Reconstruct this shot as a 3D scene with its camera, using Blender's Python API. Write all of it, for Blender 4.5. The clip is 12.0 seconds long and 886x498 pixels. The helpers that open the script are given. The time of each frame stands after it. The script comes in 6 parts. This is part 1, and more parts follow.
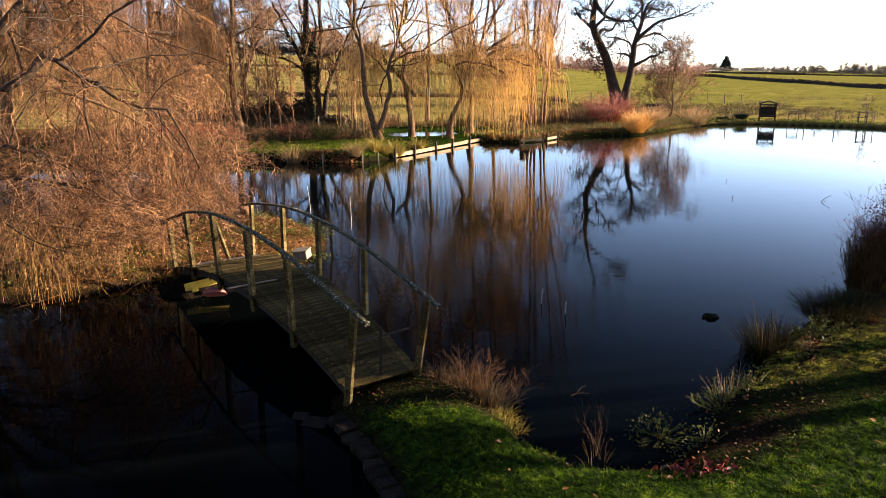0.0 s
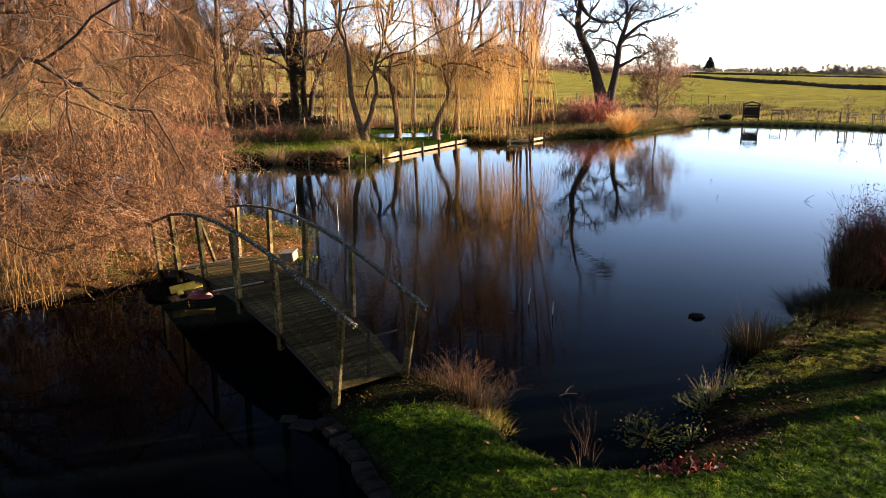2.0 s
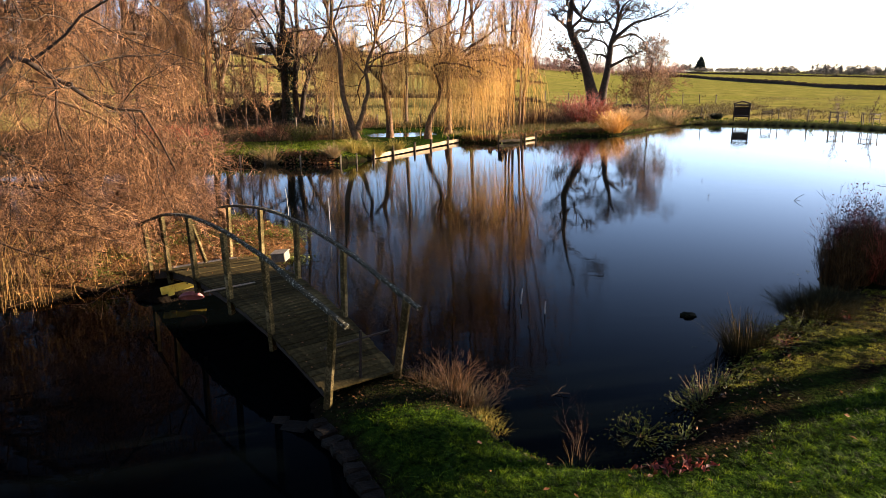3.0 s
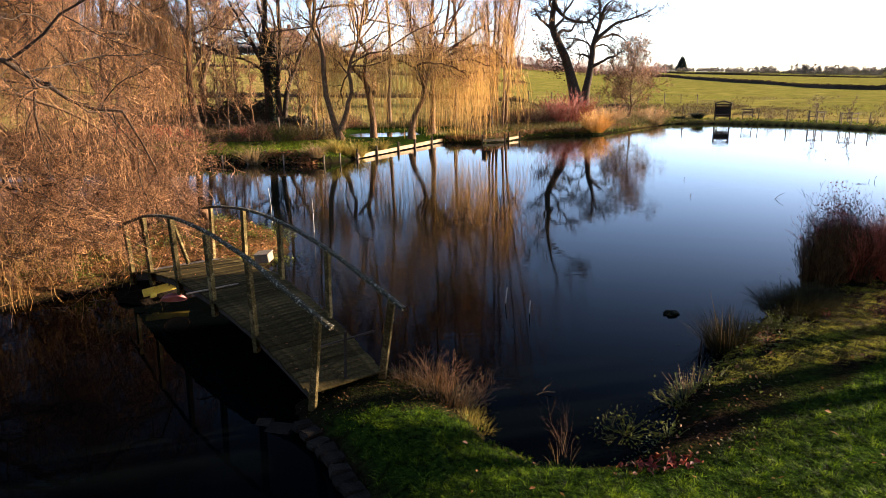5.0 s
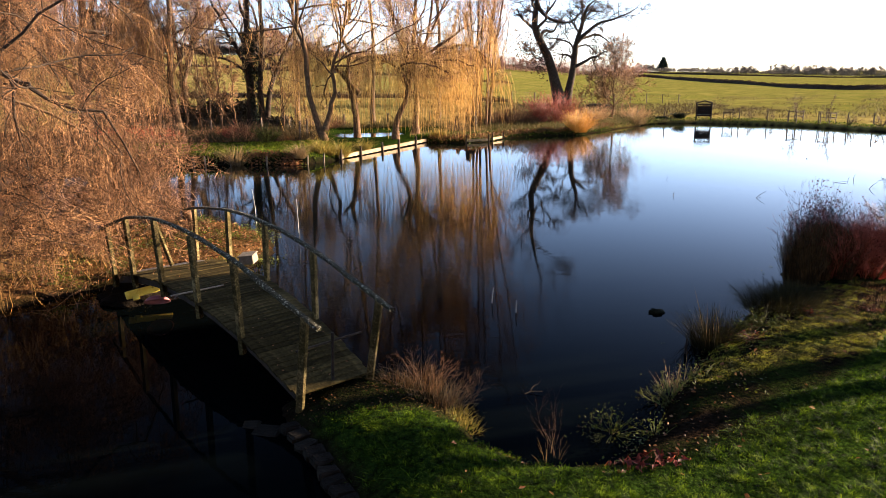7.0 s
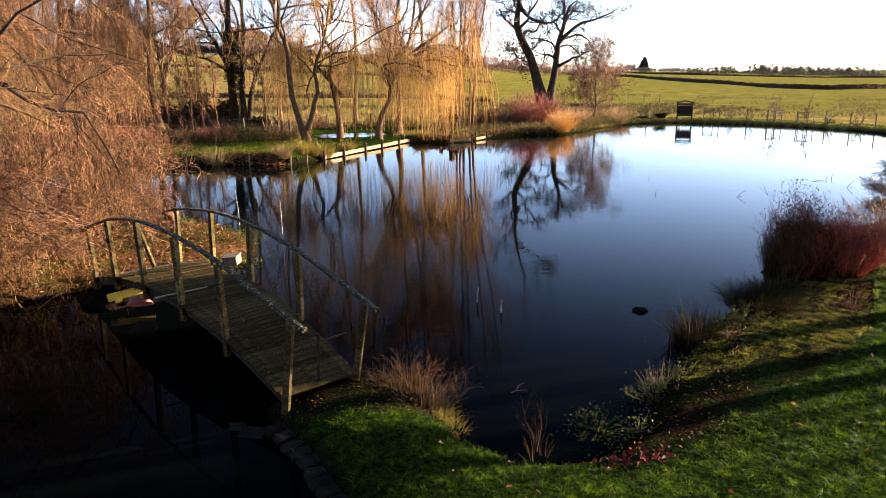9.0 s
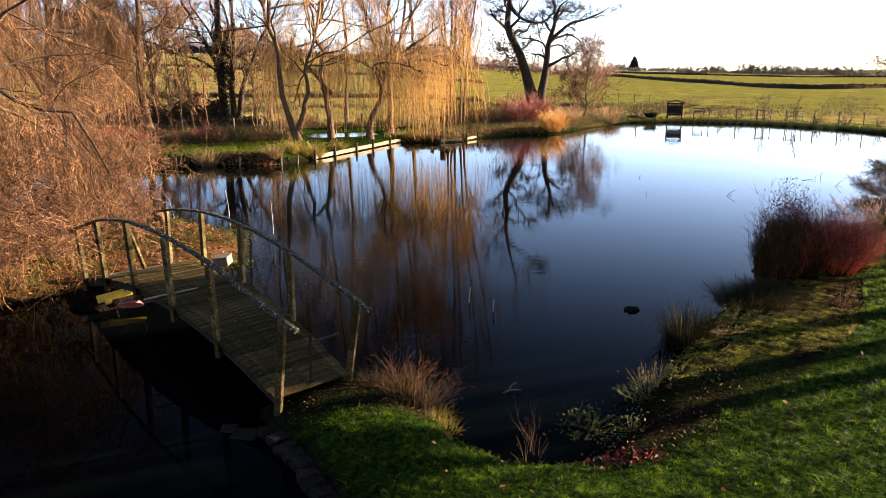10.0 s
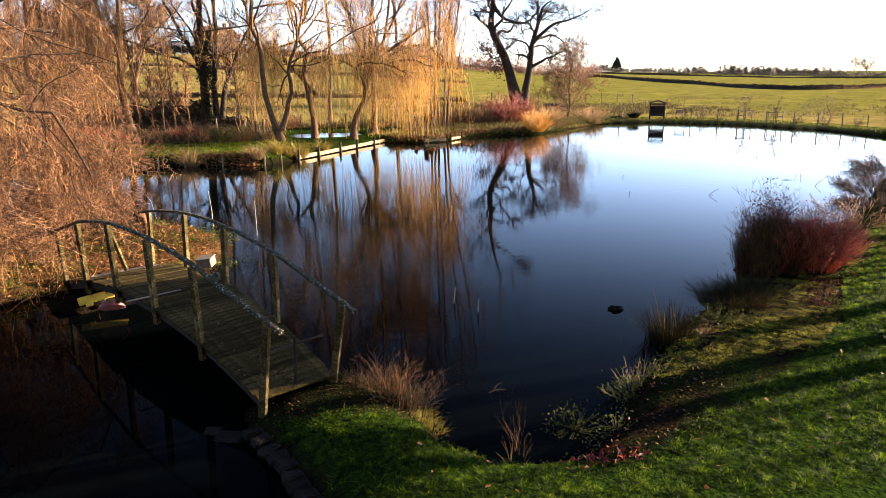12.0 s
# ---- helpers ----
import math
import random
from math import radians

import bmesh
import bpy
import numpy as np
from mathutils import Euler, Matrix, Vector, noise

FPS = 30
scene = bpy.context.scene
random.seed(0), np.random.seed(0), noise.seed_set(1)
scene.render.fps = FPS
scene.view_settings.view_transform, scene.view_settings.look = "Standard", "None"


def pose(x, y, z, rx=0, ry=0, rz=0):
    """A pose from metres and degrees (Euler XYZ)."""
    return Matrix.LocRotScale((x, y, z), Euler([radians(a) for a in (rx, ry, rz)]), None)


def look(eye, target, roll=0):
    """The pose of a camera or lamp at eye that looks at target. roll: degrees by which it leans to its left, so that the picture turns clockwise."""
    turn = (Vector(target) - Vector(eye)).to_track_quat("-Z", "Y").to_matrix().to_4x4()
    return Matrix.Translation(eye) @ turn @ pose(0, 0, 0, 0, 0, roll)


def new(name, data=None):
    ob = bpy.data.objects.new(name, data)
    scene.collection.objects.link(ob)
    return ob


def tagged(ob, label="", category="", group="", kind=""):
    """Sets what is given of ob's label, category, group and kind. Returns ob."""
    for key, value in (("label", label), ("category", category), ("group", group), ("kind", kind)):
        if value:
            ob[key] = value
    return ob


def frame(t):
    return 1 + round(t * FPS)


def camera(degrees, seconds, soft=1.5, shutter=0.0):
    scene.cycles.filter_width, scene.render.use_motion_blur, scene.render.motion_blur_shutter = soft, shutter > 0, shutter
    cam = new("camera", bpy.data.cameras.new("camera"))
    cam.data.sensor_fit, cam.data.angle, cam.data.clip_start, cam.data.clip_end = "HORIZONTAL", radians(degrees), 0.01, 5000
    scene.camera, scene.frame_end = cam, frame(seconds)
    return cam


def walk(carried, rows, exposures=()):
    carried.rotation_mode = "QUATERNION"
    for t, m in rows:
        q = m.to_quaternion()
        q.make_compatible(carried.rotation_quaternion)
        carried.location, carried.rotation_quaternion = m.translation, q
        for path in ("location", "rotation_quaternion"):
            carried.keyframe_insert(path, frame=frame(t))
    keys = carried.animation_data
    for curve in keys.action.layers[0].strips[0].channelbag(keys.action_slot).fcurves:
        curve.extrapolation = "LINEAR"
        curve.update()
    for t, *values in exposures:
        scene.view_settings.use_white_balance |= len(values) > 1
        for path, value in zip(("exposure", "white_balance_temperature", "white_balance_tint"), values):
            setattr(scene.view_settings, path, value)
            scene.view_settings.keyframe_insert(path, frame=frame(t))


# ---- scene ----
cam = camera(65.3, 12.0, soft=0.5)
METRES, EYE, TILT, LEAN, TURN = 8.0, 1.5, 0.0, 0.0, 0.0
PATH = [
    (0, (0.139, -0.059, 4.487), (0.232, 1.878, 3.998), -0.6),
    (0.5, (0.133, -0.035, 4.483), (0.234, 1.901, 3.993), -0.6),
    (1, (0.127, -0.034, 4.491), (0.238, 1.902, 4.001), -0.6),
    (1.5, (0.122, -0.038, 4.489), (0.243, 1.898, 4.0), -0.5),
    (2, (0.13, -0.047, 4.492), (0.261, 1.888, 4.005), -0.6),
    (2.5, (0.132, -0.032, 4.482), (0.274, 1.902, 3.994), -0.6),
    (3, (0.137, -0.034, 4.493), (0.29, 1.899, 4.005), -0.6),
    (5, (0.134, -0.025, 4.493), (0.332, 1.904, 4.004), -0.6),
    (5.5, (0.126, -0.017, 4.488), (0.336, 1.911, 3.999), -0.6),
    (6, (0.11, -0.021, 4.496), (0.333, 1.905, 4.007), -0.6),
    (6.5, (0.103, -0.028, 4.496), (0.336, 1.897, 4.006), -0.6),
    (7, (0.093, -0.005, 4.49), (0.337, 1.918, 4.001), -0.6),
    (9, (0.066, -0.021, 4.5), (0.357, 1.896, 4.01), -0.6),
    (9.5, (0.06, -0.014, 4.495), (0.363, 1.901, 4.005), -0.6),
    (10, (0.054, -0.002, 4.499), (0.37, 1.911, 4.008), -0.6),
    (10.5, (0.06, -0.012, 4.503), (0.386, 1.899, 4.013), -0.6),
    (11, (0.054, -0.021, 4.505), (0.392, 1.888, 4.015), -0.6),
    (11.5, (0.058, 0.005, 4.494), (0.407, 1.913, 4.004), -0.6),
    (12, (0.05, -0.008, 4.508), (0.41, 1.897, 4.017), -0.5),
]
walk(cam, [(t, look(eye, target, roll)) for t, eye, target, roll in PATH], [(0.0, 2.97, 6000, 19), (6.0, 3.0, 6000, 19), (10.5, 3.03, 6000, 19), (11.5, 3.08, 6000, 19), (12.0, 3.2, 6000, 19)])

# ---------------------------------------------------------------- light
SUN_AZ, SUN_EL = 80.0, 14.0          # degrees clockwise from +y, degrees above the horizon
sun_way = Vector((math.sin(radians(SUN_AZ)) * math.cos(radians(SUN_EL)), math.cos(radians(SUN_AZ)) * math.cos(radians(SUN_EL)), math.sin(radians(SUN_EL))))
world = bpy.data.worlds.new("world")
scene.world = world
world.use_nodes = True
sky = world.node_tree.nodes.new("ShaderNodeTexSky")
sky.sky_type, sky.sun_disc = "NISHITA", False
sky.sun_elevation, sky.sun_rotation = radians(SUN_EL), radians(SUN_AZ)
sky.air_density, sky.dust_density, sky.ozone_density = 0.7, 0.7, 1.25
world.node_tree.nodes["Background"].inputs["Strength"].default_value = 0.053
world.node_tree.links.new(sky.outputs[0], world.node_tree.nodes["Background"].inputs["Color"])
sun = new("sun", bpy.data.lights.new("sun", "SUN"))
sun.data.energy, sun.data.angle, sun.data.color = 5.0, radians(0.55), (1.0, 0.77, 0.50)
sun.matrix_world = look(sun_way * 200, (0, 0, 0))

# ---------------------------------------------------------------- materials
ALBEDO_SCALE = 0.55                          # scales base colours down, to darken things against the bright sky


def material(name, colors, rough=0.7, scale=8.0, bump=0.0, bump_scale=40.0, metal=0.0, per="object", spec=0.12, jitter=0.0, fine=6.0, translucent=0.0, blend=0.4, lo=0.34, hi=0.66):
    """colors: two or three base colours mixed by noise at two scales; jitter: brightness change per object or per island."""
    colors = [tuple(c * ALBEDO_SCALE for c in col) for col in colors]
    m = bpy.data.materials.new(name)
    m.use_nodes = True
    nt = m.node_tree
    n, l = nt.nodes, nt.links
    b = n["Principled BSDF"]
    co = n.new("ShaderNodeTexCoord")
    a = n.new("ShaderNodeTexNoise")
    a.inputs["Scale"].default_value, a.inputs["Detail"].default_value, a.inputs["Roughness"].default_value = scale, 5, 0.65
    f = n.new("ShaderNodeTexNoise")
    f.inputs["Scale"].default_value, f.inputs["Detail"].default_value = scale * fine, 3
    l.new(co.outputs["Object"], a.inputs["Vector"])
    l.new(co.outputs["Object"], f.inputs["Vector"])
    mix = n.new("ShaderNodeMix")
    mix.inputs["Factor"].default_value = blend
    l.new(a.outputs["Fac"], mix.inputs["A"])
    l.new(f.outputs["Fac"], mix.inputs["B"])
    ramp = n.new("ShaderNodeValToRGB")
    el = ramp.color_ramp.elements
    el[0].position, el[1].position = lo, hi
    el[0].color, el[1].color = (*colors[0], 1), (*colors[-1], 1)
    if len(colors) == 3:
        e = el.new(0.5)
        e.color = (*colors[1], 1)
    l.new(mix.outputs["Result"], ramp.inputs["Fac"])
    out = ramp.outputs["Color"]
    if jitter:
        if per == "object":
            info = n.new("ShaderNodeObjectInfo")
            rnd = info.outputs["Random"]
        else:
            info = n.new("ShaderNodeNewGeometry")
            rnd = info.outputs["Random Per Island"]
        mr = n.new("ShaderNodeMapRange")
        mr.inputs["To Min"].default_value, mr.inputs["To Max"].default_value = 1 - jitter, 1 + jitter
        l.new(rnd, mr.inputs["Value"])
        mul = n.new("ShaderNodeVectorMath")
        mul.operation = "SCALE"
        l.new(out, mul.inputs[0])
        l.new(mr.outputs["Result"], mul.inputs["Scale"])
        out = mul.outputs["Vector"]
    l.new(out, b.inputs["Base Color"])
    b.inputs["Roughness"].default_value, b.inputs["Metallic"].default_value = rough, metal
    b.inputs["Specular IOR Level"].default_value = spec
    if bump:
        bt = n.new("ShaderNodeTexNoise")
        bt.inputs["Scale"].default_value, bt.inputs["Detail"].default_value = bump_scale, 4
        l.new(co.outputs["Object"], bt.inputs["Vector"])
        bp = n.new("ShaderNodeBump")
        bp.inputs["Strength"].default_value, bp.inputs["Distance"].default_value = 1.0, bump
        l.new(bt.outputs["Fac"], bp.inputs["Height"])
        l.new(bp.outputs["Normal"], b.inputs["Normal"])
    if translucent:
        tr = n.new("ShaderNodeBsdfTranslucent")
        l.new(out, tr.inputs["Color"])
        ms = n.new("ShaderNodeMixShader")
        ms.inputs["Fac"].default_value = translucent
        l.new(b.outputs["BSDF"], ms.inputs[1])
        l.new(tr.outputs["BSDF"], ms.inputs[2])
        l.new(ms.outputs["Shader"], n["Material Output"].inputs["Surface"])
    return m


BARK = material("bark", [(0.065, 0.040, 0.022), (0.26, 0.165, 0.09)], 0.9, 3.0, 0.02, 18)
BARK_PALE = material("bark_pale", [(0.05, 0.028, 0.013), (0.15, 0.082, 0.038), (0.36, 0.21, 0.10)], 0.85, 6.0, 0.05, 11)
OAK_BARK = material("oak_bark", [(0.016, 0.011, 0.008), (0.105, 0.074, 0.048)], 0.95, 4.0, 0.05, 9)
TWIG_ORANGE = material("willow_twig_orange", [(0.022, 0.009, 0.004), (0.19, 0.092, 0.038), (0.74, 0.42, 0.185)], 0.6, 1.2, per="island", jitter=0.9, translucent=0.25, lo=0.40, hi=0.64)
TWIG_STRAW = material("willow_twig_straw", [(0.30, 0.15, 0.04), (0.62, 0.38, 0.12)], 0.6, 1.5, per="island", jitter=0.55, translucent=0.3)
TWIG_AMBER = material("willow_twig_amber", [(0.25, 0.112, 0.036), (0.70, 0.37, 0.125)], 0.6, 1.5, per="island", jitter=0.6, translucent=0.3)
TWIG_RUST = material("twig_rust", [(0.065, 0.029, 0.016), (0.54, 0.29, 0.14)], 0.65, 1.5, per="island", jitter=0.85, translucent=0.25)
TWIG_GOLD = material("willow_twig_gold", [(0.76, 0.48, 0.15), (1.15, 0.82, 0.30)], 0.6, 0.8, per="island", jitter=0.4, translucent=0.5)
TWIG_BROWN = material("twig_brown", [(0.07, 0.042, 0.025), (0.17, 0.10, 0.06)], 0.8, 1.0, per="island", jitter=0.35)
TWIG_GREY = material("twig_grey", [(0.29, 0.155, 0.066), (0.72, 0.43, 0.20)], 0.8, 1.0, per="island", jitter=0.3)
TWIG_RED = material("dogwood_stem", [(0.22, 0.030, 0.022), (0.46, 0.10, 0.06)], 0.5, 2.0, per="island", jitter=0.55, translucent=0.15)
TWIG_CORAL = material("coral_dogwood_stem", [(0.45, 0.09, 0.05), (0.80, 0.22, 0.12)], 0.5, 2.0, per="island", jitter=0.5, translucent=0.2)
TWIG_DARK = material("dark_twig", [(0.022, 0.013, 0.009), (0.085, 0.045, 0.03)], 0.8, 1.0, per="island", jitter=0.6, spec=0.03)
TWIG_FLAME = material("flame_willow_stem", [(0.50, 0.20, 0.018), (0.95, 0.50, 0.07)], 0.5, 2.0, per="island", jitter=0.3)
WOOD = material("weathered_green_wood", [(0.022, 0.018, 0.006), (0.080, 0.062, 0.022), (0.30, 0.23, 0.105)], 0.9, 5.0, 0.006, 60, jitter=0.3, spec=0.03)
DECK_WOOD = material("mossy_deck_wood", [(0.015, 0.011, 0.004), (0.050, 0.038, 0.014), (0.115, 0.088, 0.032)], 0.9, 3.0, 0.006, 60, jitter=0.45, spec=0.02)
WOOD_DARK = material("dark_stained_wood", [(0.018, 0.013, 0.010), (0.05, 0.038, 0.028)], 0.8, 5.0, 0.003, 50, jitter=0.2)
WOOD_PALE = material("pale_sawn_board", [(0.14, 0.095, 0.05), (0.34, 0.25, 0.14), (0.56, 0.43, 0.26)], 0.75, 2.2, 0.003, 40, jitter=0.15)
POST_WOOD = material("grey_fence_wood", [(0.09, 0.07, 0.05), (0.22, 0.17, 0.12)], 0.85, 4.0, 0.004, 40, jitter=0.25)
REED_BROWN = material("brown_dead_sedge", [(0.026, 0.014, 0.005), (0.27, 0.145, 0.052)], 0.6, 5.0, per="island", jitter=0.8, translucent=0.25)
REED_DRY = material("dry_reed", [(0.20, 0.12, 0.05), (0.42, 0.29, 0.13)], 0.7, 3.0, per="island", jitter=0.4, translucent=0.25)
GRASS_BLADE = material("grass_blade", [(0.004, 0.011, 0.001), (0.048, 0.095, 0.003), (0.20, 0.29, 0.011)], 0.55, 7.0, spec=0.045, per="island", jitter=0.75, translucent=0.5, blend=0.15, lo=0.40, hi=0.64)
LEAF_GREEN = material("leaf_green", [(0.012, 0.022, 0.003), (0.20, 0.22, 0.03)], 0.5, 6.0, spec=0.1, per="island", jitter=0.7, translucent=0.3)
SEDGE_DARK = material("dark_wet_sedge", [(0.010, 0.011, 0.004), (0.065, 0.052, 0.019)], 0.8, 3.0, per="island", jitter=0.7, translucent=0.15, spec=0.03)
MOSS = material("yellow_moss", [(0.016, 0.016, 0.004), (0.14, 0.135, 0.012), (0.48, 0.47, 0.036)], 0.6, 4.5, spec=0.06, per="island", jitter=0.45, fine=5.0, blend=0.2, lo=0.38, hi=0.62, translucent=0.2)
LEAF_LITTER = material("fallen_leaf", [(0.09, 0.032, 0.012), (0.24, 0.095, 0.03), (0.38, 0.21, 0.09)], 0.55, 5.0, spec=0.1, per="island", jitter=0.5, translucent=0.15)
LEAF_RED = material("red_fallen_leaf", [(0.08, 0.011, 0.008), (0.40, 0.065, 0.04)], 0.7, 6.0, spec=0.05, per="island", jitter=0.4, translucent=0.25)
HEDGE = material("hedge_foliage", [(0.04, 0.038, 0.022), (0.11, 0.085, 0.05)], 0.9, 0.6, per="island", jitter=0.4)
FAR_TREE = material("far_winter_tree", [(0.14, 0.122, 0.092), (0.25, 0.21, 0.16)], 0.9, 0.4, per="island", jitter=0.3)
FAR_PALE = material("far_pale_tree", [(0.20, 0.17, 0.135), (0.32, 0.27, 0.215)], 0.9, 0.4, per="island", jitter=0.3)
FAR_RED = material("far_reddish_tree", [(0.30, 0.16, 0.12), (0.48, 0.28, 0.21)], 0.9, 0.4, per="island", jitter=0.3)
CONIFER = material("conifer_foliage", [(0.008, 0.016, 0.010), (0.025, 0.04, 0.02)], 0.8, 2.0, per="island", jitter=0.3)


def water_material():
    m = bpy.data.materials.new("pond_water")
    m.use_nodes = True
    n, l = m.node_tree.nodes, m.node_tree.links
    n.remove(n["Principled BSDF"])
    depth = n.new("ShaderNodeBsdfDiffuse")
    depth.inputs["Color"].default_value = (0.0006, 0.0010, 0.0011, 1)
    b = n.new("ShaderNodeBsdfGlossy")
    b.inputs["Color"].default_value, b.inputs["Roughness"].default_value = (1, 1, 1, 1), 0.018
    # gloss grows more steeply to grazing sight than real water's, darkening near water
    face = n.new("ShaderNodeLayerWeight")
    power = n.new("ShaderNodeMath")
    power.operation = "POWER"
    power.inputs[1].default_value = 10.0
    gain = n.new("ShaderNodeMath")
    gain.operation, gain.use_clamp = "MULTIPLY", True
    gain.inputs[1].default_value = 1.8
    l.new(face.outputs["Facing"], power.inputs[0])
    l.new(power.outputs[0], gain.inputs[0])
    ms = n.new("ShaderNodeMixShader")
    l.new(gain.outputs[0], ms.inputs[0])
    l.new(depth.outputs[0], ms.inputs[1])
    l.new(b.outputs[0], ms.inputs[2])
    l.new(ms.outputs[0], n["Material Output"].inputs["Surface"])
    co = n.new("ShaderNodeTexCoord")
    mp = n.new("ShaderNodeMapping")
    mp.inputs["Rotation"].default_value = (0, 0, radians(20))
    mp.inputs["Scale"].default_value = (0.7, 2.2, 1)
    l.new(co.outputs["Object"], mp.inputs["Vector"])
    w = n.new("ShaderNodeTexNoise")
    w.inputs["Scale"].default_value, w.inputs["Detail"].default_value = 2.2, 3
    l.new(mp.outputs["Vector"], w.inputs["Vector"])
    patch = n.new("ShaderNodeTexNoise")
    patch.inputs["Scale"].default_value, patch.inputs["Detail"].default_value = 0.09, 2
    l.new(co.outputs["Object"], patch.inputs["Vector"])
    mr = n.new("ShaderNodeMapRange")
    mr.inputs["From Min"].default_value, mr.inputs["From Max"].default_value = 0.44, 0.62
    mr.inputs["To Min"].default_value, mr.inputs["To Max"].default_value = 0.0008, 0.0055
    l.new(patch.outputs["Fac"], mr.inputs["Value"])
    bp = n.new("ShaderNodeBump")
    l.new(w.outputs["Fac"], bp.inputs["Height"])
    l.new(mr.outputs["Result"], bp.inputs["Distance"])
    l.new(bp.outputs["Normal"], b.inputs["Normal"])
    return m


WATER = water_material()


def ground_material():
    m = bpy.data.materials.new("ground_soil_and_turf")
    m.use_nodes = True
    n, l = m.node_tree.nodes, m.node_tree.links
    b = n["Principled BSDF"]
    b.inputs["Roughness"].default_value, b.inputs["Specular IOR Level"].default_value = 0.95, 0.0
    co = n.new("ShaderNodeTexCoord")

    def tex(scale, detail=5):
        t = n.new("ShaderNodeTexNoise")
        t.inputs["Scale"].default_value, t.inputs["Detail"].default_value = scale, detail
        l.new(co.outputs["Object"], t.inputs["Vector"])
        return t.outputs["Fac"]

    def ramp(fac, c0, c1, p0=0.35, p1=0.65):
        r = n.new("ShaderNodeValToRGB")
        r.color_ramp.elements[0].position, r.color_ramp.elements[1].position = p0, p1
        r.color_ramp.elements[0].color, r.color_ramp.elements[1].color = (*c0, 1), (*c1, 1)
        l.new(fac, r.inputs["Fac"])
        return r.outputs["Color"]

    def blend(fac, x, y):
        k = n.new("ShaderNodeMix")
        k.data_type = "RGBA"
        l.new(fac, k.inputs["Factor"])
        l.new(x, k.inputs[6])
        l.new(y, k.inputs[7])
        return k.outputs[2]

    def zone(name):
        a = n.new("ShaderNodeAttribute")
        a.attribute_name = name
        return a.outputs["Fac"]

    turf = ramp(tex(14), (0.004, 0.008, 0.0015), (0.016, 0.030, 0.004))
    field = ramp(tex(0.35, 8), (0.074, 0.070, 0.015), (0.145, 0.132, 0.030))
    rough_field = ramp(tex(1.7, 6), (0.055, 0.060, 0.012), (0.145, 0.135, 0.025))
    field = blend(ramp(tex(0.07, 3), (0, 0, 0), (1, 1, 1), 0.45, 0.6), field, rough_field)
    field = blend(ramp(tex(2.6, 4), (0, 0, 0), (0.7, 0.7, 0.7), 0.5, 0.72), field, ramp(tex(0.5, 2), (0.035, 0.032, 0.008), (0.06, 0.05, 0.014)))
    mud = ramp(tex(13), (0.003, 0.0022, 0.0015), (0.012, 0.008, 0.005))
    litter = ramp(tex(26), (0.025, 0.014, 0.006), (0.12, 0.058, 0.021))
    tan = ramp(tex(0.6, 7), (0.095, 0.072, 0.020), (0.19, 0.146, 0.046))
    field = blend(zone("dry"), field, tan)
    c = blend(zone("field"), turf, field)
    c = blend(zone("litter"), c, litter)
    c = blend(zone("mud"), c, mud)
    l.new(c, b.inputs["Base Color"])
    bp = n.new("ShaderNodeBump")
    bp.inputs["Distance"].default_value = 0.05
    l.new(tex(22, 6), bp.inputs["Height"])
    lumps = n.new("ShaderNodeBump")
    lumps.inputs["Distance"].default_value = 0.30
    l.new(zone("field"), lumps.inputs["Strength"])
    l.new(tex(0.9, 5), lumps.inputs["Height"])
    l.new(bp.outputs["Normal"], lumps.inputs["Normal"])
    l.new(lumps.outputs["Normal"], b.inputs["Normal"])
    return m


GROUND = ground_material()

# ---------------------------------------------------------------- mesh helpers


def thing(name, label, category, at=(0, 0, 0), group="", kind=""):
    """A top-level thing: an Empty at its base."""
    e = new(name)
    e.empty_display_size = 0.2
    e.location = at
    return tagged(e, label, category, group, kind)


def mesh_of(name, verts, faces, mat, smooth=True):
    """One mesh from numpy arrays; faces: a list of (n, k) index arrays."""
    me = bpy.data.meshes.new(name)
    verts = np.asarray(verts, np.float32).reshape(-1, 3)
    loops = np.concatenate([np.asarray(f, np.int32).ravel() for f in faces])
    totals = np.concatenate([np.full(len(f), np.asarray(f).shape[1], np.int32) for f in faces])
    me.vertices.add(len(verts))
    me.vertices.foreach_set("co", verts.ravel())
    me.loops.add(len(loops))
    me.loops.foreach_set("vertex_index", loops)
    me.polygons.add(len(totals))
    me.polygons.foreach_set("loop_start", np.concatenate([[0], np.cumsum(totals)[:-1]]).astype(np.int32))
    me.polygons.foreach_set("loop_total", totals)
    me.polygons.foreach_set("use_smooth", np.full(len(totals), smooth))
    me.update(calc_edges=True)
    me.validate()
    if mat:
        me.materials.append(mat)
    return me


def part_of(name, me, parent=None, label="", at=None):
    ob = new(name, me)
    if parent is not None:
        ob.parent = parent
    if at is not None:
        ob.matrix_basis = at if isinstance(at, Matrix) else Matrix.Translation(at)
    return tagged(ob, label)


def part(name, bm, mat, parent=None, label="", at=None, smooth=False):
    me = bpy.data.meshes.new(name)
    bm.to_mesh(me)
    bm.free()
    for p in me.polygons:
        p.use_smooth = smooth
    me.materials.append(mat)
    return part_of(name, me, parent, label, at)


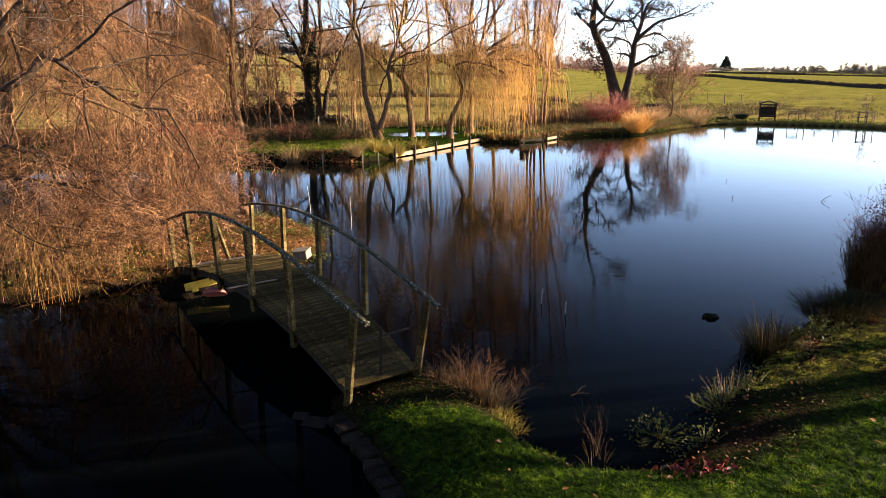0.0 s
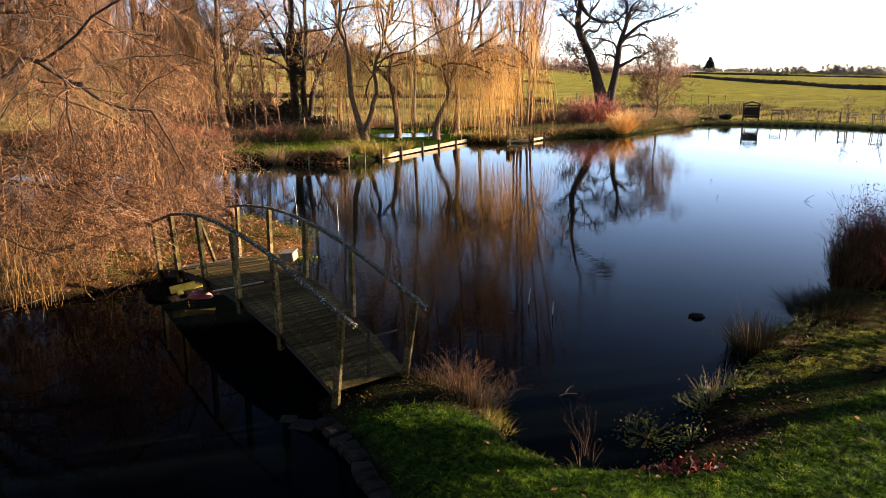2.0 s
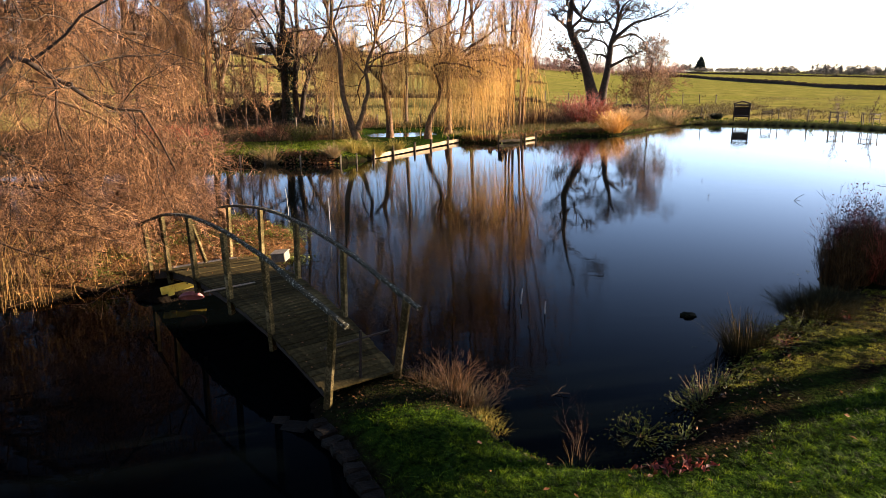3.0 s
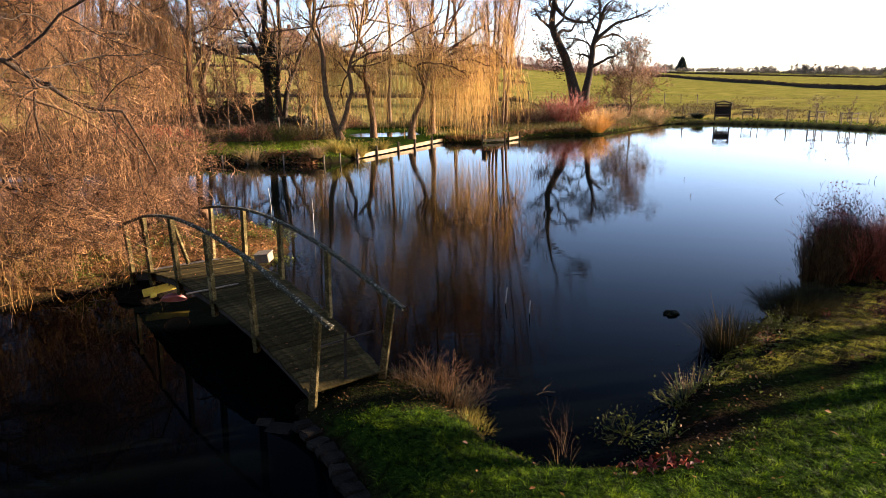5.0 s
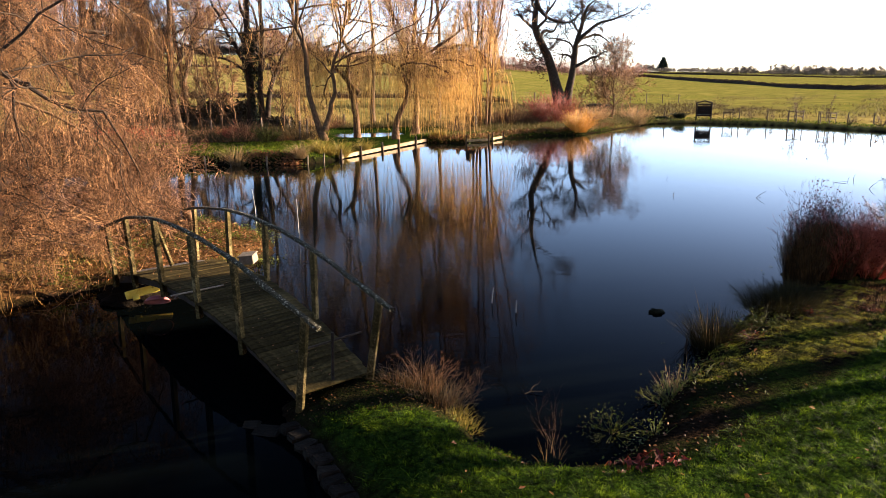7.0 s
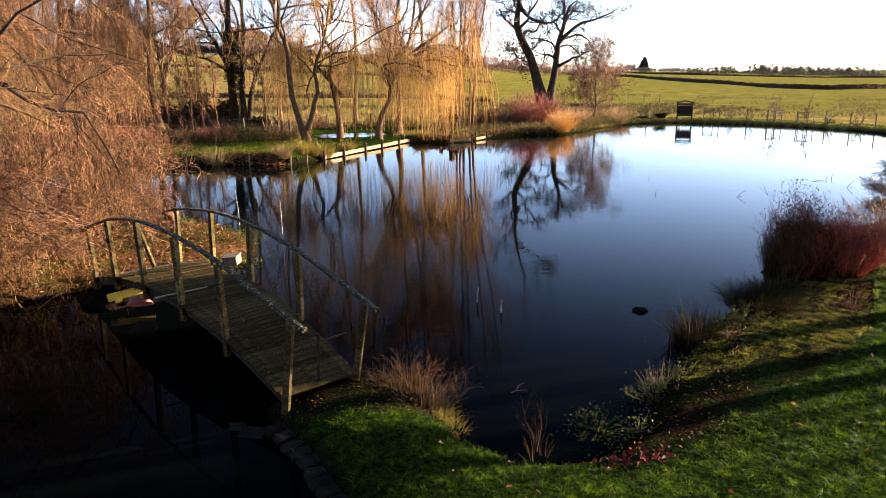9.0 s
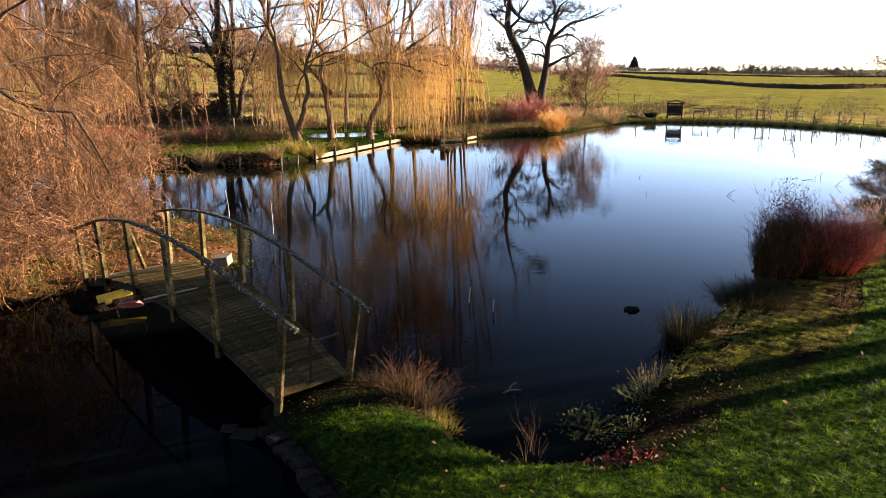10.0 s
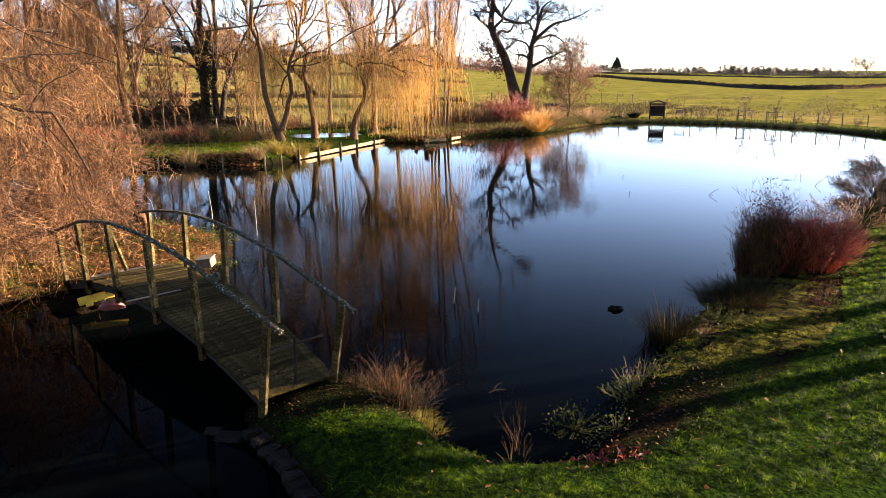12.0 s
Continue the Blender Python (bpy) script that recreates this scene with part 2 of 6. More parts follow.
def tube_arrays(P, R, sides=4):
    """Tubes along the polylines P (count, points, 3) with radii R (count, points)."""
    P, R = np.asarray(P, float), np.asarray(R, float)
    B, N, _ = P.shape
    T = np.gradient(P, axis=1)
    T /= np.linalg.norm(T, axis=2, keepdims=True) + 1e-9
    mean = np.abs(T.mean(axis=1))
    ref = np.where((mean[:, 2] > 0.75)[:, None], np.array([[1.0, 0.13, 0.0]]), np.array([[0.11, 0.07, 1.0]]))[:, None, :]
    U = np.cross(T, np.broadcast_to(ref, T.shape))
    U /= np.linalg.norm(U, axis=2, keepdims=True) + 1e-9
    W = np.cross(T, U)
    ang = np.arange(sides) * 2 * np.pi / sides
    V = P[:, :, None, :] + R[:, :, None, None] * (np.cos(ang)[None, None, :, None] * U[:, :, None, :] + np.sin(ang)[None, None, :, None] * W[:, :, None, :])
    idx = np.arange(B * N * sides).reshape(B, N, sides)
    a, b = idx[:, :-1], idx[:, 1:]
    F = np.stack([a, np.roll(a, -1, 2), np.roll(b, -1, 2), b], axis=-1).reshape(-1, 4)
    return V.reshape(-1, 3), F


def joined(chunks):
    vs, fs, o = [], [], 0
    for v, f in chunks:
        vs.append(v)
        fs.append(f + o)
        o += len(v)
    return np.concatenate(vs), fs


def unit(v):
    return v / (np.linalg.norm(v, axis=-1, keepdims=True) + 1e-9)


def along(P, t):
    """Points and directions at the fractions t of the polylines P."""
    n = P.shape[1]
    f = np.clip(t, 0, 0.999) * (n - 1)
    i = f.astype(int)
    w = (f - i)[:, None]
    k = np.arange(len(P))
    a, b = P[k, i], P[k, i + 1]
    return a * (1 - w) + b * w, unit(b - a), i, w[:, 0]


def grow(g, P, R, per, angle, length, points, gnarl=0.25, up=0.0, thin=0.55, tmin=0.3, tmax=1.0):
    """Children of the polylines P: per each, at an angle in degrees to their parent, with a share of its length."""
    src = np.repeat(np.arange(len(P)), per)
    B = len(src)
    t = g.uniform(tmin, tmax, B)
    start, way, i, w = along(P[src], t)
    r0 = R[src, i] * (1 - w) + R[src, np.minimum(i + 1, R.shape[1] - 1)] * w
    plen = np.linalg.norm(np.diff(P[src], axis=1), axis=2).sum(1)
    side = unit(np.cross(way, g.normal(size=(B, 3))))
    an = np.radians(angle) * g.uniform(0.6, 1.3, B)[:, None]
    d = unit(way * np.cos(an) + side * np.sin(an))
    step = (plen * length * g.uniform(0.6, 1.25, B) * (1.15 - 0.5 * t) / (points - 1))[:, None]
    out = [start]
    for k in range(points - 1):
        d = unit(d + g.normal(scale=gnarl, size=(B, 3)) + np.array([0, 0, up]))
        out.append(out[-1] + d * step)
    Q = np.stack(out, 1)
    taper = np.linspace(1, 0.35, points)[None, :]
    S = (r0 * thin * g.uniform(0.8, 1.1, B))[:, None] * taper
    return Q, S


def smooth_line(pts, n, g=None, wobble=0.0):
    """A polyline of n points through the given ones (Catmull-Rom)."""
    p = np.array(pts, float)
    q = np.vstack([2 * p[0] - p[1], p, 2 * p[-1] - p[-2]])
    s = np.linspace(0, len(p) - 1 - 1e-6, n)
    i = s.astype(int)
    u = (s - i)[:, None]
    a, b, c, d = q[i], q[i + 1], q[i + 2], q[i + 3]
    r = 0.5 * (2 * b + (c - a) * u + (2 * a - 5 * b + 4 * c - d) * u ** 2 + (3 * b - a - 3 * c + d) * u ** 3)
    if g is not None and wobble:
        r[1:-1] += g.normal(scale=wobble, size=(n - 2, 3))
    return r


def box_bm(bm, size, at=None, bevel=0.0):
    r = bmesh.ops.create_cube(bm, size=1.0)
    m = (at if at is not None else Matrix()) @ Matrix.Diagonal((*size, 1))
    bmesh.ops.transform(bm, matrix=m, verts=r["verts"])
    if bevel:
        es = list({e for v in r["verts"] for e in v.link_edges})
        bmesh.ops.bevel(bm, geom=es, offset=bevel, segments=1, affect="EDGES")


def box_mesh(name, size, mat, bevel=0.006, seed=0, rough=0.0):
    """A sawn piece of wood, with its origin at the middle, slightly out of true."""
    bm = bmesh.new()
    box_bm(bm, size, None, bevel)
    g = random.Random(seed)
    if rough:
        for v in bm.verts:
            v.co += Vector((g.uniform(-1, 1), g.uniform(-1, 1), g.uniform(-1, 1))) * rough
    me = bpy.data.meshes.new(name)
    bm.to_mesh(me)
    bm.free()
    me.materials.append(mat)
    return me


def beam(a, b, roll=0.0):
    """A pose whose z runs from a to b, at their middle."""
    a, b = Vector(a), Vector(b)
    return Matrix.Translation((a + b) / 2) @ (b - a).to_track_quat("Z", "Y").to_matrix().to_4x4() @ Matrix.Rotation(roll, 4, "Z")


# ---------------------------------------------------------------- the lie of the land
POND = [(0.35, 5.0), (-0.05, 6.4), (-0.15, 6.7), (-0.5, 7.7), (-1.02, 8.32), (-0.95, 9.05), (-0.40, 9.70), (0.35, 9.95), (1.0, 9.42), (1.27, 8.6), (1.42, 8.0), (1.62, 7.4),
        (1.95, 7.08), (2.4, 6.95), (2.9, 6.98), (3.4, 7.3), (3.9, 7.75), (4.2, 8.4), (4.8, 8.95), (5.3, 9.5), (6.1, 10.4), (7.1, 11.3), (8.2, 12.3), (9.0, 13.0),
        (9.7, 14.1), (10.9, 15.1), (13.0, 16.5), (15.7, 17.9), (19.0, 20.5), (22.0, 23.5), (26.0, 27.0), (30.0, 30.0), (35.0, 34.0), (38.4, 38.5),
        (39.2, 42.0), (39.1, 48.0), (36.4, 54.6), (34.0, 57.0), (30.8, 59.5), (27.0, 60.0), (21.5, 55.2), (17.2, 50.6), (13.5, 50.2), (10.4, 48.6),
        (8.6, 46.3), (7.0, 46.2), (5.5, 47.2), (4.9, 47.4), (-0.9, 38.4), (-2.4, 36.8), (-5.3, 37.2), (-8.9, 38.0), (-11, 38.3), (-15, 38), (-21, 37.5), (-27, 34),
        (-28, 25), (-25, 14), (-20, 8), (-10, 4), (-3, 3.5)]
ISLAND = [(-9.5, 13.5), (-8.3, 13.9), (-7.3, 14.1), (-6.5, 14.5), (-5.66, 15.3), (-4.9, 15.2), (-4.2, 15.0), (-3.3, 15.4), (-2.5, 16.4), (-2.1, 17.8), (-2.3, 19.4),
          (-3.5, 21.4), (-4.8, 21.9), (-6.0, 21.6), (-8.0, 20.0), (-11.0, 18.8), (-13.0, 17.5), (-14.0, 15.0), (-12.0, 13.2)]
POOL = [(-2.0, 50.9), (-0.3, 49.7), (1.6, 49.7), (3.4, 51.0), (3.2, 53.5), (-1.5, 53.0)]


def signed(x, y, poly):
    """Distance to the polygon's edge: positive inside."""
    p = np.array(poly, float)
    q = np.roll(p, -1, 0)
    best = np.full(x.shape, 1e9)
    inside = np.zeros(x.shape, bool)
    for (ax, ay), (bx, by) in zip(p, q):
        dx, dy = bx - ax, by - ay
        u = np.clip(((x - ax) * dx + (y - ay) * dy) / (dx * dx + dy * dy), 0, 1)
        best = np.minimum(best, np.hypot(x - ax - u * dx, y - ay - u * dy))
        cross = (ay > y) != (by > y)
        if by != ay:
            inside ^= cross & (x < (bx - ax) * (y - ay) / (by - ay) + ax)
    return np.where(inside, best, -best)


def waves(x, y, k):
    """Smooth unevenness, about -1 to 1."""
    return (np.sin(k * 1.0 * x + 1.3) * np.cos(k * 1.17 * y + 0.4) + 0.6 * np.sin(k * 2.3 * x - k * 1.9 * y + 2.0) + 0.4 * np.cos(k * 4.1 * x + k * 3.7 * y)) / 2.0


CREST_AZ = [-60, -40, -20, -10, -3, 4, 9, 14, 19, 24, 28, 33, 37, 45, 180]
CREST_EL = [2.0, 2.0, 1.9, 1.75, 1.55, 1.15, 0.75, 0.35, 0.12, 0.08, -0.05, -0.22, -0.34, -0.38, -0.38]
CREST_R = [240, 240, 240, 240, 250, 270, 300, 380, 500, 600, 640, 660, 680, 680, 680]


def land(x, y):
    """Height of the ground at plan places (arrays), and how far they lie from the shore (positive on land)."""
    x, y = np.asarray(x, float), np.asarray(y, float)
    shore = np.minimum(-signed(x, y, POND), -signed(x, y, POOL))
    shore = np.maximum(shore, signed(x, y, ISLAND))
    shore = shore + 0.10 * waves(x, y, 2.6) + 0.05 * waves(x, y, 7.0)
    r = np.hypot(x, y)
    az = np.degrees(np.arctan2(x, y))
    R = np.interp(az, CREST_AZ, CREST_R)
    top = 4.5 + R * np.tan(np.radians(np.interp(az, CREST_AZ, CREST_EL)))
    u = np.clip((r - 64) / (R - 64), 0, 1)
    rise = np.where(np.abs(az) < 90, (top - 0.35) * u, 0)
    raised = np.clip((-0.8 - x) / 1.2, 0, 1) * np.clip((y - 30) / 4, 0, 1) * (y < 60)
    dry = (0.36 + 0.16 * raised) * (1 - np.exp(-np.maximum(shore, 0) / (0.35 - 0.22 * raised))) + 0.03 * waves(x, y, 1.1) * np.clip(shore / 2, 0, 1)
    wet = -0.5 * (1 - np.exp(np.minimum(shore, 0) / 0.7))
    z = np.where(shore > 0, dry + rise + np.clip((r - 64) / 60, 0, 1) * 0.35 * waves(x, y, 0.05) * (r < 900), wet)
    return z, shore


def ground_z(x, y):
    return float(land(np.array([x]), np.array([y]))[0][0])


def steps(stops):
    """Grid lines: stops of (place, spacing up to it), growing outwards."""
    out = [stops[0][0]]
    for place, gap in stops[1:]:
        n = max(1, round((place - out[-1]) / gap))
        out += list(np.linspace(out[-1], place, n + 1)[1:])
    return np.array(out)


EDGE_X = [-1, 1.5, 2.2, 2.8, 3.3, 3.8, 4.3, 4.9, 6.6, 8.8, 10.5, 12.3, 14.4, 20]
EDGE_Y = [12, 12, 6.75, 6.35, 6.15, 6.45, 6.8, 7.2, 8.0, 9.6, 11.6, 13.5, 15.4, 18.8]


def wild(x, y):
    """1 on the unmown strip between the lawn and the near shore, 0 on the lawn."""
    e = np.interp(x, EDGE_X, EDGE_Y) + 0.12 * waves(x, y, 3.0)
    return np.clip((y - e) / 0.25, 0, 1) * (y < 20) * (x > 1.2)


def bare(x, y):
    """1 on the trodden soil round the near end of the bridge, 0 on the lawn."""
    return np.clip((y - 8.02 - 0.12 * waves(x, y, 3.3) - 0.1 * waves(y, x, 9.0)) / 0.25, 0, 1) * (x < 1.35) * (y < 10) * (x > -1.8)


def build_ground():
    far = [70, 80, 92, 106, 122, 140, 160, 185, 215, 250, 290, 340, 400, 470, 560, 670, 800, 1000, 1400, 2200, 4000]
    xs = np.concatenate([[-4000, -2000, -1000, -600, -400, -300, -230, -180, -140, -110, -90, -75, -62, -52, -44, -37], steps([(-32, 1), (-15, 0.6), (-8, 0.35), (-1.2, 0.18), (8, 0.11), (13, 0.2), (45, 0.45), (62, 1.2)]), far])
    ys = np.concatenate([[-4000, -1500, -500, -200, -100, -50, -25, -12], steps([(-6, 2), (4, 0.6), (6, 0.2), (12, 0.11), (20, 0.25), (62, 0.4), (66, 1)]), far])
    X, Y = np.meshgrid(xs, ys)
    Z, S = land(X, Y)
    r = np.hypot(X, Y)
    nx, ny = len(xs), len(ys)
    idx = np.arange(nx * ny).reshape(ny, nx)
    F = np.stack([idx[:-1, :-1], idx[:-1, 1:], idx[1:, 1:], idx[1:, :-1]], -1).reshape(-1, 4)
    me = mesh_of("ground", np.stack([X, Y, Z], -1), [F], GROUND)
    isl = signed(X, Y, ISLAND)
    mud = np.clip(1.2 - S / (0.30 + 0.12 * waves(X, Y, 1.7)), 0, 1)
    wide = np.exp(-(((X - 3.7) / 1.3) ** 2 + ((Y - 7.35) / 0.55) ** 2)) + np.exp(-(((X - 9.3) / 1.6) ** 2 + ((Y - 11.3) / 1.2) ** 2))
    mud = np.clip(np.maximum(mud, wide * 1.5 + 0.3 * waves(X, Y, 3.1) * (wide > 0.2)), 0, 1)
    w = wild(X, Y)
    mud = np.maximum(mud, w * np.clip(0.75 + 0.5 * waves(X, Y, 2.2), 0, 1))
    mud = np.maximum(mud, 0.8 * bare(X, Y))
    litter = np.clip((isl + 0.2) / 0.5, 0, 1) * np.clip(0.75 + 0.5 * waves(X, Y, 1.3), 0, 1)
    litter = np.maximum(litter, np.clip((Y - 44.6 + 0.5 * waves(X, Y, 0.9)) / 0.6, 0, 1) * np.clip((-1.6 - X) / 0.8, 0, 1) * (Y < 58) * 0.9)
    field = np.clip((r - 57) / 6, 0, 1)
    dry = np.clip((24 - X) / 26, 0, 1) * np.clip(0.75 + 0.5 * waves(X, Y, 0.11), 0, 0.95)
    dry = np.maximum(dry, np.clip((88 - r) / 18, 0, 1) * np.clip(0.75 + 0.4 * waves(X, Y, 0.33), 0, 1))
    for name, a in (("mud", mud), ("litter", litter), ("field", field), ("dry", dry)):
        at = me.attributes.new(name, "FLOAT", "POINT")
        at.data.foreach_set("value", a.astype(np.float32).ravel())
    tagged(new("ground", me), "rolling winter pasture and lawn with muddy pond edges", "ground", kind="structure")


build_ground()
bm = bmesh.new()
bmesh.ops.create_grid(bm, x_segments=8, y_segments=8, size=0.5, matrix=Matrix.Translation((6, 32, 0)) @ Matrix.Diagonal((76, 62, 1, 1)))
tagged(part("pond_water", bm, WATER), "still dark pond water mirroring the sky", "water", kind="structure")
bm = bmesh.new()
bmesh.ops.create_grid(bm, x_segments=4, y_segments=4, size=0.5, matrix=Matrix.Translation((0.5, 52.6, 0.25)) @ Matrix.Diagonal((12.4, 8.8, 1, 1)))
tagged(part("pool_water", bm, WATER), "strip of still water behind the planked bank", "water", kind="structure")

# plain unseen wall, added behind the viewpoint to block sky light
BRICK = material("plain_brown_wall", [(0.16, 0.09, 0.06), (0.30, 0.18, 0.12)], 0.9, 2.0, 0.01, 30)
wall = tagged(new("sky_block_wall", box_mesh("sky_block_wall", (22.0, 0.35, 8.0), BRICK, 0.02)), "plain brown unseen wall added behind the viewpoint to block sky light", "wall", kind="structure")
wall.location = (0, -1.2, 4.2)

# ---------------------------------------------------------------- footbridge
NEAR_END, FAR_END = Vector((-0.30, 8.83, 0)), Vector((-4.32, 15.43, 0))
SPAN = (FAR_END - NEAR_END).length
BRIDGE_U = (FAR_END - NEAR_END).normalized()
BRIDGE_N = Vector((BRIDGE_U.y, -BRIDGE_U.x, 0))     # towards the open pond
RAIL = {-1: ([-0.085, 0.09, 0.18, 0.33, 0.48, 0.62, 0.79, 0.97, 1.08], [1.52, 1.75, 1.90, 2.04, 2.10, 2.08, 1.92, 1.57, 1.28]),
        1: ([-0.08, 0.02, 0.19, 0.35, 0.54, 0.69, 0.92, 1.09], [1.53, 1.67, 1.87, 1.98, 2.0, 1.95, 1.74, 1.5])}
SPLAY = 0.62                         # the bridge widens towards the island


def deck_z(s):
    return 0.42 + 0.52 * (1 - (2 * s - 1) ** 2)


def on_bridge(s, off, z):
    return NEAR_END + BRIDGE_U * (SPAN * s) + BRIDGE_N * (off * (1 + SPLAY * s)) + Vector((0, 0, z))


def strip(name, pts, width, thick, mat, parent, label="", wob=0.0, seed=0):
    """A bent flat bar through pts, its width level and across the bridge."""
    g = random.Random(seed)
    bm = bmesh.new()
    rows = []
    pts = [Vector(p) for p in pts]
    for k, p in enumerate(pts):
        t = (pts[min(k + 1, len(pts) - 1)] - pts[max(k - 1, 0)]).normalized()
        side = Vector((-t.y, t.x, 0)).normalized()
        upw = side.cross(t) * -1
        if upw.z < 0:
            upw = -upw
        row = []
        for a, b in ((-1, -0.6), (-0.75, -1), (0.75, -1), (1, -0.6), (1, 0.6), (0.75, 1), (-0.75, 1), (-1, 0.6)):
            row.append(bm.verts.new(p + side * (a * width / 2 + g.uniform(-wob, wob)) + upw * (b * thick / 2 + g.uniform(-wob, wob))))
        rows.append(row)
    for r0, r1 in zip(rows, rows[1:]):
        for k in range(8):
            bm.faces.new((r0[k], r0[(k + 1) % 8], r1[(k + 1) % 8], r1[k]))
    bm.faces.new(rows[0])
    bm.faces.new(rows[-1][::-1])
    bmesh.ops.recalc_face_normals(bm, faces=bm.faces)
    return part(name, bm, mat, parent, label)


def lichen_wood():
    m = material("lichened_rail_wood", [(0.022, 0.020, 0.009), (0.07, 0.060, 0.026)], 0.85, 5.0, 0.004, 60)
    n, l = m.node_tree.nodes, m.node_tree.links
    b = n["Principled BSDF"]
    base = b.inputs["Base Color"].links[0].from_socket
    co = n.new("ShaderNodeTexCoord")
    v = n.new("ShaderNodeTexNoise")
    v.inputs["Scale"].default_value, v.inputs["Detail"].default_value = 27, 9
    l.new(co.outputs["Object"], v.inputs["Vector"])
    r = n.new("ShaderNodeMapRange")
    r.inputs["From Min"].default_value, r.inputs["From Max"].default_value = 0.56, 0.64
    l.new(v.outputs["Fac"], r.inputs["Value"])
    k = n.new("ShaderNodeMix")
    k.data_type = "RGBA"
    l.new(r.outputs["Result"], k.inputs["Factor"])
    l.new(base, k.inputs[6])
    k.inputs[7].default_value = (0.25, 0.235, 0.165, 1)
    l.new(k.outputs[2], b.inputs["Base Color"])
    return m


RAIL_WOOD = lichen_wood()
POST_S = {-1: (0.0, 0.21, 0.41, 0.62, 0.83, 1.0), 1: (0.0, 0.21, 0.46, 0.71, 1.0)}


def footbridge():
    br = thing("footbridge", "arched mossy timber footbridge with lichened handrails over the pond", "bridge")
    for side in (-1, 1):
        rail = [on_bridge(s, side * 0.56, np.interp(s, *RAIL[side])) for s in np.linspace(-0.085, 1.085, 40)]
        rail = [Vector(p) for p in smooth_line([rail[i] for i in range(0, 40, 3)], 48)]
        strip("handrail", rail, 0.068, 0.05, RAIL_WOOD, br, "curved handrail crusted with pale lichen", 0.004, 3 + side)
        for k, s in enumerate(POST_S[side]):
            top = float(np.interp(s, *RAIL[side])) - 0.02
            base = on_bridge(s, side * 0.54, deck_z(s) - 0.28)
            part_of("post", box_mesh("post", (0.10, 0.075, top - deck_z(s) + 0.28), WOOD, 0.008, k, 0.003), br,
                    at=beam(base, on_bridge(s - (0.045 if k == 0 else 0), side * 0.57, top), math.atan2(BRIDGE_U.y, BRIDGE_U.x)))
        bear = [on_bridge(s, side * 0.47, deck_z(s) - 0.13) for s in np.linspace(0.02, 1.02, 30)]
        strip("bearer", bear, 0.08, 0.16, WOOD_DARK, br, "dark timber bearer", 0.002, 9 + side)
    boards = [box_mesh("plank", (1.16, 0.120, 0.032), DECK_WOOD, 0.005, k, 0.003) for k in range(5)]
    count = 64
    for k in range(count):
        s = (k + 0.5) / count
        t = Vector((0, 0, 0)) + on_bridge(s + 0.005, 0, deck_z(s + 0.005)) - on_bridge(s - 0.005, 0, deck_z(s - 0.005))
        wide = Matrix.Diagonal((1 + SPLAY * s, 1, 1, 1))
        m = Matrix.Translation(on_bridge(s, random.uniform(-0.015, 0.015), deck_z(s) - 0.02))
        t.normalize()
        up = BRIDGE_N.cross(t)
        rot = Matrix((BRIDGE_N, t, up)).transposed().to_4x4()
        part_of("plank", boards[k % 5], br, at=m @ rot @ pose(0, 0, random.uniform(-0.004, 0.004), 0, 0, random.uniform(-0.6, 0.6)) @ wide)
    # low bar and stake across the near end
    a, b = on_bridge(0.0, -0.54, 1.02), on_bridge(0.02, 0.54, 0.98)
    part_of("bar", box_mesh("bar", (0.025, 0.025, (b - a).length), WOOD_DARK, 0.003), br, "thin bar across the entrance", beam(a, b))
    part_of("stake", box_mesh("stake", (0.035, 0.035, 0.72), WOOD_DARK, 0.004), br, "dark stake", beam(on_bridge(0.01, 0.02, 0.40), on_bridge(0.01, 0.05, 1.12)))
    return br


footbridge()

# ---------------------------------------------------------------- trees


def each(parent, name, P, R, sides, mat):
    """One part for every polyline."""
    for k in range(len(P)):
        v, f = tube_arrays(P[k:k + 1], R[k:k + 1], sides)
        part_of(name, mesh_of(name, v, [f], mat), parent)


def tree_meshes(parent, groups):
    """groups: (part name, label, material, [(P, R, sides), ...])."""
    for name, label, mat, sets in groups:
        v, f = joined([tube_arrays(P, R, s) for P, R, s in sets])
        tagged(part_of(name, mesh_of(name, v, f, mat), parent, label), kind="stuff")


def trunk_line(pts, r0, r1, n=14, g=None, wobble=0.03):
    P = smooth_line(pts, n, g, wobble)[None]
    R = np.linspace(r0, r1, n)[None] ** 1.0
    R[0, 0] *= 1.5
    R[0, 1] *= 1.15
    return P, R


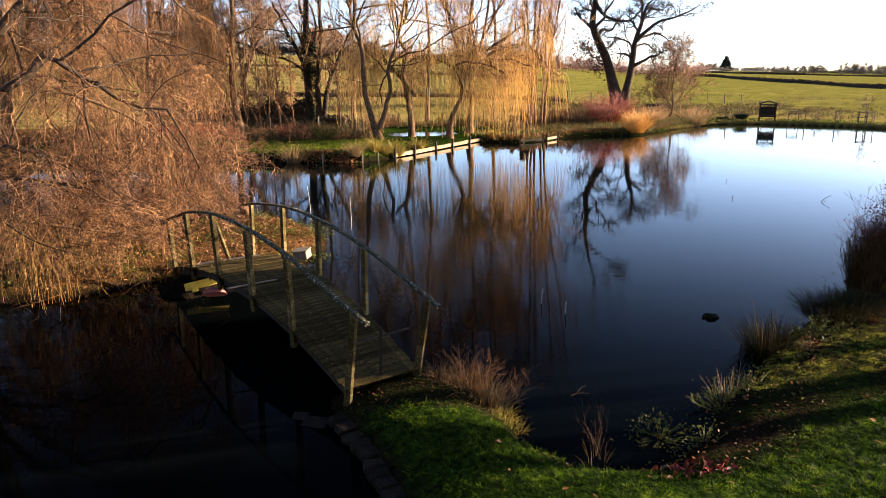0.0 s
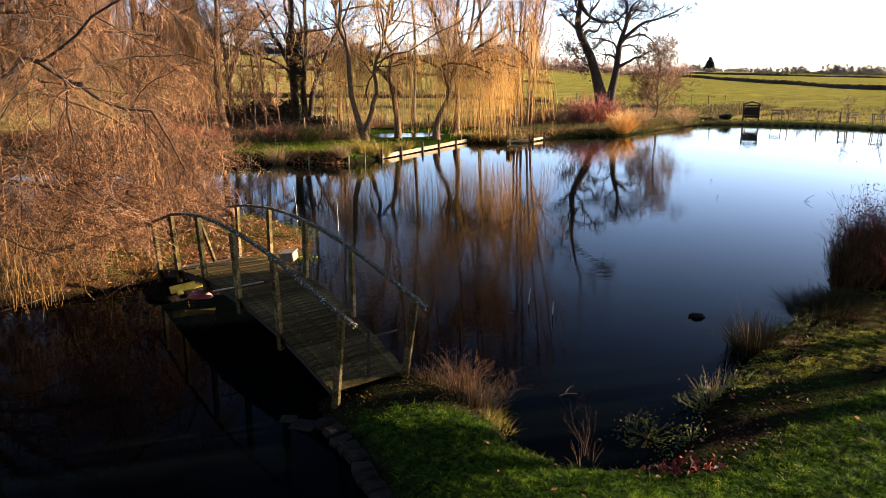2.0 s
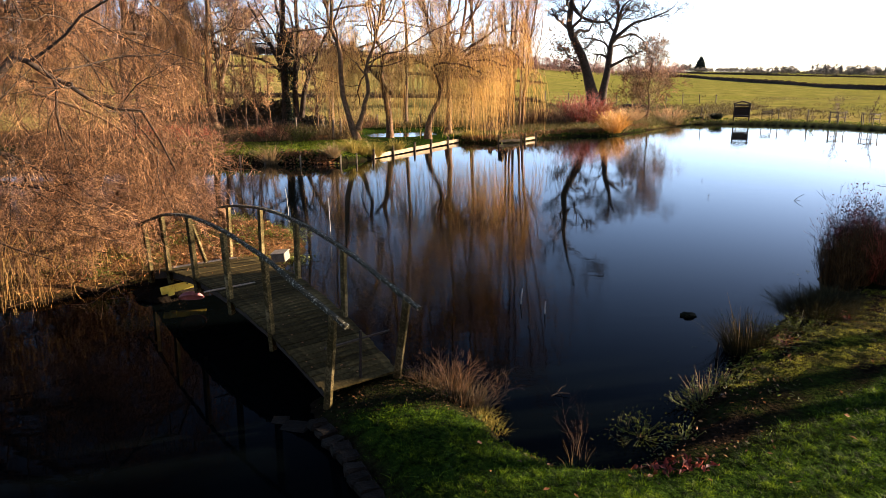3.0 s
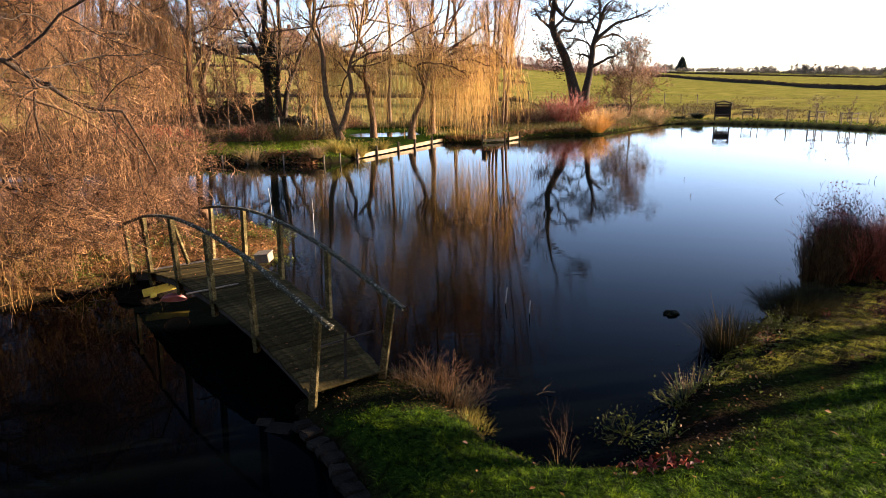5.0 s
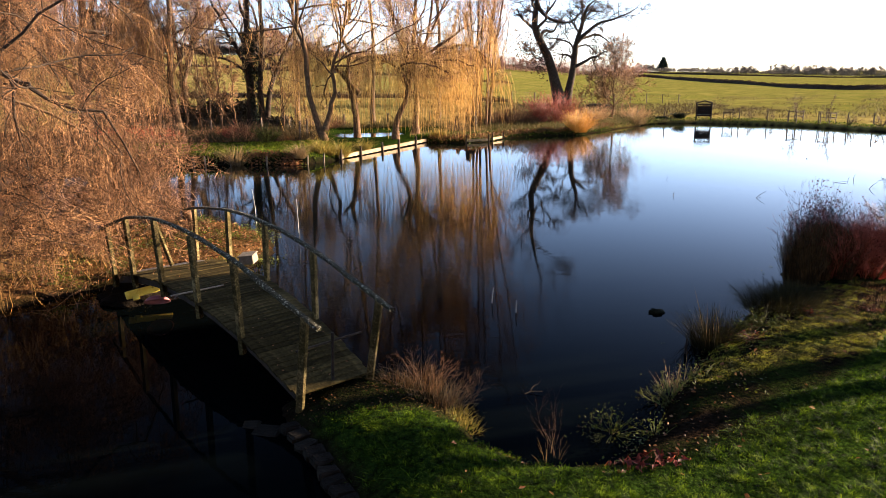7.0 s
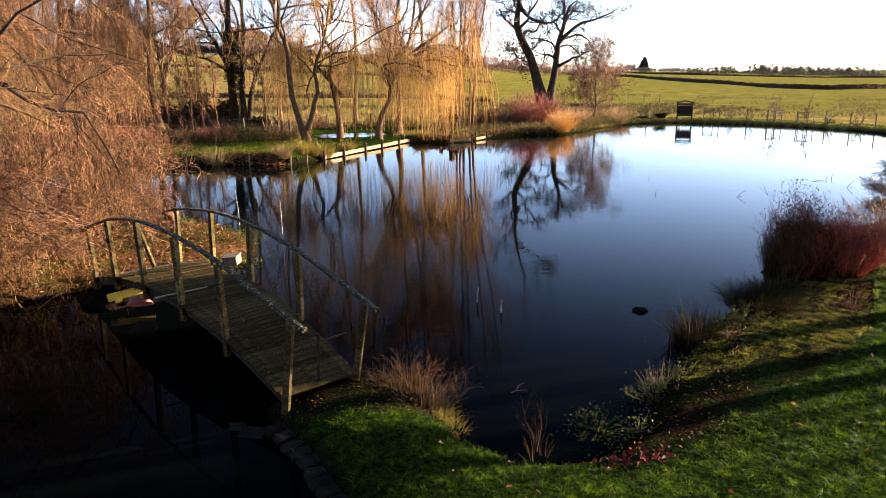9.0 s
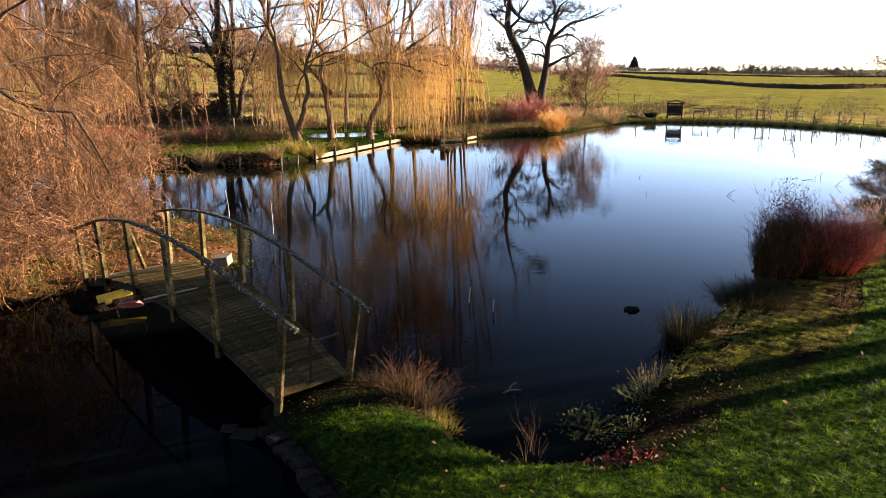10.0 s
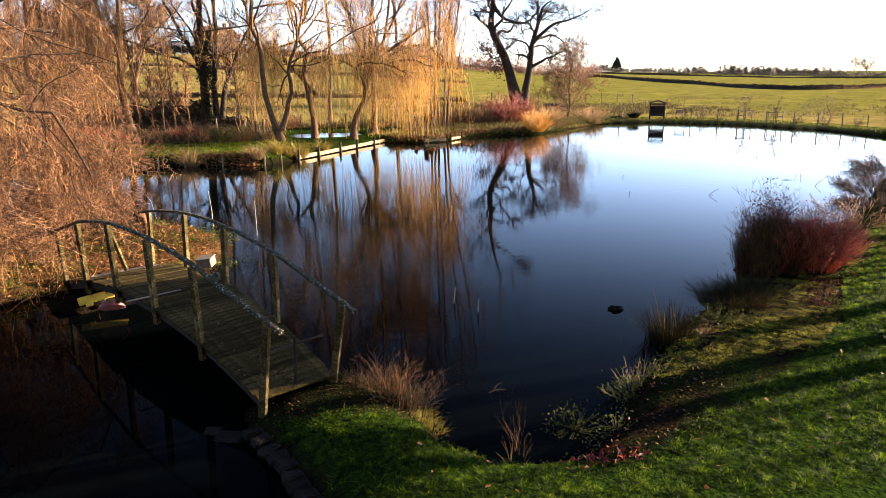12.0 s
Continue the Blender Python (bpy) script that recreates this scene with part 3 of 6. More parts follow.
def bare_tree(name, label, at, stems, seed, bark=BARK, twig=TWIG_BROWN, plan=(7, 6, 7, 5), angle=50, gnarl=0.22, up=0.05, fine=0.006, group="", tmin=0.25, limb_len=0.5):
    """A leafless tree: stems are (points relative to at, base radius, top radius)."""
    g = np.random.default_rng(seed)
    e = thing(name, label, "tree", (at[0], at[1], ground_z(at[0], at[1]) - 0.05), group)
    PT, RT = [], []
    for pts, r0, r1 in stems:
        P, R = trunk_line(pts, r0, r1, 14, g)
        PT.append(P)
        RT.append(R)
    P, R = np.concatenate(PT), np.concatenate(RT)
    L1 = grow(g, P, R, plan[0], angle, limb_len, 9, gnarl, up, 0.5, tmin)
    L2 = grow(g, *L1, plan[1], angle * 0.9, 0.6, 7, gnarl, up, 0.55, 0.15)
    L3 = grow(g, *L2, plan[2], 45, 0.6, 4, gnarl, up, 0.6, 0.15)
    L4 = grow(g, *L3, plan[3], 40, 0.6, 3, gnarl * 0.8, up, 0.6, 0.15)
    L3 = (L3[0], np.maximum(L3[1], fine))
    L4 = (L4[0], np.maximum(L4[1], fine * 0.8))
    each(e, "trunk", P, R, 10, bark)
    each(e, "limb", *L1, 6, bark)
    tree_meshes(e, [("branchwork", "", bark, [(*L2, 4)]), ("crown", "", twig, [(*L3, 3), (*L4, 3)])])
    return e


def hang(g, start, way, length, reach, points, wave, radius, floor=None):
    """Drooping strands from start: a short reach along way, then down."""
    B = len(start)
    s = np.linspace(0, 1, points)[None, :, None]
    flat = unit(way * np.array([1, 1, 0.15]) + g.normal(scale=0.25, size=(B, 3)))
    out = flat[:, None, :] * (reach[:, None, None] * (1 - np.exp(-3.2 * s)))
    drop = np.zeros((B, points, 3))
    drop[:, :, 2] = -(length[:, None] * (s[..., 0] ** 1.25))
    if floor is not None:
        drop[:, :, 2] *= np.clip((start[:, 2] - floor)[:, None] / (length[:, None] + 1e-6), 0.05, 1)
    sway = np.cumsum(g.normal(scale=wave, size=(B, points, 3)) * np.array([1, 1, 0.2]), 1)
    sway -= sway[:, :1]
    P = start[:, None, :] + out + drop + sway
    R = radius * np.linspace(1, 0.45, points)[None] * g.uniform(0.5, 1.7, (B, 1))
    return P, R


def weeping_willow(name, label, at, stems, seed, limbs=8, subs=7, strands=9, length=(2, 6), twig=TWIG_GOLD, bark=BARK_PALE, radius=0.008, limb_len=0.6, angle=60, tmin=0.45, low=0.5, reach=0.6, wave=0.04, side=3, points=9, up=0.02, side_angle=24, tracery=0):
    g = np.random.default_rng(seed)
    z0 = ground_z(at[0], at[1]) - 0.05
    e = thing(name, label, "tree", (at[0], at[1], z0))
    Ps, Rs = zip(*[trunk_line(p, a, b, 14, g) for p, a, b in stems])
    P, R = np.concatenate(Ps), np.concatenate(Rs)
    L1 = grow(g, P, R, limbs, angle, limb_len, 9, 0.2, up, 0.55, tmin)
    L2 = grow(g, *L1, subs, 50, 0.6, 7, 0.2, -0.02, 0.5, 0.2)
    B = len(L2[0]) * strands
    src = np.repeat(np.arange(len(L2[0])), strands)
    st, way, _, _ = along(L2[0][src], g.uniform(0.15, 1, B))
    ln = g.uniform(*length, B)
    S = hang(g, st, way, ln, reach * g.uniform(0.4, 1.3, B), points, wave, radius, g.uniform(low, low + 1.6, B) - z0)
    sets = [(*S, 3)]
    if side:
        S2 = grow(g, S[0], S[1], side, side_angle, 0.22, 4, 0.16, -0.18, 0.7, 0.1)
        sets.append((*S2, 3))
    L2 = (L2[0], np.maximum(L2[1], radius))
    each(e, "trunk", P, R, 10, bark)
    each(e, "limb", *L1, 6, bark)
    groups = [("branchwork", "", bark, [(*L2, 4)]), ("crown", "", twig, sets)]
    if tracery:
        T = grow(g, *L2, tracery, 50, 0.55, 5, 0.25, 0.06, 0.6, 0.1)
        T = (T[0], np.maximum(T[1], radius * 0.8))
        U = grow(g, *T, 4, 45, 0.55, 4, 0.25, 0.04, 0.6, 0.1)
        groups.append(("twigwork", "", TWIG_GREY, [(*T, 3), (U[0], np.maximum(U[1], radius * 0.65), 3)]))
    tree_meshes(e, groups)
    return e


def shrub(name, label, at, height, spread, seed, twig, stems=40, per=(5, 4), radius=0.006, lean=0.9, category="shrub", gnarl=0.12, group="", up=0.02, kind="", length=1.0):
    """Many stems from one stool."""
    g = np.random.default_rng(seed)
    e = thing(name, label, category, (at[0], at[1], ground_z(at[0], at[1]) - 0.03), group, kind)
    a = g.uniform(0, 2 * np.pi, stems)
    q = np.sqrt(g.uniform(0, 1, stems))
    base = np.stack([np.cos(a) * q * spread * 0.3, np.sin(a) * q * spread * 0.3, np.zeros(stems)], 1)
    d = unit(np.stack([np.cos(a) * q * lean * spread / height, np.sin(a) * q * lean * spread / height, np.ones(stems)], 1))
    n = 7
    ln = (height * length * g.uniform(0.6, 1.0, stems) / (n - 1))[:, None]
    pts = [base]
    for k in range(n - 1):
        d = unit(d + g.normal(scale=gnarl, size=d.shape))
        pts.append(pts[-1] + d * ln)
    P = np.stack(pts, 1)
    R = radius * 1.8 * np.linspace(1, 0.45, n)[None] * g.uniform(0.7, 1.3, (stems, 1))
    sets = [(P, R, 4)]
    for k, c in enumerate(per):
        P, R = grow(g, P, R, c, 32, 0.5, 5 - k, gnarl, up, 0.7, 0.2)
        R = np.maximum(R, radius * 0.5)
        sets.append((P, R, 3))
    tree_meshes(e, [("thicket", "", twig, sets)])
    return e


# big willow that overhangs the island, its limb reaching over the water
weeping_willow("weeping_willow", "large weeping willow with rust-orange hanging twigs over the island", (-11.5, 17.0),
               [([(0, 0, 0), (0.1, -0.1, 2.0), (0.5, -0.2, 4.0), (0.9, 0.3, 7.5), (1.2, 0.4, 10.5)], 0.42, 0.16),
                ([(0.2, -0.1, 1.9), (1.8, -1.8, 3.2), (2.9, -2.4, 3.85), (3.48, -2.4, 4.0), (3.95, -2.3, 4.17), (4.25, -2.2, 4.5), (4.42, -2.1, 4.6), (4.57, -2.0, 4.43), (4.95, -1.9, 4.18), (5.34, -1.8, 3.96), (5.56, -1.7, 3.73), (6.04, -1.6, 3.57), (6.48, -1.5, 3.47), (6.74, -1.4, 2.82), (6.96, -1.3, 2.18)], 0.10, 0.014),
                ([(0.3, -0.2, 1.5), (2.2, -2.2, 2.6), (3.35, -2.5, 2.84), (4.0, -2.5, 2.74), (4.5, -2.4, 2.48), (4.9, -2.4, 2.0)], 0.08, 0.02),
                ([(0.5, 0, 3.0), (2.0, 1.0, 5.6), (4.0, 1.4, 7.0), (6.0, 1.5, 7.2)], 0.16, 0.05),
                ([(0.5, 0, 3.4), (1.5, -1.0, 6.0), (3.0, -1.2, 7.6), (4.6, -0.6, 7.9)], 0.15, 0.05),
                ([(0.3, 0.2, 2.4), (1.6, 1.8, 4.2), (3.2, 3.0, 5.4), (5.0, 4.0, 5.4)], 0.15, 0.05),
                ([(0.3, -0.2, 1.2), (1.8, -1.9, 2.0), (3.3, -2.6, 2.3), (4.9, -2.6, 2.0)], 0.10, 0.03)],
               11, limbs=8, subs=8, strands=4, length=(0.8, 3.4), twig=TWIG_ORANGE, bark=OAK_BARK, radius=0.0042, limb_len=0.38, tmin=0.35, low=0.5, side=8, wave=0.17, reach=0.9, side_angle=70)
# low twiggy trees by the bridge
bare_tree("crack_willow", "small twiggy reddish tree on the leaf-strewn island", (-5.8, 17.9),
          [([(0, 0, 0), (0.15, 0, 0.7), (-0.1, 0.1, 1.6), (0.2, 0, 2.9)], 0.09, 0.03), ([(0, 0, 0.5), (0.6, 0.1, 1.3), (1.0, 0, 2.0), (1.3, -0.2, 2.6)], 0.06, 0.02),
           ([(0, 0, 0.4), (-0.7, -0.1, 1.2), (-1.4, 0.0, 1.9), (-2.2, 0, 2.5)], 0.06, 0.02), ([(0, 0, 0.3), (0.2, -0.7, 1.0), (0.4, -1.3, 1.9)], 0.05, 0.02)],
          21, BARK_PALE, TWIG_RUST, (10, 7, 7, 5), 55, 0.3, 0.0, 0.0048, tmin=0.2, limb_len=0.62)
bare_tree("crack_willow", "low sprawling twiggy tree on the island's front edge", (-8.0, 16.2),
          [([(0, 0, 0), (0.1, 0, 0.6), (0.5, -0.1, 1.4), (0.9, -0.3, 2.2)], 0.08, 0.03), ([(0, 0, 0.3), (-0.5, -0.2, 1.0), (-1.2, -0.4, 1.6)], 0.05, 0.02), ([(0, 0, 0.3), (0.5, -0.6, 0.8), (1.1, -1.2, 1.2)], 0.05, 0.02)],
          22, BARK_PALE, TWIG_RUST, (10, 7, 7, 5), 55, 0.3, -0.03, 0.0048, tmin=0.2, limb_len=0.7)

bare_tree("crack_willow", "leaning twiggy reddish willow in the middle of the island", (-7.1, 17.3),
          [([(0, 0, 0), (-0.1, 0, 0.8), (0.3, 0.1, 1.9), (0.7, 0, 3.3)], 0.08, 0.025), ([(0, 0, 0.4), (-0.5, 0.1, 1.4), (-1.1, 0.2, 2.6), (-1.5, 0.1, 3.4)], 0.06, 0.02), ([(0, 0, 0.6), (0.7, -0.2, 1.5), (1.6, -0.3, 2.3)], 0.05, 0.02)],
          25, BARK_PALE, TWIG_RUST, (10, 7, 6, 5), 55, 0.3, 0.0, 0.0046, tmin=0.2, limb_len=0.6)


def drooping_fringe(label, line, n, seed, top, bottom, mat, radius):
    """Twig tips that trail over the water below a bough."""
    g = np.random.default_rng(seed)
    e = thing("trailing_bough", label, "branch")
    P = smooth_line(line, 12)[None]
    each(e, "bough", P, np.linspace(0.04, 0.012, 12)[None], 6, BARK)
    st, way, _, _ = along(np.repeat(P, n, 0), g.uniform(0.05, 1, n))
    way = unit(np.stack([g.normal(0.2, 0.5, n), g.normal(-0.7, 0.3, n), 0 * st[:, 0]], 1))
    S = hang(g, st + g.normal(scale=(0.12, 0.25, 0.12), size=(n, 3)), way, g.uniform(*top, n), g.uniform(0.1, 0.55, n), 7, 0.03, radius, g.uniform(*bottom, n))
    S2 = grow(g, *S, 2, 22, 0.3, 4, 0.1, -0.2, 0.8, 0.1)
    tree_meshes(e, [("fringe", "", mat, [(*S, 3), (*S2, 3)])])


drooping_fringe("low willow bough trailing straw-coloured twigs in the water", [(-9.6, 15.0, 1.75), (-8.4, 14.5, 1.7), (-7.2, 14.4, 1.5), (-6.2, 14.8, 1.25), (-5.5, 15.3, 0.95)], 90, 23, (0.5, 1.4), (0.05, 0.8), TWIG_STRAW, 0.0042)
drooping_fringe("willow bough trailing thin golden twigs over the water", [(-8.9, 14.6, 2.2), (-7.9, 13.6, 1.9), (-7.0, 13.1, 1.5), (-6.2, 13.1, 1.2)], 110, 27, (0.6, 1.5), (0.05, 0.7), TWIG_STRAW, 0.004)
drooping_fringe("willow bough tips sweeping down beside the bridge", [(-7.2, 15.6, 4.2), (-6.2, 16.0, 3.7), (-5.4, 16.3, 3.0), (-4.9, 16.5, 2.3)], 160, 24, (0.6, 1.7), (0.9, 2.0), TWIG_ORANGE, 0.0055)

# far bank, left to right
weeping_willow("weeping_willow", "tall weeping willow with orange hanging twigs behind the lawn", (-17.0, 48.0),
               [([(0, 0, 0), (0.2, 0, 4), (0.6, 0.2, 8), (0.4, 0, 13)], 0.4, 0.15), ([(0, 0, 3), (2, 0, 6.5), (3.6, 0.4, 10)], 0.25, 0.1), ([(0, 0, 3), (-2.4, 0, 7), (-4, 0.4, 11)], 0.25, 0.1)],
               31, limbs=8, subs=7, strands=9, length=(3, 9), twig=TWIG_AMBER, radius=0.015, limb_len=0.4, low=1.6, side=2, reach=0.9)
weeping_willow("weeping_willow", "tall weeping willow with orange hanging twigs behind the lawn", (-26.0, 47.0),
               [([(0, 0, 0), (0.2, 0, 4), (-0.6, 0.2, 8), (0.4, 0, 14)], 0.4, 0.15), ([(0, 0, 3), (2.5, 0, 7.5), (4.6, 0.4, 11)], 0.25, 0.1), ([(0, 0, 3), (-2.4, 0, 7), (-4, 0.4, 11)], 0.25, 0.1)],
               32, limbs=8, subs=7, strands=9, length=(3, 9), twig=TWIG_AMBER, radius=0.015, limb_len=0.4, low=1.6, side=2, reach=0.9)
bare_tree("ash_tree", "tall bare ash tree beside the clipped lawn", (-12.3, 52.6), [([(0, 0, 0), (-0.3, 0, 3), (-0.2, 0, 6), (0.1, 0, 9.5), (-0.2, 0, 15)], 0.30, 0.10)], 41, BARK, TWIG_GREY, (15, 6, 6, 4), tmin=0.25, limb_len=0.4, fine=0.011)
bare_tree("alder_tree", "bare many-stemmed tree clad in dark ivy", (-7.6, 56.0),
          [([(0, 0, 0), (0.0, 0, 4), (0.1, 0, 8), (0.3, 0, 15), (0.6, 0, 20)], 0.36, 0.10), ([(0.7, 0, 0), (0.8, 0, 4), (1.2, 0, 8), (0.9, 0, 13)], 0.25, 0.1),
           ([(1.0, 0, 0), (1.5, 0, 3), (2.8, 0, 6), (4.2, 0, 8.5)], 0.24, 0.08), ([(0, 0, 4.5), (-1.0, 0, 6.5), (-2.4, 0, 9.5)], 0.2, 0.08)], 42, OAK_BARK, TWIG_GREY, (8, 6, 6, 4), tmin=0.25, limb_len=0.5, fine=0.011)
weeping_willow("golden_weeping_willow", "twin-stemmed golden weeping willow at the pond edge", (-1.7, 45.2),
               [([(0, 0, 0), (-0.45, 0, 1.26), (-0.8, 0, 2.7), (-0.9, 0, 4.7), (-0.97, 0, 6.0), (-1.45, 0, 7.2), (-1.2, 0, 9.6), (-1.6, 0, 13.5), (-1.2, 0, 17.0), (-0.8, 0, 21.0)], 0.20, 0.06), ([(0.0, 0, 0.7), (0.45, 0, 2.0), (0.75, 0, 3.2), (0.7, 0, 4.7), (1.4, 0, 6.5), (2.2, 0, 11), (2.6, 0, 17)], 0.16, 0.05)],
               51, limbs=15, subs=6, strands=3, length=(1.2, 5.6), radius=0.009, limb_len=0.4, low=0.7, side=2, reach=0.7, tmin=0.4, wave=0.10, side_angle=45, tracery=3)
weeping_willow("golden_weeping_willow", "leaning golden weeping willow with a wide curtain of hanging twigs", (2.9, 46.6),
               [([(0, 0, 0), (0.15, 0, 1.4), (0.7, 0, 2.5), (1.1, 0, 4.0), (1.5, 0, 5.2), (1.7, 0.2, 6.4)], 0.21, 0.10),
                ([(1.15, 0, 4.2), (1.9, -0.3, 5.3), (2.6, -0.4, 5.8), (3.6, -0.5, 6.4), (4.4, -0.5, 7.0), (5.3, -0.4, 7.4)], 0.12, 0.05),
                ([(1.5, 0.1, 4.9), (3.2, 0.6, 5.7), (4.4, 0.8, 6.1), (5.4, 0.9, 5.9), (6.3, 1.0, 5.3), (6.7, 1.0, 4.6)], 0.12, 0.04),
                ([(1.2, 0, 4.3), (0.2, 0.2, 4.7), (-0.8, 0.3, 5.2), (-1.8, 0.2, 5.4), (-2.6, 0, 5.0)], 0.12, 0.05),
                ([(1.1, 0, 3.9), (2.2, -1.0, 4.8), (3.6, -1.6, 5.1), (5.0, -1.7, 4.7)], 0.10, 0.04),
                ([(1.3, 0, 4.5), (1.6, 1.4, 5.5), (2.8, 2.4, 6.0), (4.2, 3.0, 5.8)], 0.10, 0.04),
                ([(0.9, 0, 3.4), (0.3, -1.6, 4.6), (0.9, -2.4, 4.9), (2.0, -2.8, 4.8), (3.2, -2.9, 4.3)], 0.10, 0.04),
                ([(1.0, 0, 3.7), (0.7, -0.8, 5.0), (1.0, -1.4, 5.5), (1.9, -1.6, 5.3), (2.6, -1.7, 4.8)], 0.10, 0.04)],
               52, limbs=8, subs=6, strands=3, length=(1.4, 5.4), radius=0.0092, limb_len=0.40, tmin=0.2, low=0.45, side=2, reach=0.7, wave=0.05, tracery=5, up=0.03)
bare_tree("pollard_willow", "tall upright pale shoots of an old pollard willow", (4.6, 50.5),
          [([(0, 0, 0), (0.1, 0, 3), (0.0, 0, 6), (0.3, 0, 11), (0.2, 0, 18)], 0.22, 0.06), ([(0, 0, 4), (1.0, 0, 7), (1.6, 0, 12), (2.2, 0, 17)], 0.12, 0.04), ([(0, 0, 4), (-1.2, 0, 7), (-2.0, 0, 12), (-2.4, 0, 16)], 0.12, 0.04), ([(0, 0, 5), (2.2, 0.3, 9), (3.6, 0.5, 14)], 0.11, 0.04)],
          54, BARK_PALE, TWIG_GREY, (16, 8, 6, 4), 42, 0.2, 0.07, 0.010, tmin=0.35, limb_len=0.3)
weeping_willow("golden_weeping_willow", "golden weeping willow with a curtain of hanging twigs", (0.38, 48.1),
               [([(0, 0, 0), (-0.1, 0, 2.2), (-0.6, 0, 4.4), (-0.2, 0, 5.6), (-0.9, 0, 6.9), (-0.2, 0, 8.0), (0.2, 0, 13.5), (0.5, 0, 18.0), (0.2, 0, 22.0)], 0.19, 0.06), ([(0.2, 0, 3), (-1.6, 0, 5), (-3.2, 0, 6.0)], 0.14, 0.06)],
               53, limbs=15, subs=6, strands=3, length=(1.2, 5.6), radius=0.009, limb_len=0.4, low=0.7, side=2, wave=0.10, side_angle=45, tracery=3)
poles = [([(x, y, 0), (x + a * 0.3, y, 4), (x + a, y, 9), (x + a * 2.0, y, 15), (x + a * 2.6, y, 20)], 0.10, 0.03) for x, y, a in ((0, 0, -0.3), (0.5, 0.2, 0.2), (0.9, 0, 0.6), (0.3, 0.4, 0.1), (1.2, 0.3, 1.0))]
bare_tree("poplar_clump", "clump of slender pale bare stems", (9.5, 54.0), poles, 61, BARK_PALE, TWIG_GREY, (16, 5, 5, 3), 30, 0.14, 0.10, 0.010, tmin=0.15, limb_len=0.2)
oak = bare_tree("oak_tree", "old leaning bare oak with gnarled limbs", (24.6, 82.3),
          [([(0.45, 0, 0), (-0.35, 0, 2.6), (-1.1, 0, 5.1), (-2.1, 0, 7.1), (-2.8, 0, 8.5), (-3.05, 0, 9.9), (-2.8, 0.2, 11.6), (-2.95, 0, 13.7), (-2.6, 0, 15.8), (-2.0, 0, 18.5), (-1.2, 0, 21.0)], 0.62, 0.08),
           ([(-2.75, 0, 8.5), (-3.6, 0.3, 9.4), (-4.4, 0.5, 10.1), (-5.0, 0.8, 11.2)], 0.22, 0.06),
           ([(-2.8, 0, 11.6), (-2.2, -0.3, 10.6), (-1.6, -0.6, 10.0), (-0.55, -0.8, 9.65), (0.7, -0.6, 9.5), (1.4, -0.3, 9.8), (2.2, 0, 10.4), (2.9, 0.2, 11.0)], 0.22, 0.06),
           ([(-2.4, 0, 8.0), (-1.7, 0.4, 8.7), (-0.7, 0.9, 8.6), (-0.1, 1.1, 9.2), (0.8, 1.2, 10.4)], 0.22, 0.06),
           ([(-1.7, 0, 6.6), (-0.9, -0.6, 6.9), (-0.4, -1.0, 8.3)], 0.10, 0.03),
           ([(-1.6, 0, 5.9), (-2.6, 0.4, 5.6), (-3.4, 0.8, 6.6), (-4.2, 1.0, 7.4)], 0.10, 0.03),
           ([(-2.9, 0, 12.2), (-1.9, -0.4, 12.8), (-0.9, -0.8, 12.7), (0.3, -1.0, 12.4)], 0.16, 0.05),
           ([(-2.9, 0, 13.3), (-4.3, 0.5, 15.2), (-5.4, 0.8, 17.6)], 0.2, 0.05), ([(-2.7, 0, 15.2), (-0.8, 0.6, 17.0), (1.2, 0.9, 18.4), (2.8, 1.0, 20.0)], 0.2, 0.05)],
          71, OAK_BARK, TWIG_BROWN, (8, 7, 6, 3), 56, 0.32, 0.05, 0.009, tmin=0.36, limb_len=0.34)
bare_tree("oak_tree", "old bare oak with a round twiggy crown", (25.75, 82.3),
          [([(-0.1, 0, 0), (0.2, 0, 1.9), (0.55, 0, 4.0), (0.75, 0, 6.1), (1.0, 0, 7.5), (1.45, 0, 9.2), (1.8, 0, 10.6), (2.3, 0, 11.6), (3.2, 0, 12.2)], 0.50, 0.07),
           ([(1.0, 0, 7.5), (1.85, -0.2, 8.3), (2.6, -0.4, 9.0), (3.4, -0.6, 9.5), (4.6, -0.8, 9.8), (5.8, -1.0, 10.2), (6.9, -1.1, 10.7), (7.7, -1.2, 11.2)], 0.24, 0.04),
           ([(1.1, 0, 7.7), (2.3, 0.5, 8.0), (3.4, 0.8, 8.3), (4.3, 1.0, 8.1), (5.1, 1.1, 7.6), (5.7, 1.2, 6.9)], 0.18, 0.04),
           ([(0.6, 0, 4.5), (1.6, -0.5, 5.1), (2.4, -0.8, 5.6), (3.2, -1.0, 5.7), (3.8, -1.1, 6.2), (4.8, -1.2, 6.3)], 0.20, 0.04),
           ([(1.4, 0, 8.8), (1.65, 0.4, 10.7), (1.5, 0.7, 12.0), (0.9, 0.9, 12.7)], 0.16, 0.05),
           ([(1.5, 0, 9.4), (2.7, 0.6, 10.9), (4.1, 0.9, 10.9), (5.1, 1.0, 11.6)], 0.15, 0.04),
           ([(0.9, 0, 6.8), (2.4, 1.0, 7.1), (3.8, 1.6, 6.4), (4.6, 1.9, 5.3)], 0.12, 0.03)],
          72, OAK_BARK, TWIG_BROWN, (9, 7, 6, 3), 52, 0.30, 0.05, 0.009, tmin=0.3, limb_len=0.34)
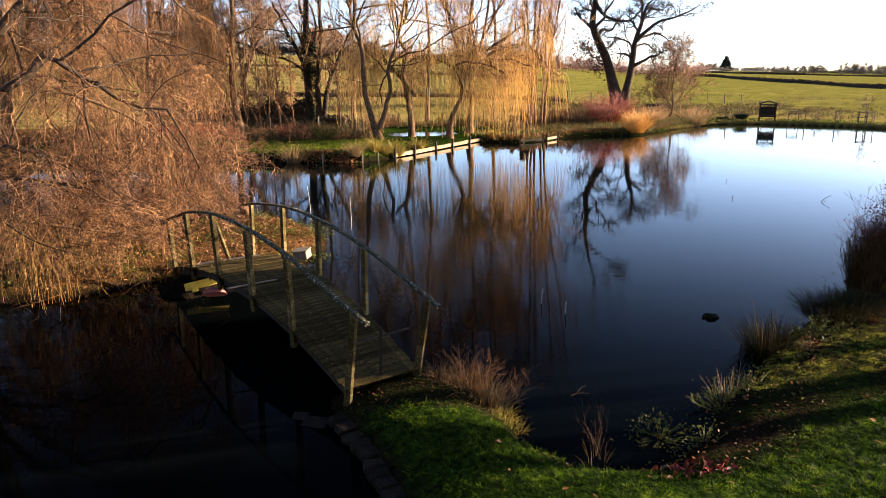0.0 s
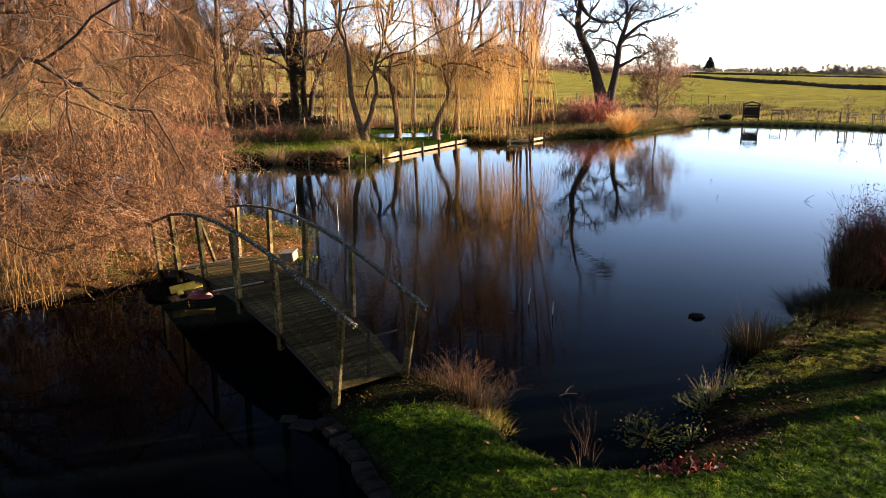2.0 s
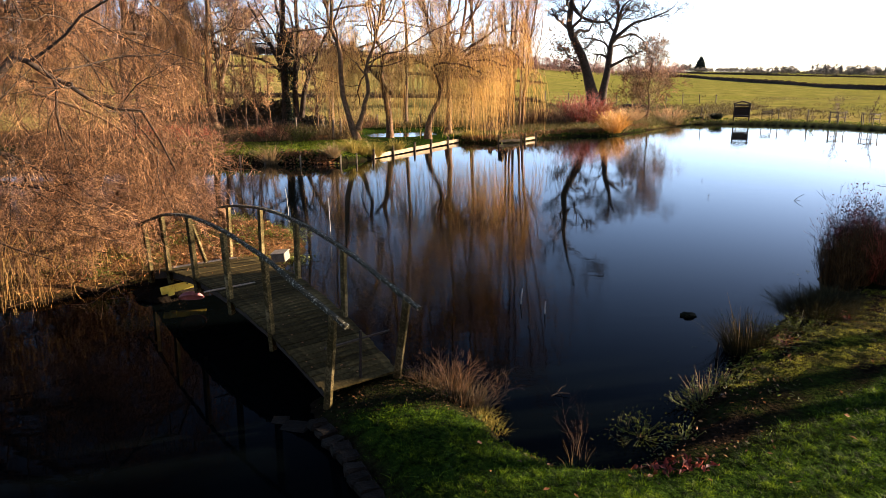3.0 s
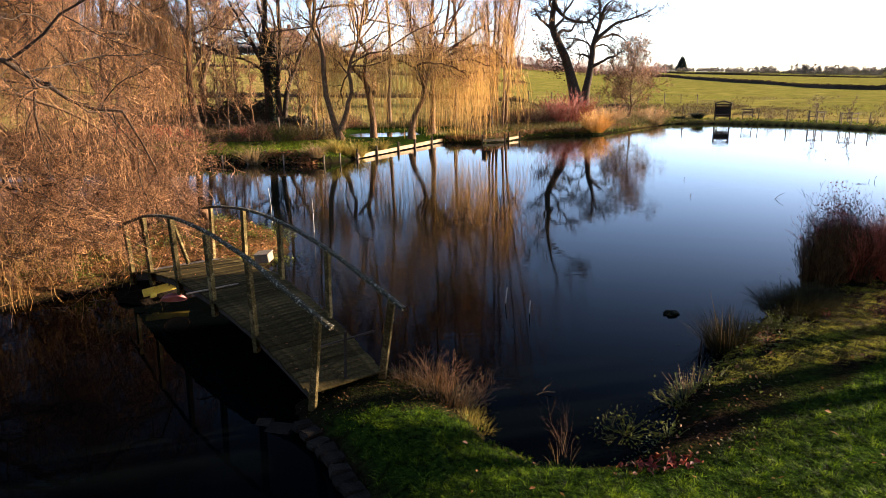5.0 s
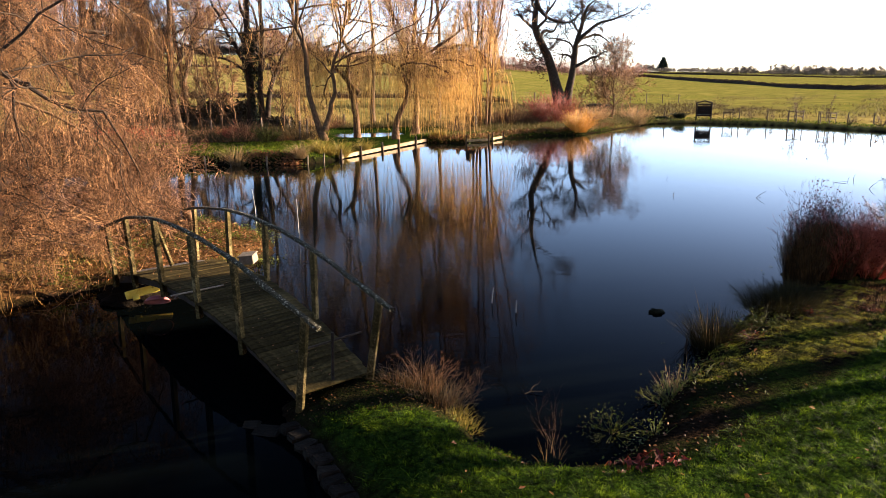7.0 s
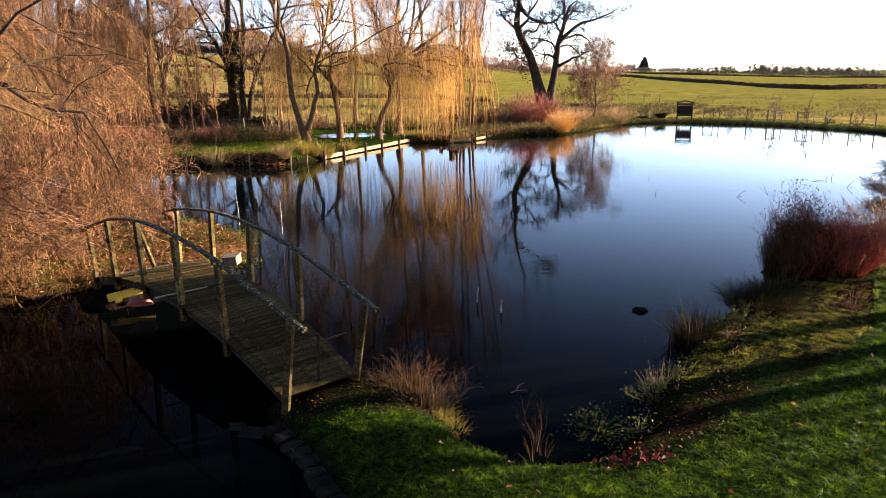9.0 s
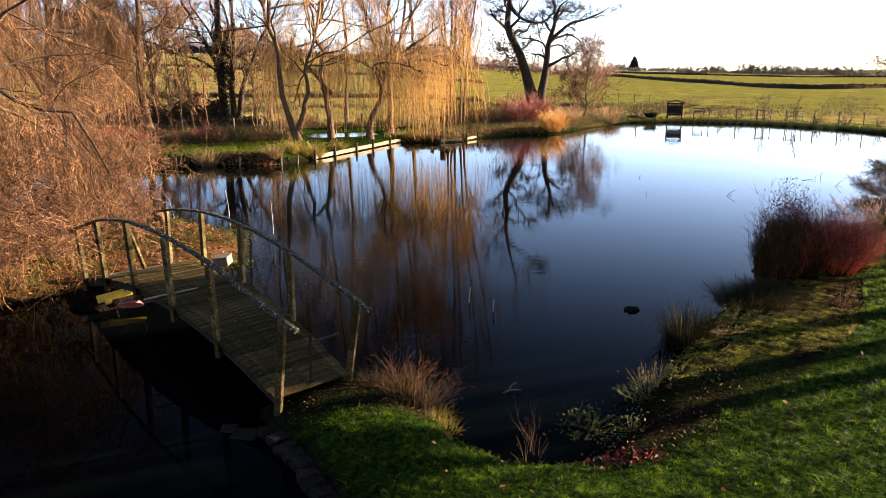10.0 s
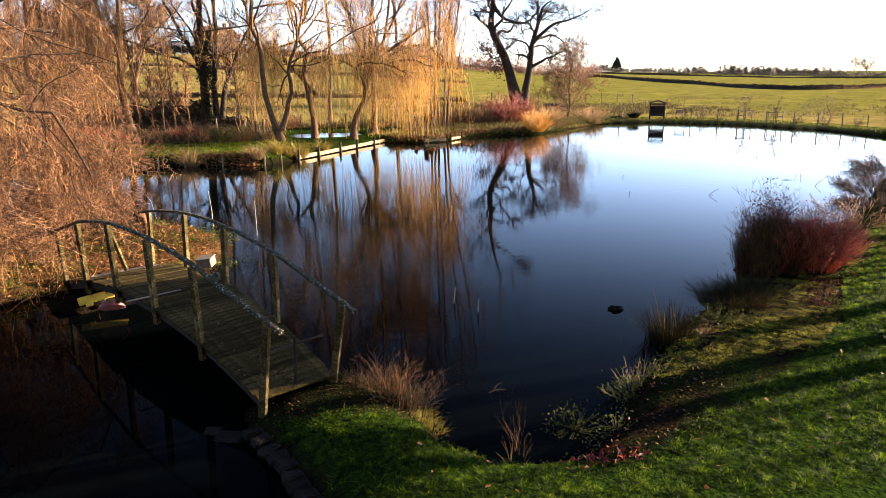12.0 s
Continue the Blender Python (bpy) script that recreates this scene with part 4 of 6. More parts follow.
bare_tree("young_birch", "small bare birch with pinkish-brown twigs", (23.3, 60.9), [([(0, 0, 0), (0.1, 0, 1.6), (0, 0, 3.4), (0.2, 0, 5.4)], 0.10, 0.03)], 73, BARK_PALE, TWIG_RUST, (24, 8, 7, 4), 52, 0.17, 0.07, 0.012, tmin=0.12, limb_len=0.55)
shrub("flame_willow", "low orange-stemmed willow shrub at the water's edge", (17.0, 50.9), 1.7, 1.7, 81, TWIG_FLAME, 130, (5,), 0.010, lean=0.8)
shrub("dogwood", "tall red-stemmed dogwood thicket on the far bank", (16.4, 56.5), 2.5, 2.6, 82, TWIG_RED, 150, (6, 3), 0.009, gnarl=0.09)
shrub("bank_shrub", "pinkish-brown twiggy shrub beside the red dogwood", (14.2, 57.0), 1.9, 2.8, 182, TWIG_RUST, 110, (6, 3), 0.008, gnarl=0.10)
shrub("bank_shrub", "pinkish-brown twiggy shrub beside the red dogwood", (11.9, 56.2), 1.5, 2.2, 183, TWIG_RUST, 80, (6, 3), 0.008, gnarl=0.10)
shrub("dogwood", "low red-stemmed dogwood beside the lawn", (-12.8, 47.5), 1.1, 3.0, 83, TWIG_CORAL, 200, (5,), 0.010)


def sprinkle(e, name, n, seed, centre, spread, size, mat, label=""):
    """Small dead leaves and seed heads held in a shrub."""
    g = np.random.default_rng(seed)
    p = np.array(centre) + g.normal(size=(n, 3)) * np.array(spread)
    a = g.uniform(0, 2 * np.pi, n)
    u = unit(np.stack([np.cos(a), np.sin(a), g.normal(scale=0.8, size=n)], -1))
    w = unit(np.cross(u, g.normal(size=(n, 3))))
    s = (size * g.uniform(0.5, 1.5, n))[:, None]
    V = np.stack([p - u * s * 0.5, p + w * s * 0.3, p + u * s * 0.5, p - w * s * 0.3], 1)
    i = np.arange(n * 4).reshape(n, 4)
    tagged(part_of(name, mesh_of(name, V.reshape(-1, 3), [i], mat, False), e, label), kind="stuff")


sprinkle(oak, "leaves", 800, 171, (-3.3, 0.3, 6.5), (0.95, 0.8, 1.05), 0.22, LEAF_LITTER, "tuft of dead russet leaves")
sprinkle(oak, "epicormic_twigs", 560, 172, (-1.9, 0, 5.1), (0.65, 0.6, 0.95), 0.20, TWIG_DARK, "dark twiggy burr on the trunk")
for k, (x, y, h, w, n) in enumerate(((9.95, 12.8, 1.25, 1.2, 150), (10.6, 12.65, 1.15, 1.4, 170))):
    e = shrub("dogwood", "dense red-brown dogwood shrub at the pond shore", (x, y), h, w, 84 + 10 * k, TWIG_CORAL, n, (6, 4), 0.0042, lean=0.55, up=0.10, group="dogwoods at the near shore")
    sprinkle(e, "leaves", 3600, 184 + k, (0, 0, h * 0.55), (w * 0.30, w * 0.30, h * 0.24), 0.038, LEAF_RED, "dull red dead leaves")
for k, (x, y, h) in enumerate(((9.45, 12.85, 1.8), (9.15, 12.75, 1.5), (9.85, 12.9, 1.6))):
    e = shrub("willow_herb", "tall dark seed-headed stems at the pond shore", (x, y), h, 0.5, 85 + 20 * k, TWIG_DARK, 9, (7, 4), 0.004, lean=0.3, up=0.12, gnarl=0.07, group="seed-headed stems at the near shore")
    sprinkle(e, "seed_head", 900, 190 + k, (0, 0, h * 0.74), (0.15, 0.15, h * 0.16), 0.035, LEAF_RED, "dull red withered leaves and seed heads")
for k, (x, y, h) in enumerate(((8.95, 12.6, 1.05), (9.2, 12.5, 1.05), (9.5, 12.55, 1.1), (9.95, 12.45, 0.95), (9.05, 12.3, 0.7))):
    shrub("sedge_stand", "dark brown sedge and stem thicket at the pond shore", (x, y), h, 0.55, 89 + k, REED_BROWN, 190, (4, 2), 0.0045, lean=0.22, up=0.25, gnarl=0.07, group="dark stems at the near shore")
for k, (x, y, h, w) in enumerate(((12.2, 14.7, 0.6, 1.6), (13.5, 15.6, 0.65, 1.8), (14.8, 16.4, 0.6, 1.8))):
    shrub("bank_shrub", "low russet twiggy shrub along the pond bank", (x, y), h, w, 150 + k, TWIG_RUST, 30, (5, 3), 0.004, group="russet shrubs on the near bank")
shrub("dogwood", "sprawling twiggy shrub leaning over the water", (15.6, 17.3), 0.8, 2.4, 86, TWIG_RUST, 26, (5, 4), 0.006)
shrub("bramble_thicket", "low dark tangled thicket on the pond bank", (17.3, 18.4), 0.7, 2.6, 95, TWIG_DARK, 90, (6, 3), 0.006)
shrub("bramble_thicket", "dark tangled thicket on the pond bank", (20.2, 21.4), 1.05, 3.0, 87, TWIG_DARK, 150, (6, 4), 0.006)
shrub("bramble_thicket", "dark tangled thicket on the pond bank", (26.5, 27.4), 1.1, 4.5, 88, TWIG_DARK, 150, (6, 4), 0.007)

# ---------------------------------------------------------------- trees added outside the view to shade the bridge and stripe the lawn
SHADE_N = np.array([-math.cos(radians(SUN_AZ)), math.sin(radians(SUN_AZ))])
SHADE_U = np.array([math.sin(radians(SUN_AZ)), math.cos(radians(SUN_AZ))])


def conifer(name, label, at, height, spread, seed, tiers=26, per=26, power=0.75, low=0.04, group="", category="tree"):
    """An evergreen with a trunk and drooping sprays."""
    g = np.random.default_rng(seed)
    e = thing(name, label, category, (at[0], at[1], ground_z(at[0], at[1]) - 0.05), group)
    P = np.array([[(0, 0, 0), (0, 0, height * 0.5), (0, 0, height)]], float)
    each(e, "trunk", P, np.array([[spread * 0.11, spread * 0.07, 0.02]]), 8, BARK)
    B = tiers * per
    t = np.repeat(np.linspace(low, 0.98, tiers), per) + g.uniform(-0.02, 0.02, B)
    a = g.uniform(0, 2 * np.pi, B)
    reach = spread * (1 - t) ** power * g.uniform(0.6, 1.1, B) + 0.05 * spread
    s = np.linspace(0, 1, 4)[None, :]
    x = np.cos(a)[:, None] * reach[:, None] * s
    y = np.sin(a)[:, None] * reach[:, None] * s
    z = (t * height)[:, None] + reach[:, None] * (0.35 * s - 0.45 * s ** 2)
    Q = np.stack([x, y, z], -1)
    R = np.maximum(0.05 * reach[:, None] * np.array([[0.6, 1.0, 0.8, 0.2]]), 0.02)
    K = grow(g, Q, R, 2, 45, 0.5, 3, 0.2, 0.1, 0.9, 0.2)
    tree_meshes(e, [("foliage", "", CONIFER, [(Q, R * 3.6, 4), (K[0], K[1] * 3.2, 3)])])
    return e


for k, (c, s, h, w, low) in enumerate(((8.9, 35, 17, 0.85, 0.535), (9.5, 34, 16.5, 0.85, 0.46), (9.9, 30, 16, 1.0, 0.42), (10.9, 31, 16, 1.15, 0.4), (11.9, 33, 16, 1.15, 0.4), (12.1, 36, 17, 1.15, 0.4), (10.4, 37, 17, 1.15, 0.42), (11.4, 38, 17.5, 1.15, 0.4), (11.8, 41, 18, 1.15, 0.4))):
    p = c * SHADE_N + s * SHADE_U
    conifer("shade_pine", "tall dark pine with a high crown, added out of view to cast shade", p, h, w, 200 + k, 26, 24, 0.3, low, group="pines on the bank")
for k, (c, s, r) in enumerate(((6.42, 19.0, 0.21), (7.15, 22.0, 0.25), (8.2, 21.0, 0.24), (5.6, 25.0, 0.05), (4.9, 24.0, 0.06), (6.78, 27.0, 0.035), (7.6, 26.0, 0.03))):
    p = c * SHADE_N + s * SHADE_U
    bare_tree("shade_lime", "bare tree added out of view to stripe the lawn with shadow", p, [([(0, 0, 0), (0.05, 0, 3), (-0.05, 0.05, 6), (0.1, 0, 10)], r, r * 0.6)], 220 + k, plan=(7, 4, 4, 3), tmin=0.72, limb_len=0.3, fine=0.010, group="garden trees")

# two more unseen pines, added to shade the left of the lawn
for k, (c, s, h) in enumerate(((5.9, 31, 13.5), (7.0, 34, 14.5))):
    p = c * SHADE_N + s * SHADE_U
    conifer("shade_pine", "tall dark pine with a high crown, added out of view to cast shade", p, h, 0.95, 240 + k, 22, 26, 0.3, 0.57, group="pines on the bank")

# ---------------------------------------------------------------- blades, leaves and clumps


def blade_arrays(base, az, lean, height, width, g, droop=0.6, levels=4):
    """Curved tapering blades; arrays of one value a blade."""
    B = len(base)
    s = np.linspace(0, 1, levels)[None, :]
    out = height[:, None] * (lean[:, None] * s + droop * lean[:, None] * s ** 2.5)
    up = height[:, None] * (s - 0.35 * droop * lean[:, None] * s ** 2.5)
    mid = base[:, None, :] + np.stack([np.cos(az)[:, None] * out, np.sin(az)[:, None] * out, up], -1)
    w = width[:, None] * np.array(np.linspace(1, 0.12, levels) ** 0.7)[None, :] * 0.5
    ta = az + np.pi / 2 + g.uniform(-0.9, 0.9, B)
    side = np.stack([np.cos(ta), np.sin(ta), np.zeros(B)], -1)[:, None, :] * w[..., None]
    V = np.stack([mid - side, mid + side], 2)
    idx = np.arange(B * levels * 2).reshape(B, levels, 2)
    F = np.stack([idx[:, :-1, 0], idx[:, :-1, 1], idx[:, 1:, 1], idx[:, 1:, 0]], -1).reshape(-1, 4)
    return V.reshape(-1, 3), F


def clump(name, label, at, height, spread, count, seed, mat, width=0.008, lean=0.35, droop=0.6, category="plant", group="", part_name="tuft"):
    g = np.random.default_rng(seed)
    e = thing(name, label, category, (at[0], at[1], ground_z(at[0], at[1])), group)
    a, q = g.uniform(0, 2 * np.pi, count), np.sqrt(g.uniform(0, 1, count))
    base = np.stack([np.cos(a) * q * spread * 0.5, np.sin(a) * q * spread * 0.5, np.full(count, -0.05)], 1)
    v, f = blade_arrays(base, a + g.normal(scale=0.6, size=count), np.abs(g.normal(lean, lean * 0.5, count)) * (0.4 + q), height * g.uniform(0.45, 1.05, count), width * g.uniform(0.6, 1.3, count), g, droop)
    tagged(part_of(part_name, mesh_of(part_name, v, [f], mat), e), kind="stuff")
    return e


def leaf_arrays(place, size, g, tilt=0.5, fold=0.35):
    """Loose leaves: two folded halves each."""
    B = len(place)
    a = g.uniform(0, 2 * np.pi, B)
    u = np.stack([np.cos(a), np.sin(a), g.normal(scale=tilt, size=B)], -1)
    u = unit(u)
    w = unit(np.cross(u, np.array([0, 0, 1.0]) + g.normal(scale=tilt, size=(B, 3))))
    n = np.cross(w, u)
    s = size[:, None]
    V = np.stack([place - u * s * 0.5, place + w * s * 0.28 + n * s * fold * 0.3, place + u * s * 0.55, place - w * s * 0.28 + n * s * fold * 0.3], 1)
    i = np.arange(B * 4).reshape(B, 4)
    F = np.concatenate([i[:, [0, 1, 2]], i[:, [0, 2, 3]]])
    return V.reshape(-1, 3), F


def scatter(n, box, g, keep):
    """n plan places in the box (x0, y0, x1, y1) that pass keep(x, y, z, shore), with their heights."""
    x, y = g.uniform(box[0], box[2], n), g.uniform(box[1], box[3], n)
    z, s = land(x, y)
    k = keep(x, y, z, s)
    return np.stack([x[k], y[k], z[k]], 1), s[k]


def near_lawn():
    g = np.random.default_rng(301)

    def mud_at(x, y):
        return np.exp(-(((x - 3.7) / 1.3) ** 2 + ((y - 7.35) / 0.55) ** 2)) + np.exp(-(((x - 9.3) / 1.6) ** 2 + ((y - 11.3) / 1.2) ** 2))

    keep = lambda x, y, z, s: (s > 0.14 + 0.12 * waves(x, y, 5)) & (wild(x, y) < g.uniform(0.0, 0.6, len(x))) & (bare(x, y) < g.uniform(0.0, 1.08, len(x)))
    base, s = scatter(30000, (-0.6, 5.4, 9.5, 11.0), g, keep)
    tuft, s = scatter(8200, (-0.6, 5.4, 9.5, 11.0), g, keep)
    tuft = tuft[waves(tuft[:, 0], tuft[:, 1], 23.0) + 0.5 * waves(tuft[:, 1], tuft[:, 0], 9.0) > -0.30]
    n = 34
    off = g.normal(scale=0.036, size=(len(tuft) * n, 2))
    p = np.concatenate([base, np.repeat(tuft, n, 0) + np.concatenate([off, np.zeros((len(off), 1))], 1)])
    B = len(p)
    size = np.repeat(g.uniform(0.5, 1.5, len(tuft)) * np.clip(0.85 + 0.7 * waves(tuft[:, 0], tuft[:, 1], 8.0) + 0.3 * waves(tuft[:, 1], tuft[:, 0], 19.0), 0.3, 1.7), n)
    h = np.concatenate([g.uniform(0.010, 0.022, len(base)), g.uniform(0.026, 0.052, len(off)) * size])
    way = np.concatenate([g.uniform(0, 2 * np.pi, len(base)), np.arctan2(off[:, 1], off[:, 0])])
    v, f = blade_arrays(p - np.array([0, 0, 0.008]), way, np.abs(g.normal(0.6, 0.3, B)), h, g.uniform(0.003, 0.0065, B), g, 0.8, 3)
    me = mesh_of("lawn_grass", v, [f], GRASS_BLADE)
    tagged(new("lawn_grass", me), "damp green winter lawn grass on the near bank", "grass", kind="stuff")
    p, s = scatter(320000, (9.0, 7.0, 22, 18), g, lambda x, y, z, s: (s > 0.2) & (wild(x, y) < 0.3) & (y > 0.75 * x))
    B = len(p)
    v, f = blade_arrays(p, g.uniform(0, 2 * np.pi, B), np.abs(g.normal(0.55, 0.3, B)), g.uniform(0.03, 0.055, B), g.uniform(0.006, 0.012, B), g, 0.7, 3)
    tagged(new("lawn_grass", mesh_of("lawn_grass", v, [f], GRASS_BLADE)), "damp green winter lawn grass beyond the shrubs", "grass", kind="stuff")


near_lawn()


def lawn_tufts():
    """Longer uneven tufts that break up the mown grass."""
    g = np.random.default_rng(305)
    c, s = scatter(700, (-0.5, 5.4, 13, 13.5), g, lambda x, y, z, s: (s > 0.2) & (wild(x, y) < 0.2) & (bare(x, y) < 0.2) & (y < 1.1 * x + 8.6))
    n = 16
    p = np.repeat(c, n, 0) + g.normal(scale=(0.045, 0.045, 0), size=(len(c) * n, 3))
    p[:, 2] = land(p[:, 0], p[:, 1])[0] - 0.01
    B = len(p)
    v, f = blade_arrays(p, g.uniform(0, 2 * np.pi, B), np.abs(g.normal(0.6, 0.3, B)), g.uniform(0.05, 0.09, B), g.uniform(0.005, 0.009, B), g, 0.8, 4)
    tagged(new("lawn_tufts", mesh_of("lawn_tufts", v, [f], GRASS_BLADE)), "uneven tufts of longer grass in the lawn", "grass", kind="stuff")


lawn_tufts()


def loose_leaves(name, label, n, box, seed, keep, size, mat, lift=0.02, tilt=0.5):
    g = np.random.default_rng(seed)
    p, s = scatter(n, box, g, keep)
    p[:, 2] = np.maximum(p[:, 2], 0.0) + lift * g.uniform(0.3, 1.2, len(p))
    v, f = leaf_arrays(p, size * g.uniform(0.6, 1.4, len(p)), g, tilt)
    tagged(new(name, mesh_of(name, v, [f], mat, False)), label, "leaves", kind="stuff")


# island: leaf litter, ivy and grass
loose_leaves("leaf_litter", "rust-brown fallen leaves covering the island", 9000, (-14, 13, -1.8, 22), 311, lambda x, y, z, s: (signed(x, y, ISLAND) > 0.05) & (waves(x, y, 1.3) > -0.55), 0.085, LEAF_LITTER, 0.03)
loose_leaves("ivy_patch", "green ivy and herb leaves among the fallen leaves", 5000, (-14, 13, -1.8, 22), 312, lambda x, y, z, s: (signed(x, y, ISLAND) > -0.05) & (waves(x, y, 1.3) < 0.05), 0.085, LEAF_GREEN, 0.07)
LEAF_WINE = material("wine_red_wet_leaf", [(0.035, 0.008, 0.006), (0.12, 0.022, 0.014), (0.42, 0.085, 0.04)], 0.5, 7.0, spec=0.1, per="island", jitter=0.7, translucent=0.15)
# near bank: red leaves by the mud, single leaves on the turf, weeds at the edge
loose_leaves("red_leaves", "heap of fallen crimson leaves on the mud", 300, (2.4, 6.1, 3.9, 6.95), 313, lambda x, y, z, s: (x - 3.15) ** 2 / 0.28 + (y - 6.5) ** 2 / 0.06 < np.random.default_rng(9).uniform(0.1, 1.3, len(x)), 0.085, LEAF_WINE, 0.04, 0.8)
loose_leaves("fallen_leaves", "single orange leaves lying on the lawn", 120, (1.0, 5.5, 10, 10), 314, lambda x, y, z, s: s > 0.25, 0.07, LEAF_LITTER, 0.05)
loose_leaves("mud_leaves", "wet brown leaves pressed into the mud", 2600, (1.2, 6.6, 11.5, 13), 315, lambda x, y, z, s: (s > -0.1) & (s < 1.0) & ((wild(x, y) > 0.5) | (s < 0.2)), 0.05, LEAF_LITTER, 0.02, 0.5)
loose_leaves("edge_weeds", "low green weeds along the muddy edge", 7000, (1.2, 6.8, 9.5, 12.5), 316, lambda x, y, z, s: (s > -0.15) & (s < 1.6) & (waves(x, y, 2.1) > 0.12), 0.045, LEAF_GREEN, 0.05)

loose_leaves("moss_carpet", "yellow-green moss and low weeds on the unmown bank", 300000, (3.6, 7.0, 12, 12.5), 317, lambda x, y, z, s: (s > 0.12) & (wild(x, y) > 0.3) & (x > 4.9 + 0.4 * waves(x, y, 2)) & (y > 8.4 + 0.15 * (x - 5) + 0.22 * waves(x, y, 3.1) + 0.12 * waves(y, x, 9.0)) & (0.7 * waves(x, y, 1.6) + 0.8 * waves(x, y, 4.3) + 0.7 * waves(y, x, 13.0) + np.random.default_rng(8).normal(scale=0.22, size=len(x)) > -0.25 + 0.35 * np.maximum(x - 7.6, 0)), 0.015, MOSS, 0.025, 1.2)
# near bank clumps
SEDGE_GOLD = material("golden_sedge", [(0.16, 0.14, 0.02), (0.45, 0.34, 0.07)], 0.7, 3.0, per="island", jitter=0.5, translucent=0.3)
for k, (x, y, h, w, n) in enumerate(((0.55, 9.05, 0.34, 0.45, 170), (0.92, 8.95, 0.48, 0.5, 260), (1.22, 8.72, 0.42, 0.45, 210), (1.02, 8.55, 0.34, 0.45, 170))):
    clump("reed_tuft", "tussock of dead reddish sedge beside the bridge", (x, y), h, w, n, 321 + 40 * k, REED_DRY if k == 2 else REED_BROWN, 0.0085, 0.36, 0.9, group="sedge tussocks beside the bridge")
clump("reed_tuft", "bleached bent blades standing in the sedge tussock", (0.98, 8.8), 0.5, 0.7, 34, 320, REED_DRY, 0.007, 0.3, 0.9)
for k, (x, y, h, w) in enumerate(((1.28, 8.30, 0.20, 0.42), (1.38, 8.02, 0.15, 0.36))):
    clump("reed_tuft", "low golden sedge trailing into the water", (x, y), h, w, 320, 322 + 40 * k, SEDGE_GOLD, 0.006, 0.36, 0.8, group="golden sedge at the shore")
for k, (x, y, h) in enumerate(((0.85, 9.0, 0.72), (1.45, 8.85, 0.62), (1.1, 8.9, 0.6))):
    shrub("seed_head", "pale dead seed heads above the sedge", (x, y), h, 0.45, 323 + 40 * k, TWIG_RUST, 5, (8, 6), 0.0013, lean=0.6, group="seed heads in the sedge")
clump("dry_reeds", "few dry reed stems standing in the shallows", (2.3, 7.2), 0.62, 0.3, 14, 324, REED_DRY, 0.009, 0.14, 1.6)
clump("rush_clump", "dark green rush clump at the water's edge", (6.0, 10.25), 0.65, 0.75, 1100, 325, SEDGE_DARK, 0.008, 0.32, 0.5)
clump("dry_reeds", "tall dry reed stems in the rush clump", (5.95, 10.2), 1.05, 0.4, 11, 326, REED_DRY, 0.012, 0.16, 0.4)
clump("sedge_mound", "dark rounded sedge tussock on the bank", (7.75, 11.15), 0.42, 1.25, 2400, 327, SEDGE_DARK, 0.009, 0.5, 0.9)
clump("sedge_mound", "dark rounded sedge tussock on the bank", (8.35, 11.6), 0.32, 0.9, 1300, 328, SEDGE_DARK, 0.009, 0.45, 0.9)
clump("dry_reeds", "short dry stems among green weeds", (4.55, 8.75), 0.5, 0.3, 40, 329, REED_DRY, 0.010, 0.2, 0.5)
clump("dry_reeds", "short dry stems among green weeds", (4.85, 9.0), 0.45, 0.2, 26, 330, REED_DRY, 0.010, 0.15, 0.5)
shrub("water_mint", "straggling green weed at the shore", (3.3, 7.7), 0.42, 0.9, 331, LEAF_GREEN, 30, (5, 3), 0.004, lean=1.0, category="plant")
shrub("water_mint", "straggling green weed at the shore", (4.35, 8.4), 0.3, 0.8, 332, LEAF_GREEN, 30, (5, 3), 0.004, lean=1.0, category="plant")
shrub("dead_stalk", "tangle of pale broken stalks standing in the shallows", (2.36, 7.25), 1.05, 0.22, 334, TWIG_BROWN, 4, (5, 3), 0.0010, gnarl=0.10, lean=0.10)
shrub("dead_stalk", "thin dead stalk standing in the shallows", (3.0, 8.0), 0.5, 0.3, 333, TWIG_GREY, 4, (4, 3), 0.003)
for k, (x, y, h) in enumerate(((9.15, 10.65, 0.30), (9.6, 11.0, 0.26))):
    clump("grass_tuft", "small dry grass tuft on bare soil", (x, y), h, 0.25, 16, 340 + k, REED_DRY, 0.006, 0.2, group="tufts on the bare soil")


def leafy(name, label, at, radius, height, n, seed, mat, size=0.05):
    """A low dome of small leaves on thin stems."""
    g = np.random.default_rng(seed)
    e = thing(name, label, "plant", (at[0], at[1], max(ground_z(*at), 0.0)), "leafy weeds at the near edge")
    a, q, t = g.uniform(0, 2 * np.pi, n), np.sqrt(g.uniform(0, 1, n)), g.uniform(0.1, 1, n)
    p = np.stack([np.cos(a) * q * radius, np.sin(a) * q * radius, height * t * (1.05 - q ** 2)], 1) * (1 + 0.15 * g.normal(size=(n, 1)))
    p[:, :2] += g.normal(scale=radius * 0.3, size=(n, 2))
    p[:, 2] = np.maximum(p[:, 2] * g.uniform(0.5, 1.5, n), 0.0)
    v, f = leaf_arrays(p, size * 0.72 * g.uniform(0.5, 1.5, n), g, 0.9)
    tagged(part_of("foliage", mesh_of("foliage", v, [f], mat, False), e), kind="stuff")
    k = g.integers(0, n, 40)
    P = np.stack([p[k] * np.array([0.3, 0.3, 0]), p[k] * np.array([0.7, 0.7, 0.6]), p[k]], 1)
    v, f = tube_arrays(P, np.full((40, 3), 0.003), 3)
    tagged(part_of("stalk", mesh_of("stalk", v, [f], mat), e), kind="stuff")


